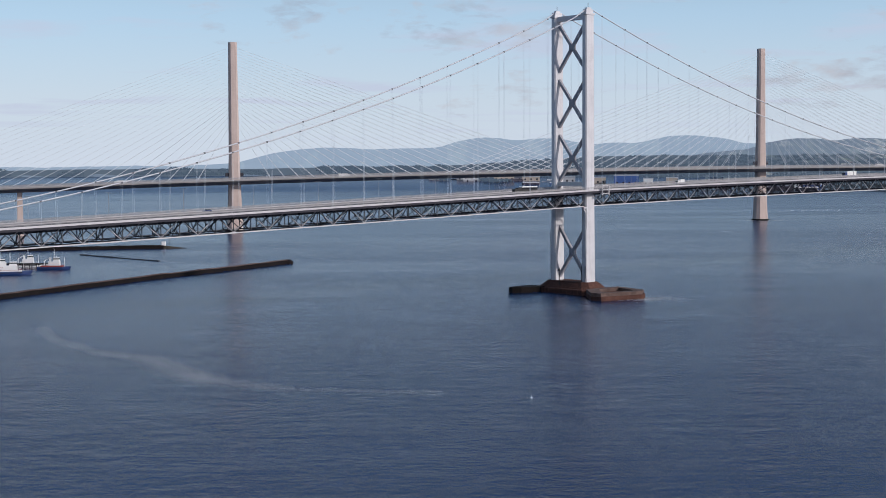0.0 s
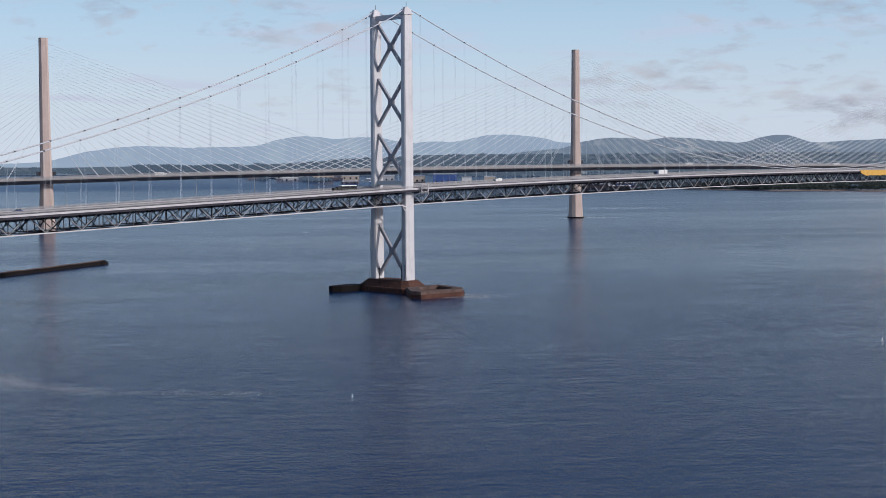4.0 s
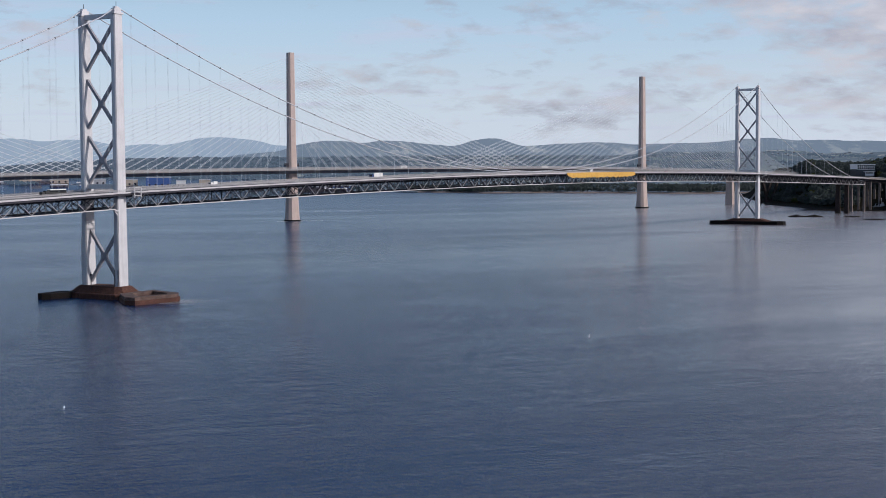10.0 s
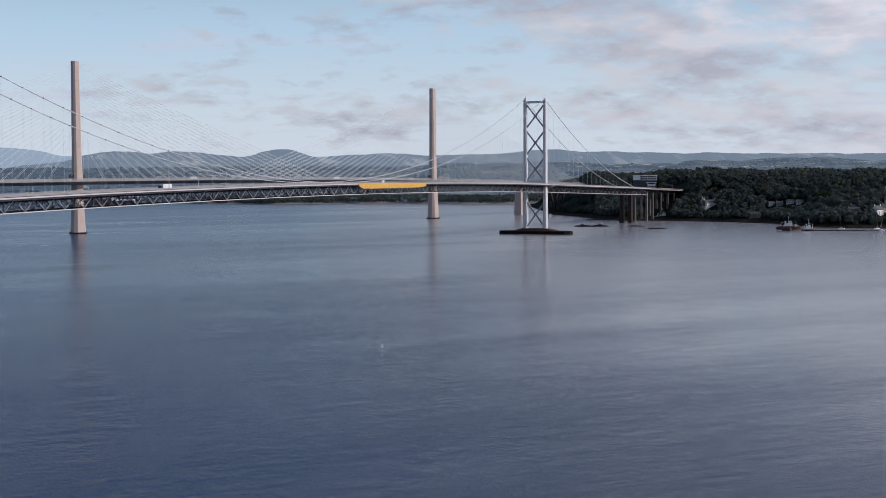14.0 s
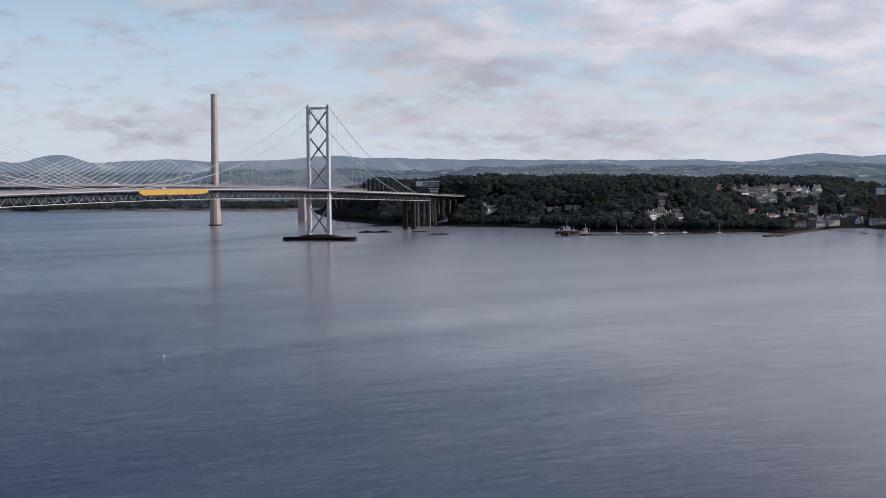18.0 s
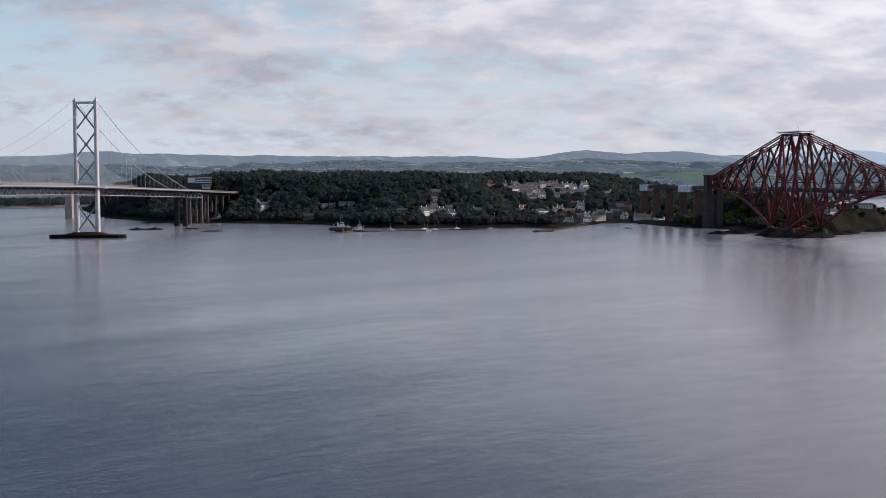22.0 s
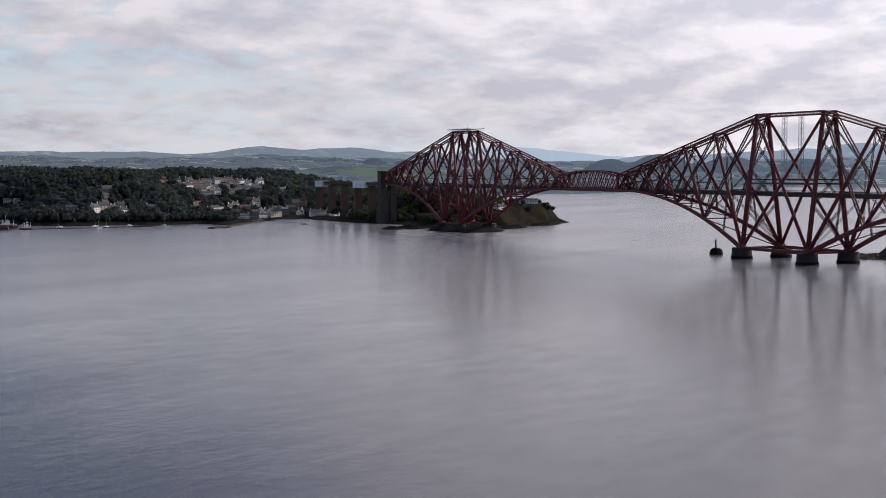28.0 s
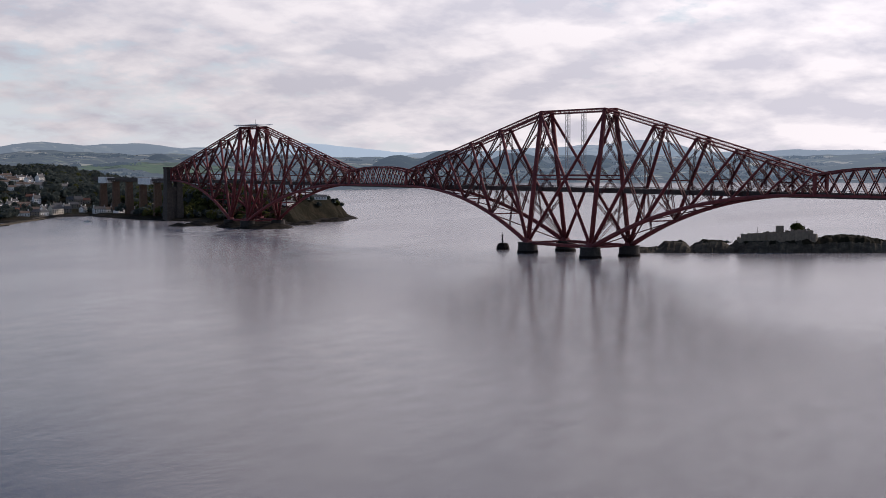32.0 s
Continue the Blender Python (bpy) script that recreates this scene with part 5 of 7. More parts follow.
def leaf_cloud(rng, centres, radii, heights, per, size):
    """Crowns of small tilted leaf sprays: per sprays round each centre, thicker towards the skin."""
    n = len(centres)
    d = rng.normal(size=(n, per, 3))
    d /= np.linalg.norm(d, axis=2, keepdims=True)
    d[..., 2] = np.abs(d[..., 2]) * 1.15 - 0.35
    lump = 1 + 0.28 * np.sin(d[..., 0] * 4 + rng.rand(n, 1) * 6) * np.sin(d[..., 1] * 4 + rng.rand(n, 1) * 6)
    rr = (0.55 + 0.5 * rng.rand(n, per) ** 0.6) * lump
    p = centres[:, None] + d * rr[..., None] * np.stack([radii, radii, heights], -1)[:, None]
    s = size * (0.6 + 0.9 * rng.rand(n, per, 1))
    # the sprays lie roughly along the skin of the crown
    face = d + 0.4 * rng.normal(size=(n, per, 3))
    a = np.cross(face, rng.normal(size=(n, per, 3)))
    a /= np.linalg.norm(a, axis=2, keepdims=True)
    b = np.cross(face, a)
    b /= np.linalg.norm(b, axis=2, keepdims=True)
    quad = np.stack([p + a * s, p + b * s * 0.8, p - a * s, p - b * s * 0.8], 2).reshape(-1, 3)
    f = np.arange(len(quad)).reshape(-1, 4)
    return quad.tolist(), f.tolist()


def stuff_mesh(name, label, category, mat, v, f):
    b = Build()
    b.v, b.f = v, f
    return thing(name, label, category, kind="stuff", b=b, mat=mat)


HOUSES_AT = []                                         # places that stay clear of trees
HOUSES_WEST = [(1353, 1703, 17, 9, 0), (1345, 1593, 13, 8, 2), (1401, 1624, 8, 5, 3), (1406, 1612, 8, 5, 2), (1416, 1600, 9, 5, 3), (1419, 1585, 8, 5, 3), (1391, 1492, 14, 8, 1), (1396, 1473, 11, 7, 2), (1356, 1411, 14, 6, 2), (1367, 1382, 12, 11, 0), (1473, 1463, 17, 10, 2)]
HOUSES_SHORE = [(1401, 1364, 10, 6, 0), (1427, 1372, 8, 6, 2), (1438, 1348, 15, 8, 0), (1561, 1409, 14, 7, 3), (1566, 1381, 14, 8, 5), (1579, 1358, 24, 7, 0), (1600, 1351, 8, 8, 0), (1617, 1344, 22, 6, 6), (1644, 1340, 9, 11, 0), (1501, 1254, 16, 6, 2)]
HOUSES_VILLAGE = [(1576, 1286, 11, 9, 6), (1566, 1265, 8, 10, 0), (1583, 1259, 18, 11, 1), (1629, 1277, 9, 10, 0), (1687, 1315, 10, 9, 2), (1688, 1303, 10, 11, 2), (1627, 1221, 14, 8, 0), (1635, 1194, 14, 5, 0), (1663, 1155, 9, 5, 0), (1648, 1108, 8, 5, 0), (1601, 1284, 12, 8, 6), (1612, 1262, 9, 8, 2), (1548, 1268, 9, 6, 4), (1660, 1290, 12, 8, 2)]
HOUSES_HILL = [(1637, 1464, 15, 7, 0), (1656, 1456, 15, 6, 6), (1676, 1442, 15, 6, 0), (1720, 1460, 12, 7, 6), (1731, 1442, 15, 7, 6), (1758, 1447, 12, 8, 0), (1775, 1440, 11, 10, 0), (1716, 1497, 12, 6, 6), (1748, 1496, 12, 6, 6), (1742, 1414, 16, 8, 0), (1753, 1477, 12, 6, 6), (1601, 1477, 12, 8, 5), (1760, 1383, 16, 8, 0), (1695, 1478, 13, 6, 6), (1690, 1459, 12, 6, 0)]
HOUSES_TOP = [(1671, 1718, 18, 6, 0), (1940, 1560, 18, 6, 4), (1950, 1520, 20, 6, 0), (1900, 1590, 12, 6, 4), (1512, 862, 12, 5, 0)]


def infill():
    """More cottages between the named rows, in the village and on the terraces."""
    rng = np.random.RandomState(41)
    taken = HOUSES_WEST + HOUSES_SHORE + HOUSES_VILLAGE + HOUSES_HILL + HOUSES_TOP
    made = []
    for x0, x1, y0, y1, n, kinds in ((1480, 1720, 1215, 1380, 25, (0, 0, 2, 1, 5, 6, 0)), (1630, 1790, 1420, 1510, 20, (6, 0, 6, 6, 1)), (1340, 1470, 1340, 1500, 9, (0, 2, 1, 2)), (1600, 1700, 1120, 1220, 7, (0, 2, 0))):
        k = 0
        for _ in range(900):
            x, y = rng.uniform(x0, x1), rng.uniform(y0, y1)
            if k >= n:
                break
            if coast_distance(np.array(x), np.array(y)) < 9 or min((x - h[0]) ** 2 + (y - h[1]) ** 2 for h in taken + made) < 12.0 ** 2:
                continue
            made.append((round(x), round(y), rng.randint(8, 15), rng.randint(6, 9), kinds[rng.randint(len(kinds))]))
            k += 1
    return made


ALL_HOUSES = infill() + HOUSES_WEST + HOUSES_SHORE + HOUSES_VILLAGE + HOUSES_HILL + HOUSES_TOP


CLEARINGS = [(1305, 1750), (1318, 1768), (1418, 1302), (1424, 1310), (1424, 1960), (1436, 1952), (1412, 1968), (1421, 1938), (1600, 872), (1590, 886), (1612, 866), (1602, 894)]


def make_woods():
    rng = np.random.RandomState(7)
    pts = np.stack([rng.uniform(1200, 2450, 52000), rng.uniform(790, 2520, 52000)], 1)
    d = coast_distance(pts[:, 0], pts[:, 1])
    az = np.degrees(np.arctan2(pts[:, 0], pts[:, 1]))
    reach = np.hypot(pts[:, 0], pts[:, 1])
    hx, hy = np.array([h[0] for h in ALL_HOUSES + CLEARINGS]), np.array([h[1] for h in ALL_HOUSES + CLEARINGS])
    # houses stay in view: trees keep off them and off the strip before them, towards the water
    vx, vy = pts[:, None, 0] - hx, pts[:, None, 1] - hy
    ux, uy = hx / np.hypot(hx, hy), hy / np.hypot(hx, hy)
    along, across = vx * ux + vy * uy, np.abs(vx * uy - vy * ux)
    clear = ~(((along > -34) & (along < 9) & (across < 9)).any(1))
    village = (az > 50.2) & (az < 54.5) & (d < 130)
    hotel_view = (np.abs(az - 36.0) < 0.6) & (reach > 2360) & (reach < 2450)
    # nothing grows under and beside the road on its approach
    ux_, uy_ = (ROAD_N[0] - ROAD_S[0]) / SPAN, (ROAD_N[1] - ROAD_S[1]) / SPAN
    run, beside = (pts[:, 0] - ROAD_S[0]) * ux_ + (pts[:, 1] - ROAD_S[1]) * uy_, np.abs((pts[:, 1] - ROAD_S[1]) * ux_ - (pts[:, 0] - ROAD_S[0]) * uy_)
    clear &= ~((run < 1740) & (beside < 25))
    keep = clear & ~hotel_view & (d > 16) & (reach < 2790) & (~village | (rng.rand(len(pts)) < 0.3))
    grassy = (az > 55.5) & (rng.rand(len(pts)) > 0.8)
    headland = (az > 59.8) & (rng.rand(len(pts)) > 0.22)
    terrace = (az > 46.8) & (az < 51.8) & (reach > 2150) & (reach < 2320) & (rng.rand(len(pts)) > 0.55)
    pts = pts[keep & ~grassy & ~headland & ~terrace][:14800]
    z = land_z(pts[:, 0], pts[:, 1])
    n = len(pts)
    h = rng.uniform(3.2, 6.4, n) * (1 + 0.35 * np.sin(pts[:, 0] * 0.03) * np.sin(pts[:, 1] * 0.037)) * np.where((rng.rand(n) < 0.15) | (np.degrees(np.arctan2(pts[:, 0], pts[:, 1])) > 58.5), 0.45, 1.0)
    r = h * rng.uniform(0.75, 1.15, n)
    c = np.column_stack([pts, z + h * 1.15])
    light = rng.rand(n) < np.where(np.degrees(np.arctan2(pts[:, 0], pts[:, 1])) > 54.5, 0.62, 0.04)
    for sel, mat, lab in ((~light, "leaf", "dense dark green broadleaf wood on the hill"), (light, "leaf_light", "scattered yellow-green bushes and young trees")):
        v, f = leaf_cloud(rng, c[sel], r[sel], h[sel], 50, 2.2)
        stuff_mesh("woodland" if mat == "leaf" else "scrub", lab, "trees", M[mat], v, f)
    b = Build()
    for (x, y), zz, hh in zip(pts[::6], z[::6], h[::6]):
        b.tube([(x, y, zz - 0.5), (x, y, zz + hh)], 0.35, 5, 0.15)
    thing("woodland_trunks", "brown trunks standing in the wood", "trees", kind="stuff", b=b, mat=M["bark"])


make_woods()

# ---- houses ----
STYLES = [("white_wall", "slate", "white-harled house with a grey slate roof"), ("cream_wall", "slate", "cream-rendered house with a grey slate roof"), ("stone_wall", "slate", "grey stone house with a slate roof"),
          ("shed_grey", "slate", "pale grey clad house with a low roof"), ("white_wall", "white_sheet", "low pale building with a light flat-pitched roof"), ("stone_wall", "tile_roof", "stone house with a red tiled roof"), ("white_wall", "brown_roof", "long white terraced house with a brown tiled roof")]


def make_house(x, y, w, h, style, turn=0.0, group="houses of the shore village"):
    """A gabled house that faces the water: walls, roof, chimneys, windows and a door."""
    wall, roof, label = STYLES[style]
    z = float(land_z(x, y))
    face = math.degrees(math.atan2(y, x)) - 90 + turn
    root = thing("house", label, "house", pose(x, y, z, 0, 0, face), group=group)
    w, h = (w * 1.3, h * 0.92) if style == 6 else (w * 1.15, h * 1.08)
    d = min(9.0, max(6.0, w * 0.62))
    eaves = h * (0.62 if style != 4 else 0.8)
    b = Build().add([(-w / 2, -d / 2, -5), (w / 2, -d / 2, -5), (w / 2, d / 2, -5), (-w / 2, d / 2, -5), (-w / 2, -d / 2, eaves), (w / 2, -d / 2, eaves), (w / 2, d / 2, eaves), (-w / 2, d / 2, eaves), (-w / 2, 0, h - 0.1), (w / 2, 0, h - 0.1)],
                    [(0, 1, 5, 4), (1, 2, 6, 9, 5), (2, 3, 7, 6), (3, 0, 4, 8, 7), (3, 2, 1, 0), (4, 5, 9, 8), (6, 7, 8, 9)])
    body = part("wall", b, M[wall], root)
    o, k = 0.45, (h - eaves) / (d / 2)
    b = Build()
    for s in (-1, 1):
        y0, z0 = s * (d / 2 + o), eaves - o * k
        b.add([(-w / 2 - o, y0, z0), (w / 2 + o, y0, z0), (w / 2 + o, 0, h), (-w / 2 - o, 0, h), (-w / 2 - o, y0, z0 + 0.3), (w / 2 + o, y0, z0 + 0.3), (w / 2 + o, 0, h + 0.3), (-w / 2 - o, 0, h + 0.3)],
              [(0, 1, 2, 3), (7, 6, 5, 4), (0, 4, 5, 1), (1, 5, 6, 2), (2, 6, 7, 3), (3, 7, 4, 0)])
    part("roof", b, M[roof], root)
    for cx in ((-w / 2 + 0.7, w / 2 - 0.7) if w > 9 and style not in (4, 3, 6) else (w / 2 - 0.8,) if style not in (4, 3) else ()):
        part("chimney", Build().box((cx, 0, h + 0.6), (1.0, 0.8, 2.4)).box((cx, 0, h + 1.9), (1.2, 1.0, 0.25)), M["stone_wall" if wall != "white_wall" else wall], root)
    n = max(2, int(w / 3.2))
    storeys = 2 if eaves > 4.6 else 1
    for st in range(storeys):
        zc = 1.6 + st * 2.7
        if zc + 0.9 > eaves:
            continue
        for i in range(n):
            wx = (i + 0.5) * w / n - w / 2
            if st == 0 and i == n // 2:
                part("door", Build().box((wx, -d / 2 - 0.03, 1.05), (1.0, 0.1, 2.1)), M["black_paint"], root)
                continue
            pane = part("window", Build().box((wx, -d / 2 - 0.02, zc), (1.1, 0.08, 1.4)), M["glass"], root)
            part("sill", Build().box((wx, -d / 2 - 0.08, zc - 0.78), (1.3, 0.2, 0.14)), M["stone_wall"], pane)
    for s in (-1, 1):
        part("window", Build().box((s * (w / 2 + 0.02), 0, min(eaves, 3.8)), (0.08, 1.0, 1.3)), M["glass"], root)
    return root


for i, (x, y, w, h, st) in enumerate(ALL_HOUSES):
    make_house(x, y, w, h, st, turn=8 + (i * 37) % 16 if st == 6 else 18 + (i * 37) % 44 if st in (0, 1) else (i * 37) % 60 - 20)

# a wing on the large white shore house
make_house(1349, 1712, 9, 12, 0, 70)


def make_hotel():
    x, y = 1424, 1960
    face = math.degrees(math.atan2(y, x)) - 90
    root = thing("hotel", "white flat-roofed modern hotel block above the bridge approach", "hotel", pose(x, y, 56.5, 0, 0, face))
    part("basement", Build().box((0, 0.5, -8), (38, 11, 16)), M["slate"], root)
    part("wall", Build().box((0, 0, 3.6), (37, 11, 7.2)), M["slate"], root)
    part("roof", Build().box((0, 0, 7.6), (40, 14, 1.0)), M["white_wall"], root)
    for z in (0.2, 3.7):
        part("balcony_band", Build().box((5.5, -5.9, z), (27, 1.2, 1.0)), M["white_wall"], root)
    part("wing", Build().box((-13.5, -6.2, 3.6), (11, 1.6, 7.0)), M["white_wall"], root)
    for i in range(10):
        part("balcony_fin", Build().box((-7.5 + 2.9 * i, -5.9, 3.6), (0.5, 1.2, 7.0)), M["white_wall"], root)
        for st in range(2):
            part("window", Build().box((-6.05 + 2.9 * i, -5.53, 2.0 + 3.5 * st), (2.1, 0.1, 2.2)), M["glass"], root)
    root = thing("pavilion", "low white restaurant pavilion with a wide flat roof", "building", pose(1421, 1938, 50.5, 0, 0, face))
    part("wall", Build().box((0, 0, -1), (13, 9, 5.6)), M["white_wall"], root)
    part("roof", Build().box((0, 0, 2.2), (18, 12, 0.8)), M["white_wall"], root)
    part("window_band", Build().box((0, -4.55, 0.4), (11, 0.12, 1.6)), M["glass"], root)
    part("base", Build().box((0, 0.5, -7), (12, 8, 6.4)), M["stone_wall"], root)
    root = thing("long_house", "long low white building on the grassy headland", "building", pose(1607, 882, float(land_z(1607, 882)) + 1.2, 0, 0, math.degrees(math.atan2(880, 1607)) - 90 + 8))
    part("wall", Build().box((0, 0, 0.6), (36, 9, 5.2)), M["white_wall"], root)
    part("roof", Build().loft([[(i * 18.6, j * 5.0 * k, zz) for i, j in ((-1, -1), (1, -1), (1, 1), (-1, 1))] for zz, k in ((3.2, 1.0), (5.6, 0.15))]), M["slate"], root)
    for i in range(10):
        part("window", Build().box((-16 + 3.5 * i, -4.53, 1.5), (1.6, 0.1, 1.3)), M["glass"], root)


make_hotel()

# ---- waterside: piers, boats, rocks ----


def hull(L, W, H, n=14):
    """A ship's hull along x with a raked bow at +x."""
    rings = []
    for i in range(n + 1):
        t = i / n
        x = -L / 2 + L * t
        w = W / 2 * (1 - max(0, (t - 0.55) / 0.45) ** 2.2) * (0.86 + 0.14 * min(1, t * 4))
        w = max(w, 0.05)
        sheer = H * (1 + 0.55 * max(0, t - 0.45) ** 1.5 + 0.06 * (1 - t))
        rake = 0.09 * L * max(0, (t - 0.8) / 0.2) ** 2
        rings.append([(x - rake * 0.2, -w * 0.72, -1.0), (x, -w, H * 0.35), (x + rake * 0.6, -w, sheer), (x + rake * 0.6, w, sheer), (x, w, H * 0.35), (x - rake * 0.2, w * 0.72, -1.0)])
    return Build().loft(rings)


def make_ship(at, L, mat, label, band="ship_white"):
    root = thing("workboat", label, "ship", at, group="vessels in the harbour")
    W, H = L * 0.26, L * 0.085
    part("hull", hull(L, W, H), M[mat], root)
    part("bulwark", hull(L * 0.97, W * 0.98, H * 0.1).v and Build().box((-L * 0.05, 0, H + 0.5), (L * 0.7, W * 0.94, 0.8)), M[band], root)
    part("deckhouse", Build().box((L * 0.02, 0, H + 2.2), (L * 0.34, W * 0.74, 3.4)), M["ship_white"], root)
    part("wheelhouse", Build().loft([[(L * 0.09 + i * L * 0.09 * k, j * W * 0.3 * k, z) for i, j in ((-1, -1), (1, -1), (1, 1), (-1, 1))] for z, k in ((H + 3.9, 1.0), (H + 6.6, 0.9))]), M["ship_white"], root)
    part("wheelhouse_window", Build().box((L * 0.09, 0, H + 5.6), (L * 0.172, W * 0.57, 0.9)), M["glass"], root)
    part("funnel", Build().box((-L * 0.10, 0, H + 5.0), (L * 0.06, W * 0.2, 3.0)), M["ship_white"], root)
    mast = part("mast", Build().tube([(L * 0.02, 0, H + 6.4), (L * 0.02, 0, H + 12.5)], 0.16, 6), M["ship_white"], root)
    part("yard", Build().box((L * 0.02, 0, H + 10.2), (0.2, W * 0.4, 0.16)), M["ship_white"], mast)
    part("crane", Build().beam((-L * 0.3, 0, H), (-L * 0.3, 0, H + 4), 0.5, 0.5).beam((-L * 0.3, 0, H + 4), (-L * 0.12, W * 0.2, H + 6.5), 0.3, 0.3), M["ship_white"], root)
    part("deck", Build().box((-L * 0.05, 0, H + 0.95), (L * 0.68, W * 0.86, 0.14)), M["ship_red" if mat == "ship_blue" else "shed_grey"], root)
    part("foredeck_mast", Build().tube([(L * 0.34, 0, H), (L * 0.34, 0, H + 6.5)], 0.14, 6), M["ship_white"], root)
    part("radar", Build().box((L * 0.09, 0, H + 7.4), (0.4, W * 0.34, 0.3)), M["ship_white"], root)
    for sx in (-0.17, -0.22):
        part("liferaft", Build().tube([(L * sx, -W * 0.3, H + 1.5), (L * sx + 1.2, -W * 0.3, H + 1.5)], 0.45, 8), M["ship_white"], root)
    for sy in (-1, 1):
        rail = Build().box((-L * 0.05, sy * W * 0.46, H + 1.9), (L * 0.66, 0.08, 0.08))
        for k in range(7):
            rail.box((-L * 0.36 + k * L * 0.1, sy * W * 0.46, H + 1.4), (0.08, 0.08, 1.0))
        part("guard_rail", rail, M["ship_white"], root)
    part("fender_strip", Build().box((-L * 0.06, -W * 0.5, H * 0.7), (L * 0.72, 0.25, 0.35)).box((-L * 0.06, W * 0.5, H * 0.7), (L * 0.72, 0.25, 0.35)), M["black_paint"], root)
    return root


make_ship(pose(-256, 974, 0, 0, 0, 12), 27, "ship_blue", "blue-hulled workboat with white deckhouse moored in the harbour")
make_ship(pose(-272, 1010, 0, 0, 0, 20), 20, "ship_blue", "blue and white pilot launch beside the jetty")
make_ship(pose(-238, 1022, 0, 0, 0, -2), 22, "ship_blue", "small blue and white workboat moored at the jetty", "ship_red")
make_ship(pose(-263, 1050, 0, 0, 0, 4), 22, "ship_white", "white passenger boat with a red upper deck at the jetty", "ship_red")


def wall_along(pts, w, z0, z1, slope=1.0):
    """A quay wall or breakwater along a line, with battered sides."""
    pts = [Vector((*p, 0)) for p in pts]
    rings = []
    rng = np.random.RandomState(len(pts))
    fine = []
    for a, c in zip(pts, pts[1:]):
        n = max(2, int((c - a).length / 9))
        fine += [a.lerp(c, i / n) for i in range(n)]
    fine.append(pts[-1])
    for i, p in enumerate(fine):
        d = (fine[min(i + 1, len(fine) - 1)] - fine[max(i - 1, 0)]).normalized()
        s = Vector((-d.y, d.x, 0))
        j = rng.uniform(-0.22, 0.22)
        rings.append([p + s * (w / 2 + slope) + Vector((0, 0, z0)), p + s * w / 2 + Vector((0, 0, z1 + j)), p - s * w / 2 + Vector((0, 0, z1 + j)), p - s * (w / 2 + slope) + Vector((0, 0, z0))])
    return Build().loft(rings)


def make_harbour():
    root = thing("breakwater", "long dark harbour breakwater with a weathered timber and concrete top", "breakwater", pose(0, 0, 0))
    line = [(-262, 700), (-213, 803), (-158, 920), (-112, 1002), (-80, 1061)]
    part("wall", wall_along(line, 4.6, -2, 2.5, 1.0), M["dark_concrete"], root)
    part("coping", wall_along(line, 3.4, 2.3, 2.8, 0.1), M["fender_top"], root, "worn brown coping")
    part("pier_head", Build().loft([[(-79 + 4.0 * k * math.cos(a), 1063 + 6.0 * k * math.sin(a), z) for a in [j * math.pi / 6 for j in range(12)]] for z, k in ((-2, 1.2), (1.6, 1.0), (2.9, 0.55))]), M["dark_concrete"], root)
    root = thing("breakwater", "low dark outer breakwater with a small white light hut", "breakwater", pose(0, 0, 0))
    line = [(-420, 1235), (-309, 1254), (-240, 1268), (-201, 1271)]
    part("wall", wall_along(line, 6, -2, 2.8, 2.0), M["dark_concrete"], root)
    part("rock_toe", Build().loft([[(-203 + 22 * t, 1271 + 4 * (1 - t) + t, -1), (-203 + 22 * t, 1271 + (1 - t), 2.6 * (1 - t) + 0.2), (-203 + 22 * t, 1271 - 4 * (1 - t) - t, -1)] for t in (0, 0.3, 0.7, 1.0)]), M["rock"], root)
    part("light_hut", Build().box((-201, 1270, 4.2), (3.2, 3.2, 3.2)).box((-201, 1270, 5.9), (3.6, 3.6, 0.3)), M["white_wall"], root)
    part("light_mast", Build().tube([(-196, 1271, 3), (-196, 1271, 14)], 0.15, 6), M["black_paint"], root)
    thing("floating_boom", "thin dark floating boom across the harbour mouth", "boom", b=wall_along([(-255, 1188), (-215, 1142), (-178, 1100)], 1.6, -0.6, 0.7, 0.1), mat=M["black_paint"])
    root = thing("jetty", "dark timber jetty on piles with mooring dolphins", "jetty", pose(-262, 1035, 0, 0, 0, -4))
    part("deck", Build().box((0, 0, 3.2), (46, 6, 0.8)), M["dark_concrete"], root)
    for i in range(9):
        for y in (-2.4, 2.4):
            part("pile", Build().tube([(-20 + 5 * i, y, -2), (-20 + 5 * i, y, 3.0)], 0.35, 6), M["black_paint"], root)


make_harbour()


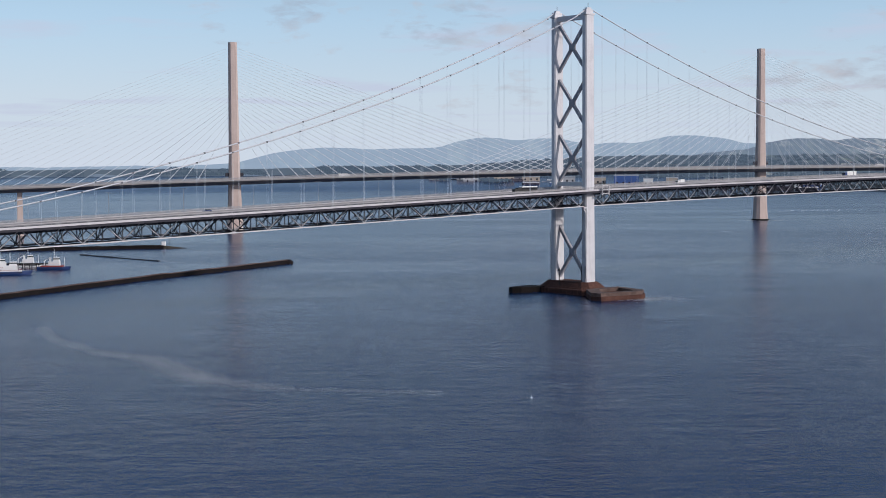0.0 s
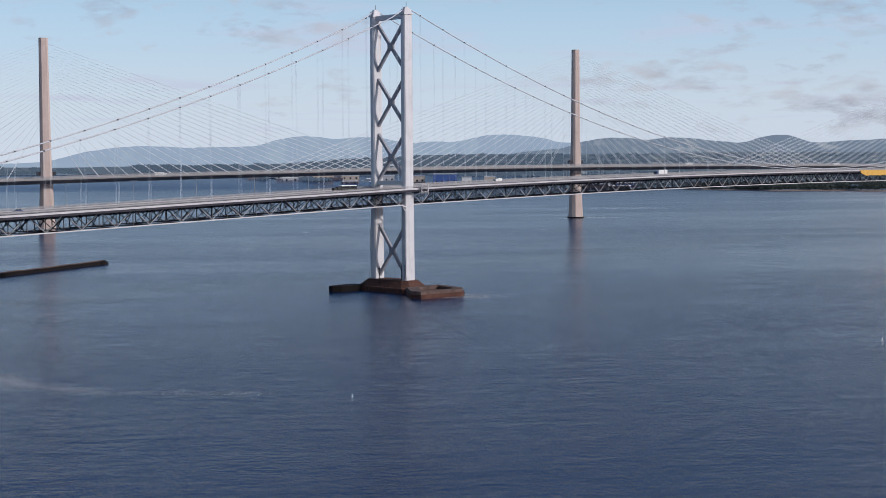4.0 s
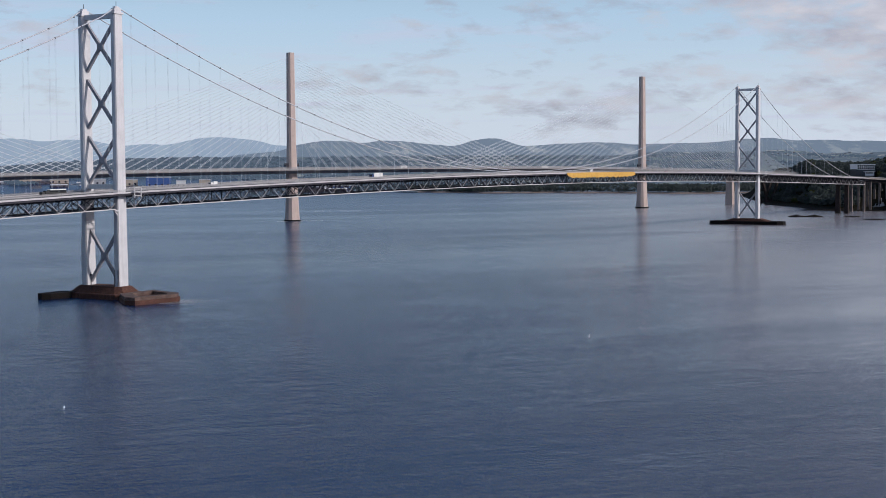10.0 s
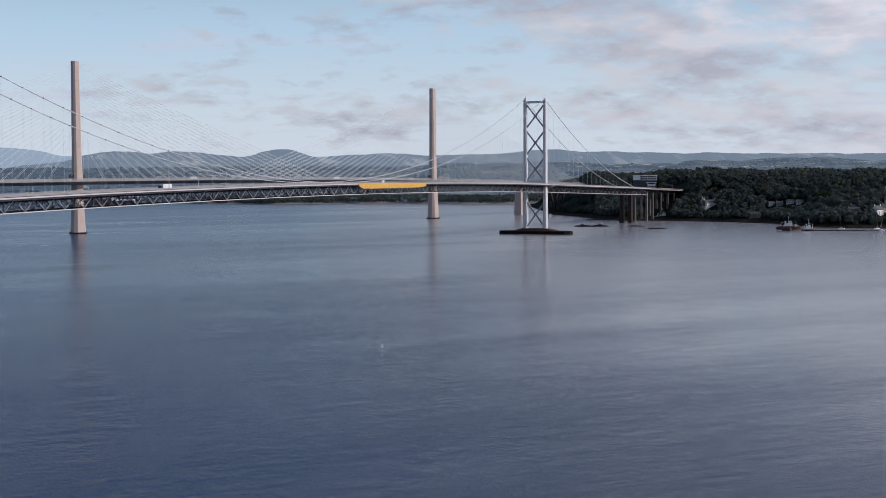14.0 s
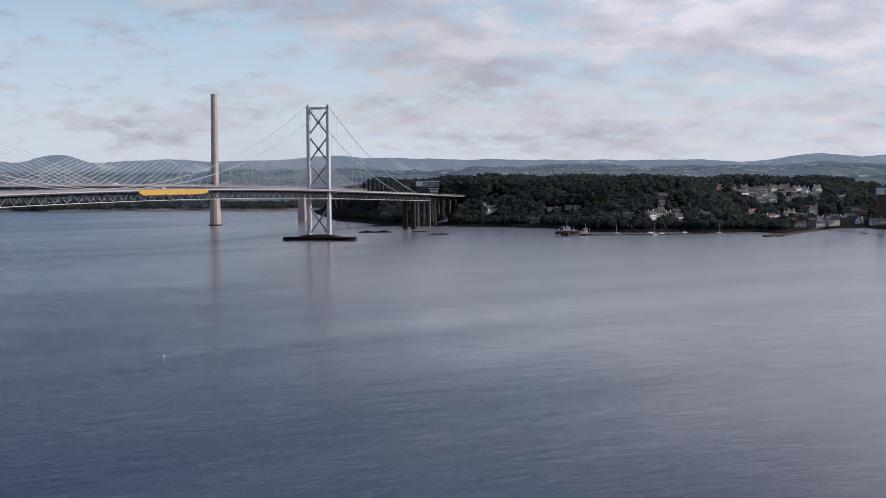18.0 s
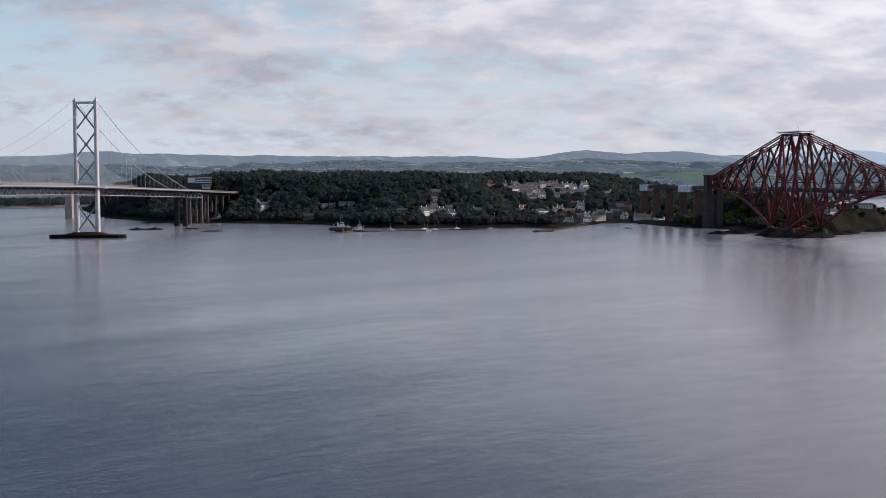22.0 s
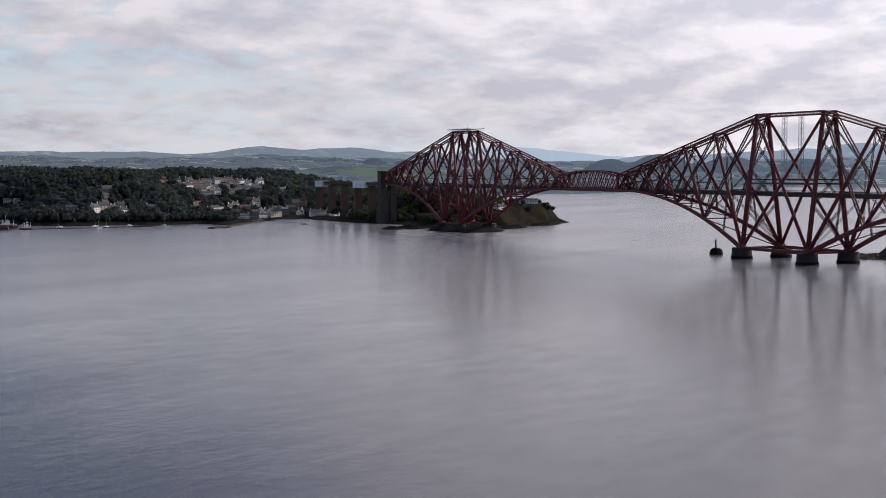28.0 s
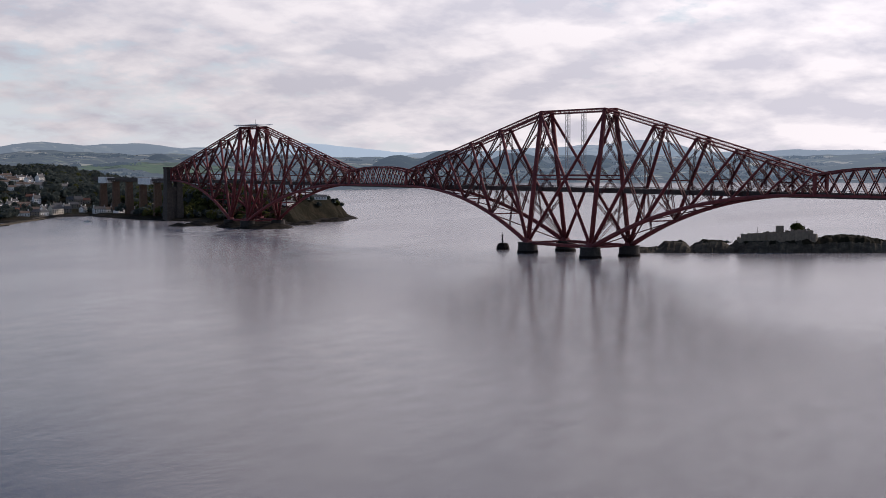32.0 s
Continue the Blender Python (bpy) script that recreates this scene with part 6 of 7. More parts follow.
def make_north_pier():
    root = thing("stone_pier", "old stone harbour pier with a moored fishing boat", "pier", pose(0, 0, 0))
    part("wall", wall_along([(1160, 1318), (1176, 1328), (1205, 1338)], 9, -2, 4.4, 0.8), M["granite"], root)
    crate = part("stacked_gear", Build().box((1186, 1333, 5.6), (5, 3.4, 2.4), 0.5).box((1192, 1335, 5.2), (3.2, 2.6, 1.6), 0.2), M["stone_wall"], root, "weathered stacks of fishing gear")
    part("tarpaulin", Build().box((1186, 1333, 6.95), (5.3, 3.7, 0.25), 0.5), M["shed_dark"], crate)
    make_ship(pose(1166, 1322, 2.6, 0, 0, -38), 27, "dark_hull", "dark-hulled old fishing ship with white wheelhouse and masts", "ship_red")
    make_ship(pose(1188, 1312, 0.4, 0, 0, -30), 15, "ship_red", "small red-hulled fishing boat beside the stone pier", "ship_white")
    pontoon = thing("pontoon", "long low dark floating pontoon of the small harbour", "pontoon", pose(0, 0, 0))
    part("walkway", wall_along([(1182, 1312), (1216, 1290), (1262, 1264), (1318, 1236)], 2.6, -0.4, 0.7, 0.1), M["weed_rock"], pontoon)
    for k in range(9):
        x, y = 1190 + 14 * k, 1307 - 8 * k
        part("mooring_pile", Build().tube([(x, y, -2), (x, y, 3.2)], 0.25, 6), M["black_paint"], pontoon)
    thing("slipway", "long low stone slipway running into the water", "slipway", b=wall_along([(1303, 1130), (1360, 1150), (1420, 1180), (1500, 1215)], 7, -1.0, 1.5, 2.0), mat=M["rock"])
    thing("quay", "dark low stone quay beneath the village", "quay", b=wall_along([(1410, 1238), (1470, 1206), (1565, 1252), (1610, 1226)], 3, -1.5, 2.6, 0.4), mat=M["granite"])
    make_ship(pose(1301, 1747, 2.2, 0, 0, -32), 24, "ship_white", "white motor yacht laid up on the shore", "ship_white")
    make_ship(pose(1418, 1302, 4.5, 0, 0, -28), 15, "ship_white", "white boat laid up on the shore", "ship_white")
    rng = np.random.RandomState(12)
    for i in range(16):
        x, y = 1225 + 190 * rng.rand(), 1335 - 100 * rng.rand()
        if coast_distance(np.array(x), np.array(y)) > -6:
            continue
        b = thing("sailing_boat", "small white sailing boat on a mooring", "boat", pose(x, y, 0, 0, 0, rng.uniform(0, 360)), group="moored small boats")
        part("hull", hull(8, 2.6, 0.9, 8), M["ship_white"], b)
        part("cabin", Build().box((0.3, 0, 1.3), (2.6, 1.6, 0.8)), M["ship_white"], b)
        part("mast", Build().tube([(0.6, 0, 1), (0.6, 0, 10)], 0.07, 5), M["ship_white"], b)
    b = thing("rowing_boat", "small pale open boat afloat off the village", "boat", pose(1447, 1103, 0, 0, 0, 120))
    part("hull", hull(9, 3, 1.0, 8), M["ship_white"], b)
    part("cabin", Build().box((0.6, 0, 1.6), (3.0, 1.8, 1.2)), M["ship_white"], b)


make_north_pier()


def rock_mound(rng, L, W, H, n=26, m=9):
    """A craggy islet along x: uneven height, steep broken sides."""
    v, f = [], []
    ph = rng.rand(6) * 6.28
    for i in range(n + 1):
        t = i / n * 2 - 1
        env = max(0.0, 1 - abs(t) ** 2.6)
        crest = H * (0.45 + 0.35 * math.sin(t * 4 + ph[0]) ** 2 + 0.3 * math.sin(t * 9 + ph[1]) * math.sin(t * 17 + ph[2]))
        for j in range(m + 1):
            u = j / m * 2 - 1
            z = -1.2 + (max(0.3, crest) + 1.2) * env * max(0.0, 1 - abs(u) ** 3.2) + rng.uniform(-0.1, 0.1) * H * (1 - abs(u))
            v.append((t * L / 2 + rng.uniform(-0.25, 0.25) * L / n, u * W / 2 * (0.35 + 0.65 * env) + rng.uniform(-0.3, 0.3) * W / m, z))
    for i in range(n):
        for j in range(m):
            a = i * (m + 1) + j
            f.append((a, a + m + 1, a + m + 2, a + 1))
    return Build().add(v, f)


def make_rocks():
    rng = np.random.RandomState(21)
    for x, y, L, W, H, a in ((1063, 1580, 62, 18, 3.2, -34), (1110, 1548, 30, 10, 2.0, -34), (1082, 1465, 34, 9, 2.0, -36), (1216, 1772, 84, 16, 2.2, -52), (1246, 1728, 90, 16, 2.6, -35), (1268, 1700, 60, 14, 2.4, -58), (1405, 925, 70, 40, 4.6, -20), (1392, 838, 124, 80, 7.6, 56), (1430, 880, 60, 44, 4.0, -70), (1470, 818, 70, 26, 4.0, 10), (1560, 826, 80, 24, 4.2, 4), (1325, 1126, 34, 7, 1.4, 18)):
        thing("rock_outcrop", "dark weed-covered rock rising out of the water", "rock", pose(x, y, 0, 0, 0, a), b=rock_mound(rng, L, W, H), mat=M["weed_rock"], group="rocks along the shore")


make_rocks()


def make_tree(name, label, at, h, r, mat, seed, n=320):
    rng = np.random.RandomState(seed)
    root = thing(name, label, "tree", at)
    part("trunk", Build().tube([(0, 0, -0.6), (0.2, 0.1, h * 0.35), (0.1, -0.1, h * 0.7)], r * 0.11, 7, r * 0.04), M["bark"], root)
    for k in range(4):
        a = k * 1.7 + seed
        part("limb", Build().tube([(0.1, 0, h * 0.35), (math.cos(a) * r * 0.6, math.sin(a) * r * 0.6, h * (0.55 + 0.06 * k))], r * 0.05, 5, r * 0.02), M["bark"], root)
    cs = np.array([(0, 0, h * 0.66)] + [(math.cos(k * 1.3) * r * 0.55, math.sin(k * 1.3) * r * 0.55, h * (0.46 + 0.07 * (k % 3))) for k in range(5)])
    v, f = leaf_cloud(rng, cs, np.full(6, r * 0.62), np.full(6, h * 0.36), n // 6, r * 0.13)
    b = Build()
    b.v, b.f = v, f
    part("crown", b, M[mat], root)


def make_island():
    # x runs along the island as seen from the water, y away from it
    o, e = (1146, 218), (1185, 110)
    m = axis_pose(o, e)
    rng = np.random.RandomState(3)
    isl = thing("island", "low rocky island with rough grass and dark weed at the tideline", "island", m)
    n, k = 190, 18
    xs = np.linspace(-118, 175, n)
    ys = np.linspace(-16, 46, k)
    H = np.interp(xs, [-112, -89, -85, -71, -66, -54, -40, -34, -27, 0, 24, 30, 40, 54, 66, 78, 90, 98, 112, 128, 150, 175], [2.2, 2.6, 7.4, 7.6, 2.4, 8.6, 7.6, 3.6, 8.4, 9.4, 10.0, 10.0, 11.0, 12.5, 11.5, 9.6, 7.0, 5.5, 4.5, 5.5, 4, 2])
    v, f = [], []
    for i, x in enumerate(xs):
        for j, y in enumerate(ys):
            u = (y - 9) / 26
            env = max(0.0, 1 - abs(u) ** 2.2)
            edge = min(1.0, (175 - abs(x - 28.5) * 175 / 146.5) / 9 + 0.05)
            crag = 1.0 * math.sin(x * 0.31 + y * 0.5) * math.sin(x * 0.13 - y * 0.3) + rng.uniform(-0.6, 0.6)
            v.append((x + rng.uniform(-0.8, 0.8), y + rng.uniform(-1, 1), -1.5 + (H[i] + 1.5 + crag) * min(1, env * 1.25) * max(0, edge)))
    for i in range(n - 1):
        for j in range(k - 1):
            a = i * k + j
            f.append((a, a + k, a + k + 1, a + 1))
    zz = np.array(v)[:, 2]
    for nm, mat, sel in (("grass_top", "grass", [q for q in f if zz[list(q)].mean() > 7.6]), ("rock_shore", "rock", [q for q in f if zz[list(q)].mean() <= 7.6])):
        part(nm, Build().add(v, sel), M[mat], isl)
    fort = thing("ruined_fort", "ruined stone fort with broken walls and empty windows", "ruin", m @ pose(0, 6, 0))
    stone = M["ruin_stone"]

    def ruin_wall(x0, x1, y0, y1, base, top, seed, holes=0):
        r = np.random.RandomState(seed)
        L = max(abs(x1 - x0), abs(y1 - y0))
        steps = max(3, int(L / 2.4))
        for s in range(steps):
            w = Build()
            t0, t1 = s / steps, (s + 1) / steps
            h = top - r.uniform(0, 1.5)
            px, py, qx, qy = x0 + (x1 - x0) * t0, y0 + (y1 - y0) * t0, x0 + (x1 - x0) * t1, y0 + (y1 - y0) * t1
            if holes and s % 3 == 1:
                w.beam((px, py, (base + base + 2.4) / 2), (qx, qy, base + 1.2), 1.0, 2.4)
                w.beam((px, py, (base + 4 + h) / 2), (qx, qy, (base + 4 + h) / 2), 1.0, max(0.6, h - base - 4))
            else:
                w.beam((px, py, (base + h) / 2), (qx, qy, (base + h) / 2), 1.0, h - base)
            part("ruin_wall", w, stone, fort)

    ruin_wall(-28, -8, -8, -8, 2, 15.0, 1, 1)
    ruin_wall(-8, 10, -10, -10, 2, 15.5, 2, 1)
    ruin_wall(10, 27, -10, -10, 2, 18.0, 12, 1)
    ruin_wall(27, 27.1, -10, 12, 2, 17.5, 3)
    ruin_wall(-8, 27, 12, 12, 2, 16.0, 4)
    ruin_wall(-8, -8.1, -10, 12, 2, 14.0, 5)
    ruin_wall(-28, -28.1, -8, 10, 2, 11.5, 6)
    part("round_bastion", Build().loft([[(27 + 4 * math.cos(a), -8 + 5 * math.sin(a), z) for a in [q * math.pi / 7 for q in range(14)]] for z in (1, 14.2)]), stone, fort)
    part("tower_block", Build().box((3.2, 0, 14.8), (5.4, 5.4, 9.8)).box((3.2, 0, 19.9), (5.4, 5.4, 0.5)), stone, fort)
    part("pole", Build().tube([(-14, 0, 10), (-14, 0, 19)], 0.2, 5), M["black_paint"], fort)
    hut = thing("island_building", "low grey building with a flat roof at the island's end", "building", m @ pose(103, 8, 4.5))
    part("wall", Build().box((0, 0, 2), (20, 7, 4.6)), stone, hut)
    part("roof", Build().box((0, 0, 4.5), (22, 8.5, 0.6)), M["slate"], hut)
    for i in range(5):
        part("window", Build().box((-7.5 + 3.7 * i, -3.53, 2.4), (1.6, 0.1, 1.4)), M["glass"], hut)
    make_tree("tree", "lone leafy tree among the fort ruins", m @ pose(17.5, 9, 12.0), 11.0, 5.2, "leaf_light", 5, 900)
    for i, (x, y, z, h, r) in enumerate(((34, 4, 7.5, 6, 4), (40, 7, 6.5, 4.5, 3.5), (-38, 6, 6.5, 3.5, 3), (28, -2, 9, 5, 3.4))):
        make_tree("bush", "rounded green bush on the island", m @ pose(x, y, z - h * 0.3), h, r, "leaf", 11 + i, 200)
    bc = thing("light_beacon", "small navigation light on a dark masonry stump", "beacon", pose(1103, 430, 0))
    part("stump", Build().loft([[(r * math.cos(a), r * math.sin(a), z) for a in [q * math.pi / 5 for q in range(10)]] for z, r in ((-1.5, 5.6), (2.2, 5.2), (4.6, 4.2), (5.4, 3.0))]), M["dark_concrete"], bc)
    part("lantern_tower", Build().tube([(-1, 0, 5), (-1, 0, 10.5)], 0.9, 8, 0.6), M["black_paint"], bc)
    part("lantern", Build().box((-1, 0, 11.3), (1.3, 1.3, 1.6)).tube([(-1, 0, 12), (-1, 0, 14)], 0.12, 5), M["black_paint"], bc)


make_island()

# buoys
for x, y, s in ((259, 538, 0.42), (41, 442, 0.26)):
    b = thing("buoy", "small white and grey mooring buoy afloat", "buoy", pose(x, y, 0), group="buoys on the water")
    part("float", Build().loft([[(s * r * math.cos(a), s * r * math.sin(a), s * z) for a in [q * math.pi / 5 for q in range(10)]] for z, r in ((-0.6, 0.5), (0.1, 0.95), (0.7, 0.9), (1.2, 0.4))]), M["ship_white"], b)
    part("topmark", Build().tube([(0, 0, s), (0, 0, 2.6 * s)], 0.12 * s, 6).box((0, 0, 2.7 * s), (0.5 * s, 0.5 * s, 0.5 * s)), M["ship_white"], b)


def make_pier_foam():
    """Broken water where the tide runs past the piers."""
    rng = np.random.RandomState(8)
    for x, y, dx, dy, n, lab in ((131, 762, 16, 14, 1500, "pale broken water drifting off the tower pier"), (464, 1776, 34, 12, 2200, "pale broken water trailing from the concrete tower"), (438, 1768, 14, 6, 800, "thin line of foam round the concrete tower"), (600, 2110, 90, 60, 2200, "loose foam flecks on the tide"), (1278, 582, 14, 5, 500, "short bright wake of a passing boat")):
        b = Build()
        for _ in range(n):
            px, py, s_, a = x + rng.normal() * dx * 0.5, y + rng.normal() * dy * 0.5, rng.uniform(0.12, 0.5), rng.rand() * 6.28
            b.add([(px + s_ * r * math.cos(a + q), py + s_ * 0.6 * r * math.sin(a + q), 0.03) for q, r in ((0, 1), (1.4, 0.8), (2.9, 1.1), (4.5, 0.7))], [(0, 1, 2, 3)])
        thing("tide_foam", lab, "foam", kind="stuff", b=b, mat=M["foam"])


make_pier_foam()


def make_wake():
    """Foam flecks left on the water along an old wake."""
    rng = np.random.RandomState(31)
    line = [Vector((x, y, 0)) for x, y in ((-158, 653), (-142, 606), (-114, 562), (-92, 542), (-74, 505), (-61, 485), (-34, 464), (13, 454))]
    dense = [0.5, 0.8, 0.9, 1.6, 1.6, 0.8, 0.45]
    b = Build()
    for k in range(25000):
        i = rng.choice(7, p=np.array(dense) / sum(dense))
        p = line[i].lerp(line[i + 1], rng.rand())
        sp = 1.0 + 1.5 * dense[i]
        x, y = p.x + rng.normal() * sp, p.y + rng.normal() * sp * 1.8
        s = rng.uniform(0.04, 0.15)
        a = rng.rand() * 6.28
        b.add([(x + s * r * math.cos(a + q), y + s * r * math.sin(a + q), 0.03) for q, r in ((0, 1), (1.4, 0.8), (2.9, 1.1), (4.5, 0.7))], [(0, 1, 2, 3)])
    thing("wake_foam", "thin trail of foam flecks left on the water", "foam", kind="stuff", b=b, mat=M["foam"])


make_wake()

# ---- far shore buildings ----


def polar(az, r, dz=0.0):
    """A place on the far shore at a bearing and a distance."""
    a = math.radians(az)
    return r * math.sin(a), r * math.cos(a), dz


def make_dockyard():
    for az, r, w, h, wall, lab in ((1.7, 4230, 60, 9, "shed_grey", "long low grey dockside shed"), (2.75, 4190, 52, 17, "shed_grey", "large grey dockyard shed with a pale roof"), (4.25, 4150, 58, 20, "shed_tan", "tall tan clad dockyard hall"), (3.4, 4200, 40, 12, "shed_grey", "plain grey dockyard shed"), (5.3, 4140, 50, 9, "shed_tan", "low tan store building by the quay"), (6.6, 4080, 60, 12, "shed_grey", "plain grey dockyard shed"), (7.9, 4040, 44, 14, "shed_tan", "tall tan clad dockyard hall"), (9.0, 4010, 66, 22, "shed_blue", "big blue clad dockyard hall"),
                                 (9.85, 4000, 26, 14, "ship_white", "small white clad store"), (10.75, 3980, 30, 18, "shed_tan", "tall tan clad dockyard hall"), (11.9, 3960, 60, 10, "shed_grey", "long low grey dockside shed"), (13.2, 3940, 50, 9, "shed_grey", "low grey store building"), (15.2, 3900, 44, 8, "ship_white", "long white shed by the water")):
        x, y, _ = polar(az, r)
        z = float(water_level(np.array(r))) + 2.0
        root = thing("dock_shed", lab, "shed", pose(x, y, z, 0, 0, -az), group="dockyard sheds on the far shore")
        part("wall", Build().box((0, 0, h / 2 - 1), (w, 26, h + 2)), M[wall], root)
        part("roof", Build().loft([[(i * (w / 2 + 0.6), j * 13.6 * k, zz) for i, j in ((-1, -1), (1, -1), (1, 1), (-1, 1))] for zz, k in ((h, 1.0), (h + 2.6, 0.06))]), M["shed_grey"], root)
        for k in range(max(2, int(w / 14))):
            part("door", Build().box((-w / 2 + (k + 0.5) * w / max(2, int(w / 14)), -13.1, 2.6), (5, 0.3, 5.2)), M["under_steel"], root)
    rng = np.random.RandomState(17)
    # the rest of the dockyard: stores, halls and covered berths behind the quay
    for k in range(58):
        az = 1.6 + 15.0 * rng.rand()
        sh = float(np.interp(az, LOW_AZ, LOW_SHORE))
        r = sh + 20 + 230 * rng.rand() ** 1.3
        w, h = rng.uniform(22, 70), rng.uniform(5, 11)
        wall, colour = (("shed_dark", "dark"), ("shed_dark", "dark"), ("shed_grey", "grey"), ("shed_dark", "dark"), ("shed_tan", "tan"), ("shed_blue", "blue"))[rng.randint(6)]
        x, y, _ = polar(az, r)
        z = float(low_z(az, r))
        root = thing("dock_shed", colour + " clad low dockyard shed with a pitched roof", "shed", pose(x, y, z, 0, 0, -az + rng.uniform(-12, 12)), group="dockyard sheds on the far shore")
        part("wall", Build().box((0, 0, h / 2 - 2), (w, 22, h + 4)), M[wall], root)
        part("roof", Build().loft([[(i * (w / 2 + 0.5), j * 11.5 * q, zz) for i, j in ((-1, -1), (1, -1), (1, 1), (-1, 1))] for zz, q in ((h, 1.0), (h + 2.4, 0.06))]), M[("shed_grey", "shed_dark", "ship_white")[rng.randint(3)]], root)
        for j in range(2):
            part("door", Build().box((w * (j - 0.5) * 0.5, -11.1, 2.2), (4.5, 0.3, 4.4)), M["under_steel"], root)
    # towns and farms, too far to count
    for mat, n, lab in (("far_pale", 760, "scattered white houses of far towns"), ("far_grey", 800, "grey houses of far towns"), ("far_brown", 300, "brown roofs of far towns")):
        b = Build()
        for k in range(n):
            c = (28, 33, 38.5, 41, 43, 46.5, 57, 75, 19)[rng.randint(9)]
            az = c + rng.normal() * 2.2
            sh = float(np.interp(az, LOW_AZ, LOW_SHORE))
            t = 0.25 + 0.75 * rng.rand()
            r = sh + (4690 - sh) * t
            z = float(low_z(az, r)) + 1.0
            x, y, _ = polar(az, r)
            b.box((x, y, z + 0.3), (rng.uniform(2.5, 9), 6, rng.uniform(1.4, 3.2)), -radians(az))
        thing("far_town", lab, "buildings", kind="stuff", b=b, mat=M[mat])
    # dark woods and hedgerows on the far shore
    pts, hs = [], []
    for k in range(3600):
        az = rng.uniform(-22, 92) if k < 2500 else rng.uniform(-3, 17)
        if math.sin(az * 1.9) + math.sin(az * 0.73 + 1) < -0.2 and k < 2500:
            continue
        sh = float(np.interp(az, LOW_AZ, LOW_SHORE))
        t = rng.choice([0.04, 0.12, 0.3, 0.55, 0.8]) + rng.normal() * 0.02 if k < 2500 else rng.uniform(0.45, 0.98)
        t = min(max(t, 0.01), 0.98)
        r = sh + (4690 - sh) * t
        z = float(low_z(az, r))
        x, y, _ = polar(az, r)
        pts.append((x, y, z + 5))
        hs.append(rng.uniform(4, 8))
    # the wooded bank behind the mud shore
    bank, bh = [], []
    for k in range(1300):
        az = rng.uniform(18.5, 37)
        sh = float(np.interp(az, LOW_AZ, LOW_SHORE))
        r = sh + (4690 - sh) * rng.uniform(0.012, 0.07)
        bank.append((*polar(az, r)[:2], float(low_z(az, r)) + 4))
        bh.append(rng.uniform(6, 11))
    bh = np.array(bh)
    v, f = leaf_cloud(rng, np.array(bank), bh * 2.2, bh, 30, 2.4)
    stuff_mesh("bank_woods", "dark wooded bank behind the mud shore", "trees", M["leaf"], v, f)
    hs = np.array(hs)
    v, f = leaf_cloud(rng, np.array(pts), hs * 2.6, hs, 26, 2.6)
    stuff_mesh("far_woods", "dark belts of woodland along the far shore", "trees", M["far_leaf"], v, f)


make_dockyard()


def make_mud_shore():
    az = np.linspace(19, 37, 120)
    sh = np.interp(az, LOW_AZ, LOW_SHORE)
    r = sh[None] + np.array([-26.0, -4.0, 10.0])[:, None] + 8 * wob(az, 4, 5, 1.7)[None]
    z = np.outer([-0.3, 1.6, 3.0], np.ones_like(az))
    b = Build()
    b.v, b.f = polar_sheet(az[None] + 0 * r, r, z)
    thing("shore", "brown mud and shingle foreshore at low tide", "shore", kind="structure", b=b, mat=M["mud"], smooth=True)


make_mud_shore()

# ---- traffic on the bridges ----


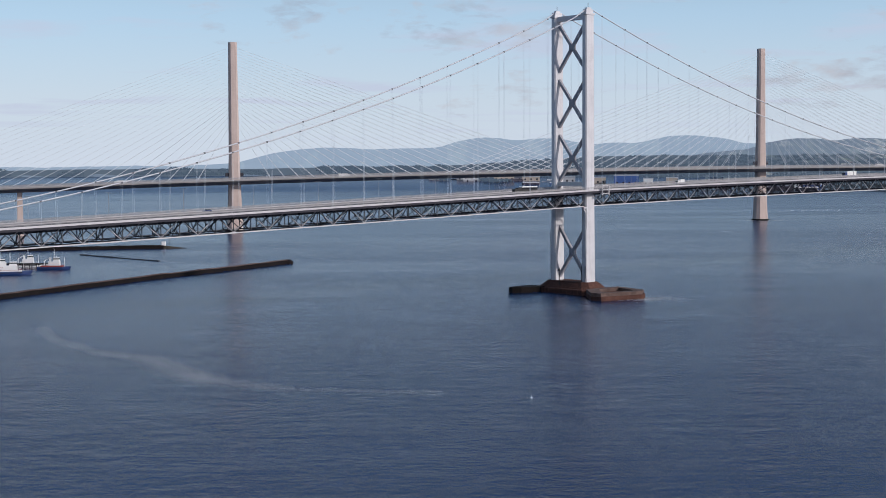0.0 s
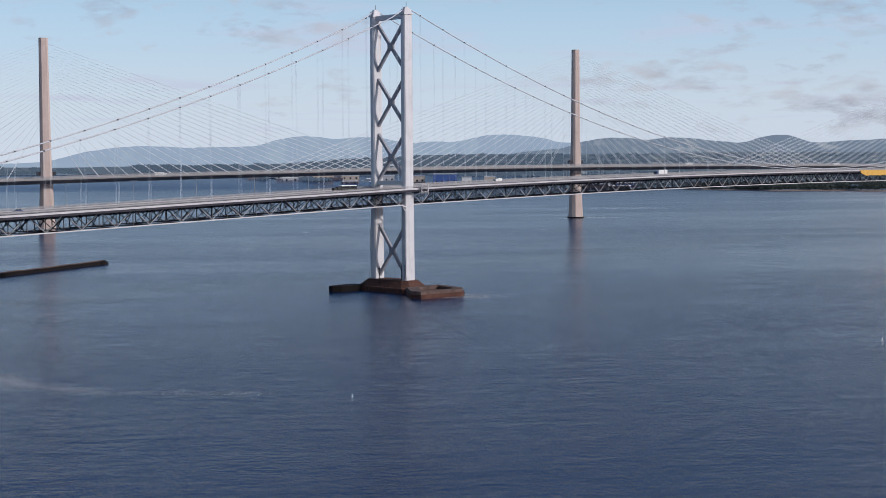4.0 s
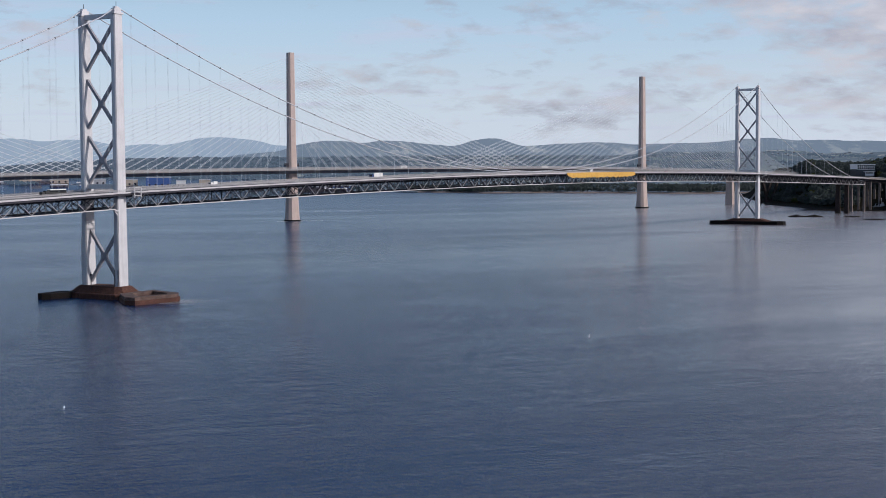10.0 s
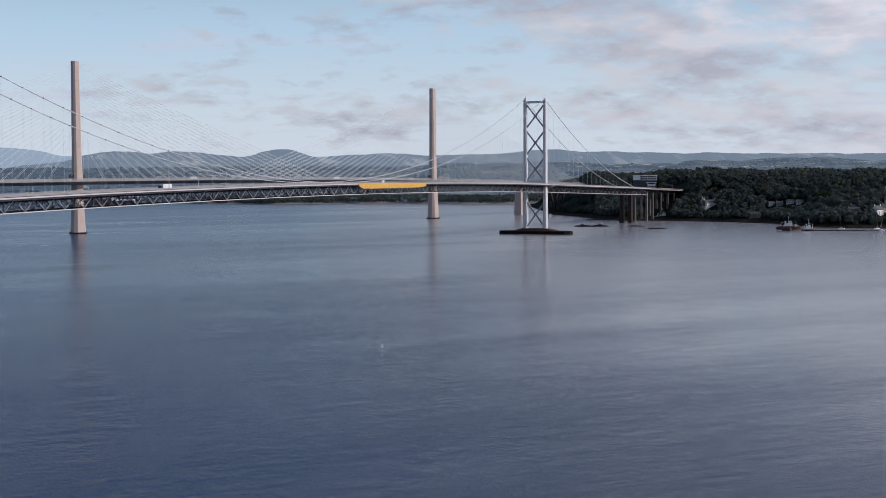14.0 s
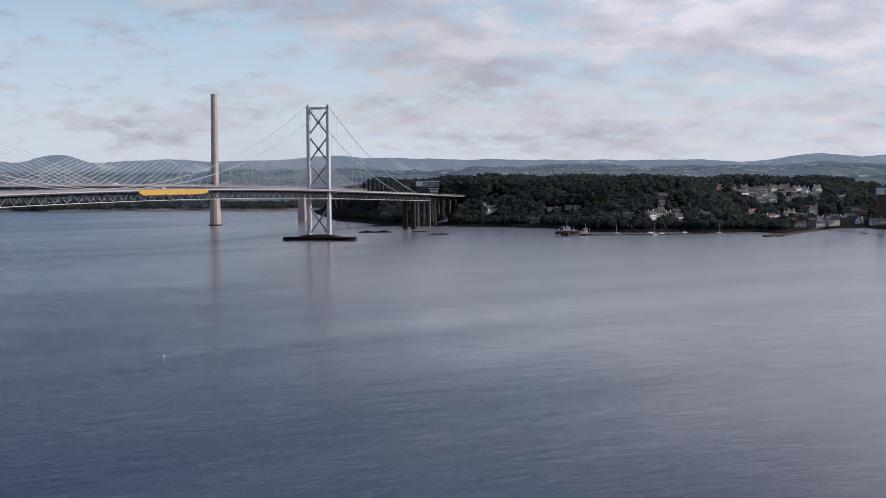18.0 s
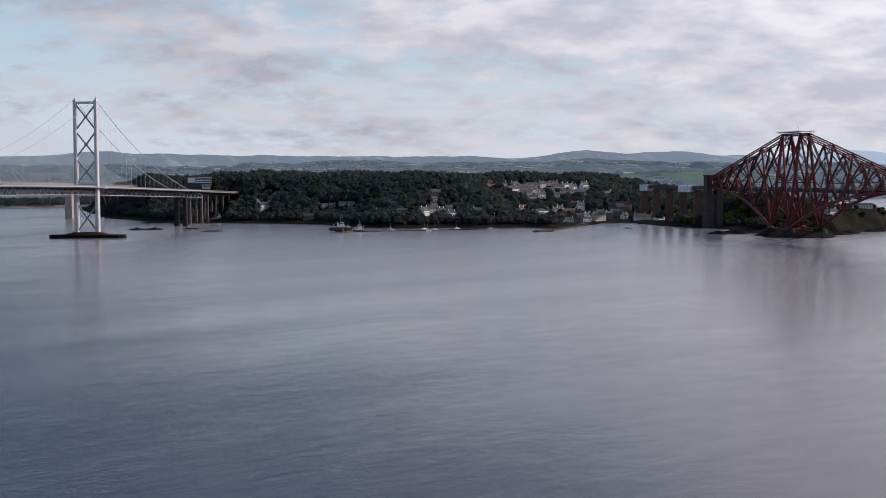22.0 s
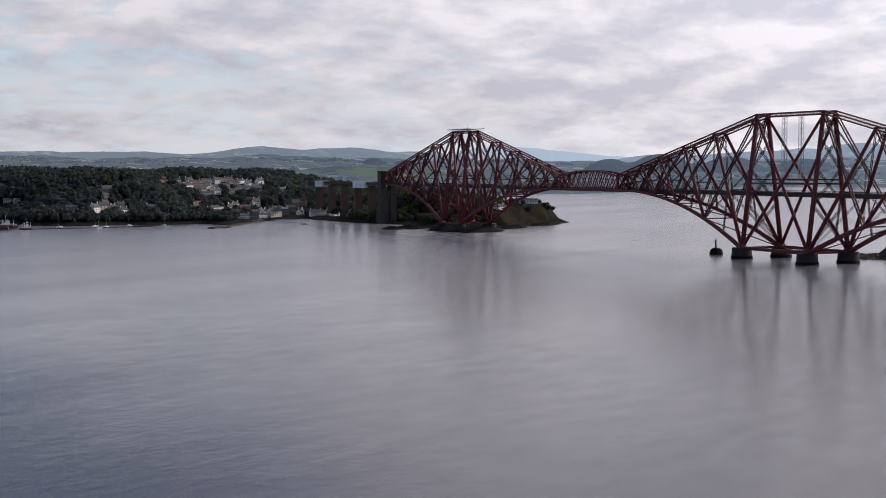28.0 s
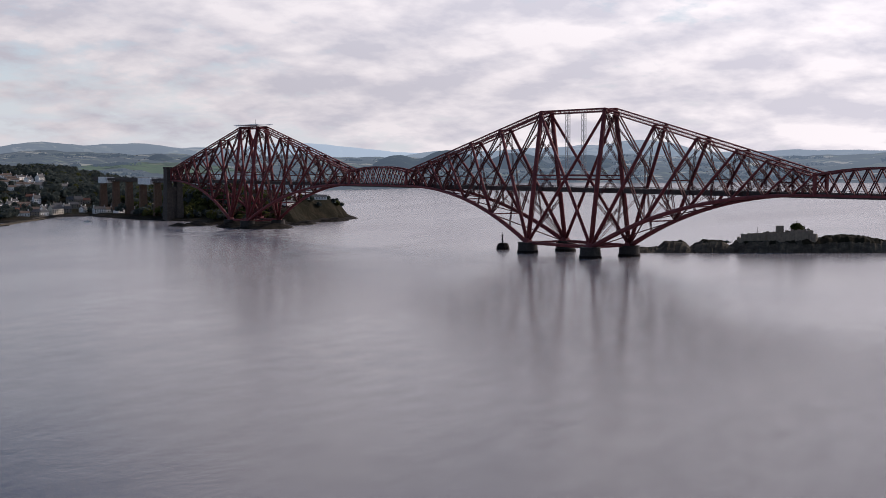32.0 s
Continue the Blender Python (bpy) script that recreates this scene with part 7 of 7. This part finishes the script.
def make_vehicle(at, kind, paint, label):
    root = thing({"car": "car", "van": "van", "lorry": "lorry", "bus": "bus"}[kind], label, "vehicle", at, group="traffic on the bridges")
    L, W, H = {"car": (4.3, 1.8, 1.45), "van": (6.0, 2.1, 2.6), "lorry": (13.0, 2.5, 3.7), "bus": (11.5, 2.5, 3.1)}[kind]
    if kind == "car":
        part("body", Build().loft([[(x, -W / 2 * k, 0.35), (x, W / 2 * k, 0.35), (x, W / 2 * k, z), (x, -W / 2 * k, z)] for x, z, k in ((-L / 2, 0.8, 0.9), (-L * 0.4, 0.95, 1), (L * 0.3, 0.9, 1), (L / 2, 0.7, 0.88))]), M[paint], root)
        part("cabin", Build().loft([[(x, -W * 0.42 * k, 0.9), (x, W * 0.42 * k, 0.9), (x * 0.75, W * 0.34 * k, H), (x * 0.75, -W * 0.34 * k, H)] for x, k in ((-L * 0.36, 1), (L * 0.2, 1))]), M["glass"], root)
    elif kind == "bus":
        part("body", Build().loft([[(x, -W / 2 * k, 0.4), (x, W / 2 * k, 0.4), (x, W / 2 * k, 1.5), (x, -W / 2 * k, 1.5)] for x, k in ((-L / 2, 0.96), (-L / 2 + 0.4, 1), (L / 2 - 0.4, 1), (L / 2, 0.94))]), M["black_paint"], root)
        part("window_band", Build().box((0, 0, 2.0), (L - 0.3, W - 0.05, 1.0)), M["glass"], root)
        part("roof", Build().loft([[(i * L / 2 * k, j * W / 2 * k, z) for i, j in ((-1, -1), (1, -1), (1, 1), (-1, 1))] for z, k in ((2.5, 0.99), (2.9, 0.98), (H, 0.92))]), M["ship_white"], root)
        part("rear_panel", Build().box((-L / 2 - 0.02, 0, 1.8), (0.1, W * 0.95, 2.0)), M["black_paint"], root)
    else:
        part("cab", Build().box((L / 2 - 1.1, 0, H * 0.42), (2.2, W, H * 0.66)), M[paint], root)
        part("load_body", Build().box((-1.2, 0, H * 0.56), (L - 2.6, W, H * 0.84)), M["ship_white" if kind == "lorry" else paint], root)
        part("windscreen", Build().box((L / 2 - 0.02, 0, H * 0.52), (0.1, W * 0.86, H * 0.24)), M["glass"], root)
    for x in (-L * 0.3, L * 0.32):
        for y in (-1, 1):
            part("wheel", Build().tube([(x, y * W * 0.42, 0.42), (x, y * W * 0.5, 0.42)], 0.42 if kind == "lorry" else 0.33, 10), M["black_paint"], root)


def make_traffic():
    m = axis_pose(ROAD_S, ROAD_N)
    for x, y, kind, paint, lab in ((-30, 4, "bus", "ship_white", "white coach with a dark window band on the bridge"), (-38, 4, "van", "black_paint", "dark van on the road bridge"), (96, 5, "van", "ship_white", "white van on the road bridge"), (268, 4, "lorry", "ship_blue", "blue and white lorry on the road bridge"), (330, -5, "car", "ship_white", "white car on the road bridge"), (610, 4, "van", "ship_white", "white van on the road bridge"), (760, -5, "car", "ship_red", "red car on the road bridge"), (-230, 5, "car", "ship_blue", "blue car on the road bridge")):
        make_vehicle(m @ pose(x, y, chord_z(x) + 9.2, 0, 0, 180 if y > 0 else 0), kind, paint, lab)
    for s, y, kind, paint in ((120, -7, "lorry", "ship_white"), (420, 7, "van", "ship_white"), (820, -10, "lorry", "ship_blue"), (900, 9, "car", "ship_white"), (1080, -7, "lorry", "ship_white"), (1240, -10, "van", "ship_white"), (-120, 8, "lorry", "ship_white")):
        x0, y0, h = stay_line(s)
        make_vehicle(pose(x0 - math.sin(h) * y, y0 + math.cos(h) * y, stay_deck_z(s) + 0.32, 0, 0, math.degrees(h) + (180 if y > 0 else 0)), kind, paint, {"lorry": "box lorry crossing the cable-stayed bridge", "van": "white van crossing the cable-stayed bridge", "car": "white car crossing the cable-stayed bridge"}[kind])


make_traffic()
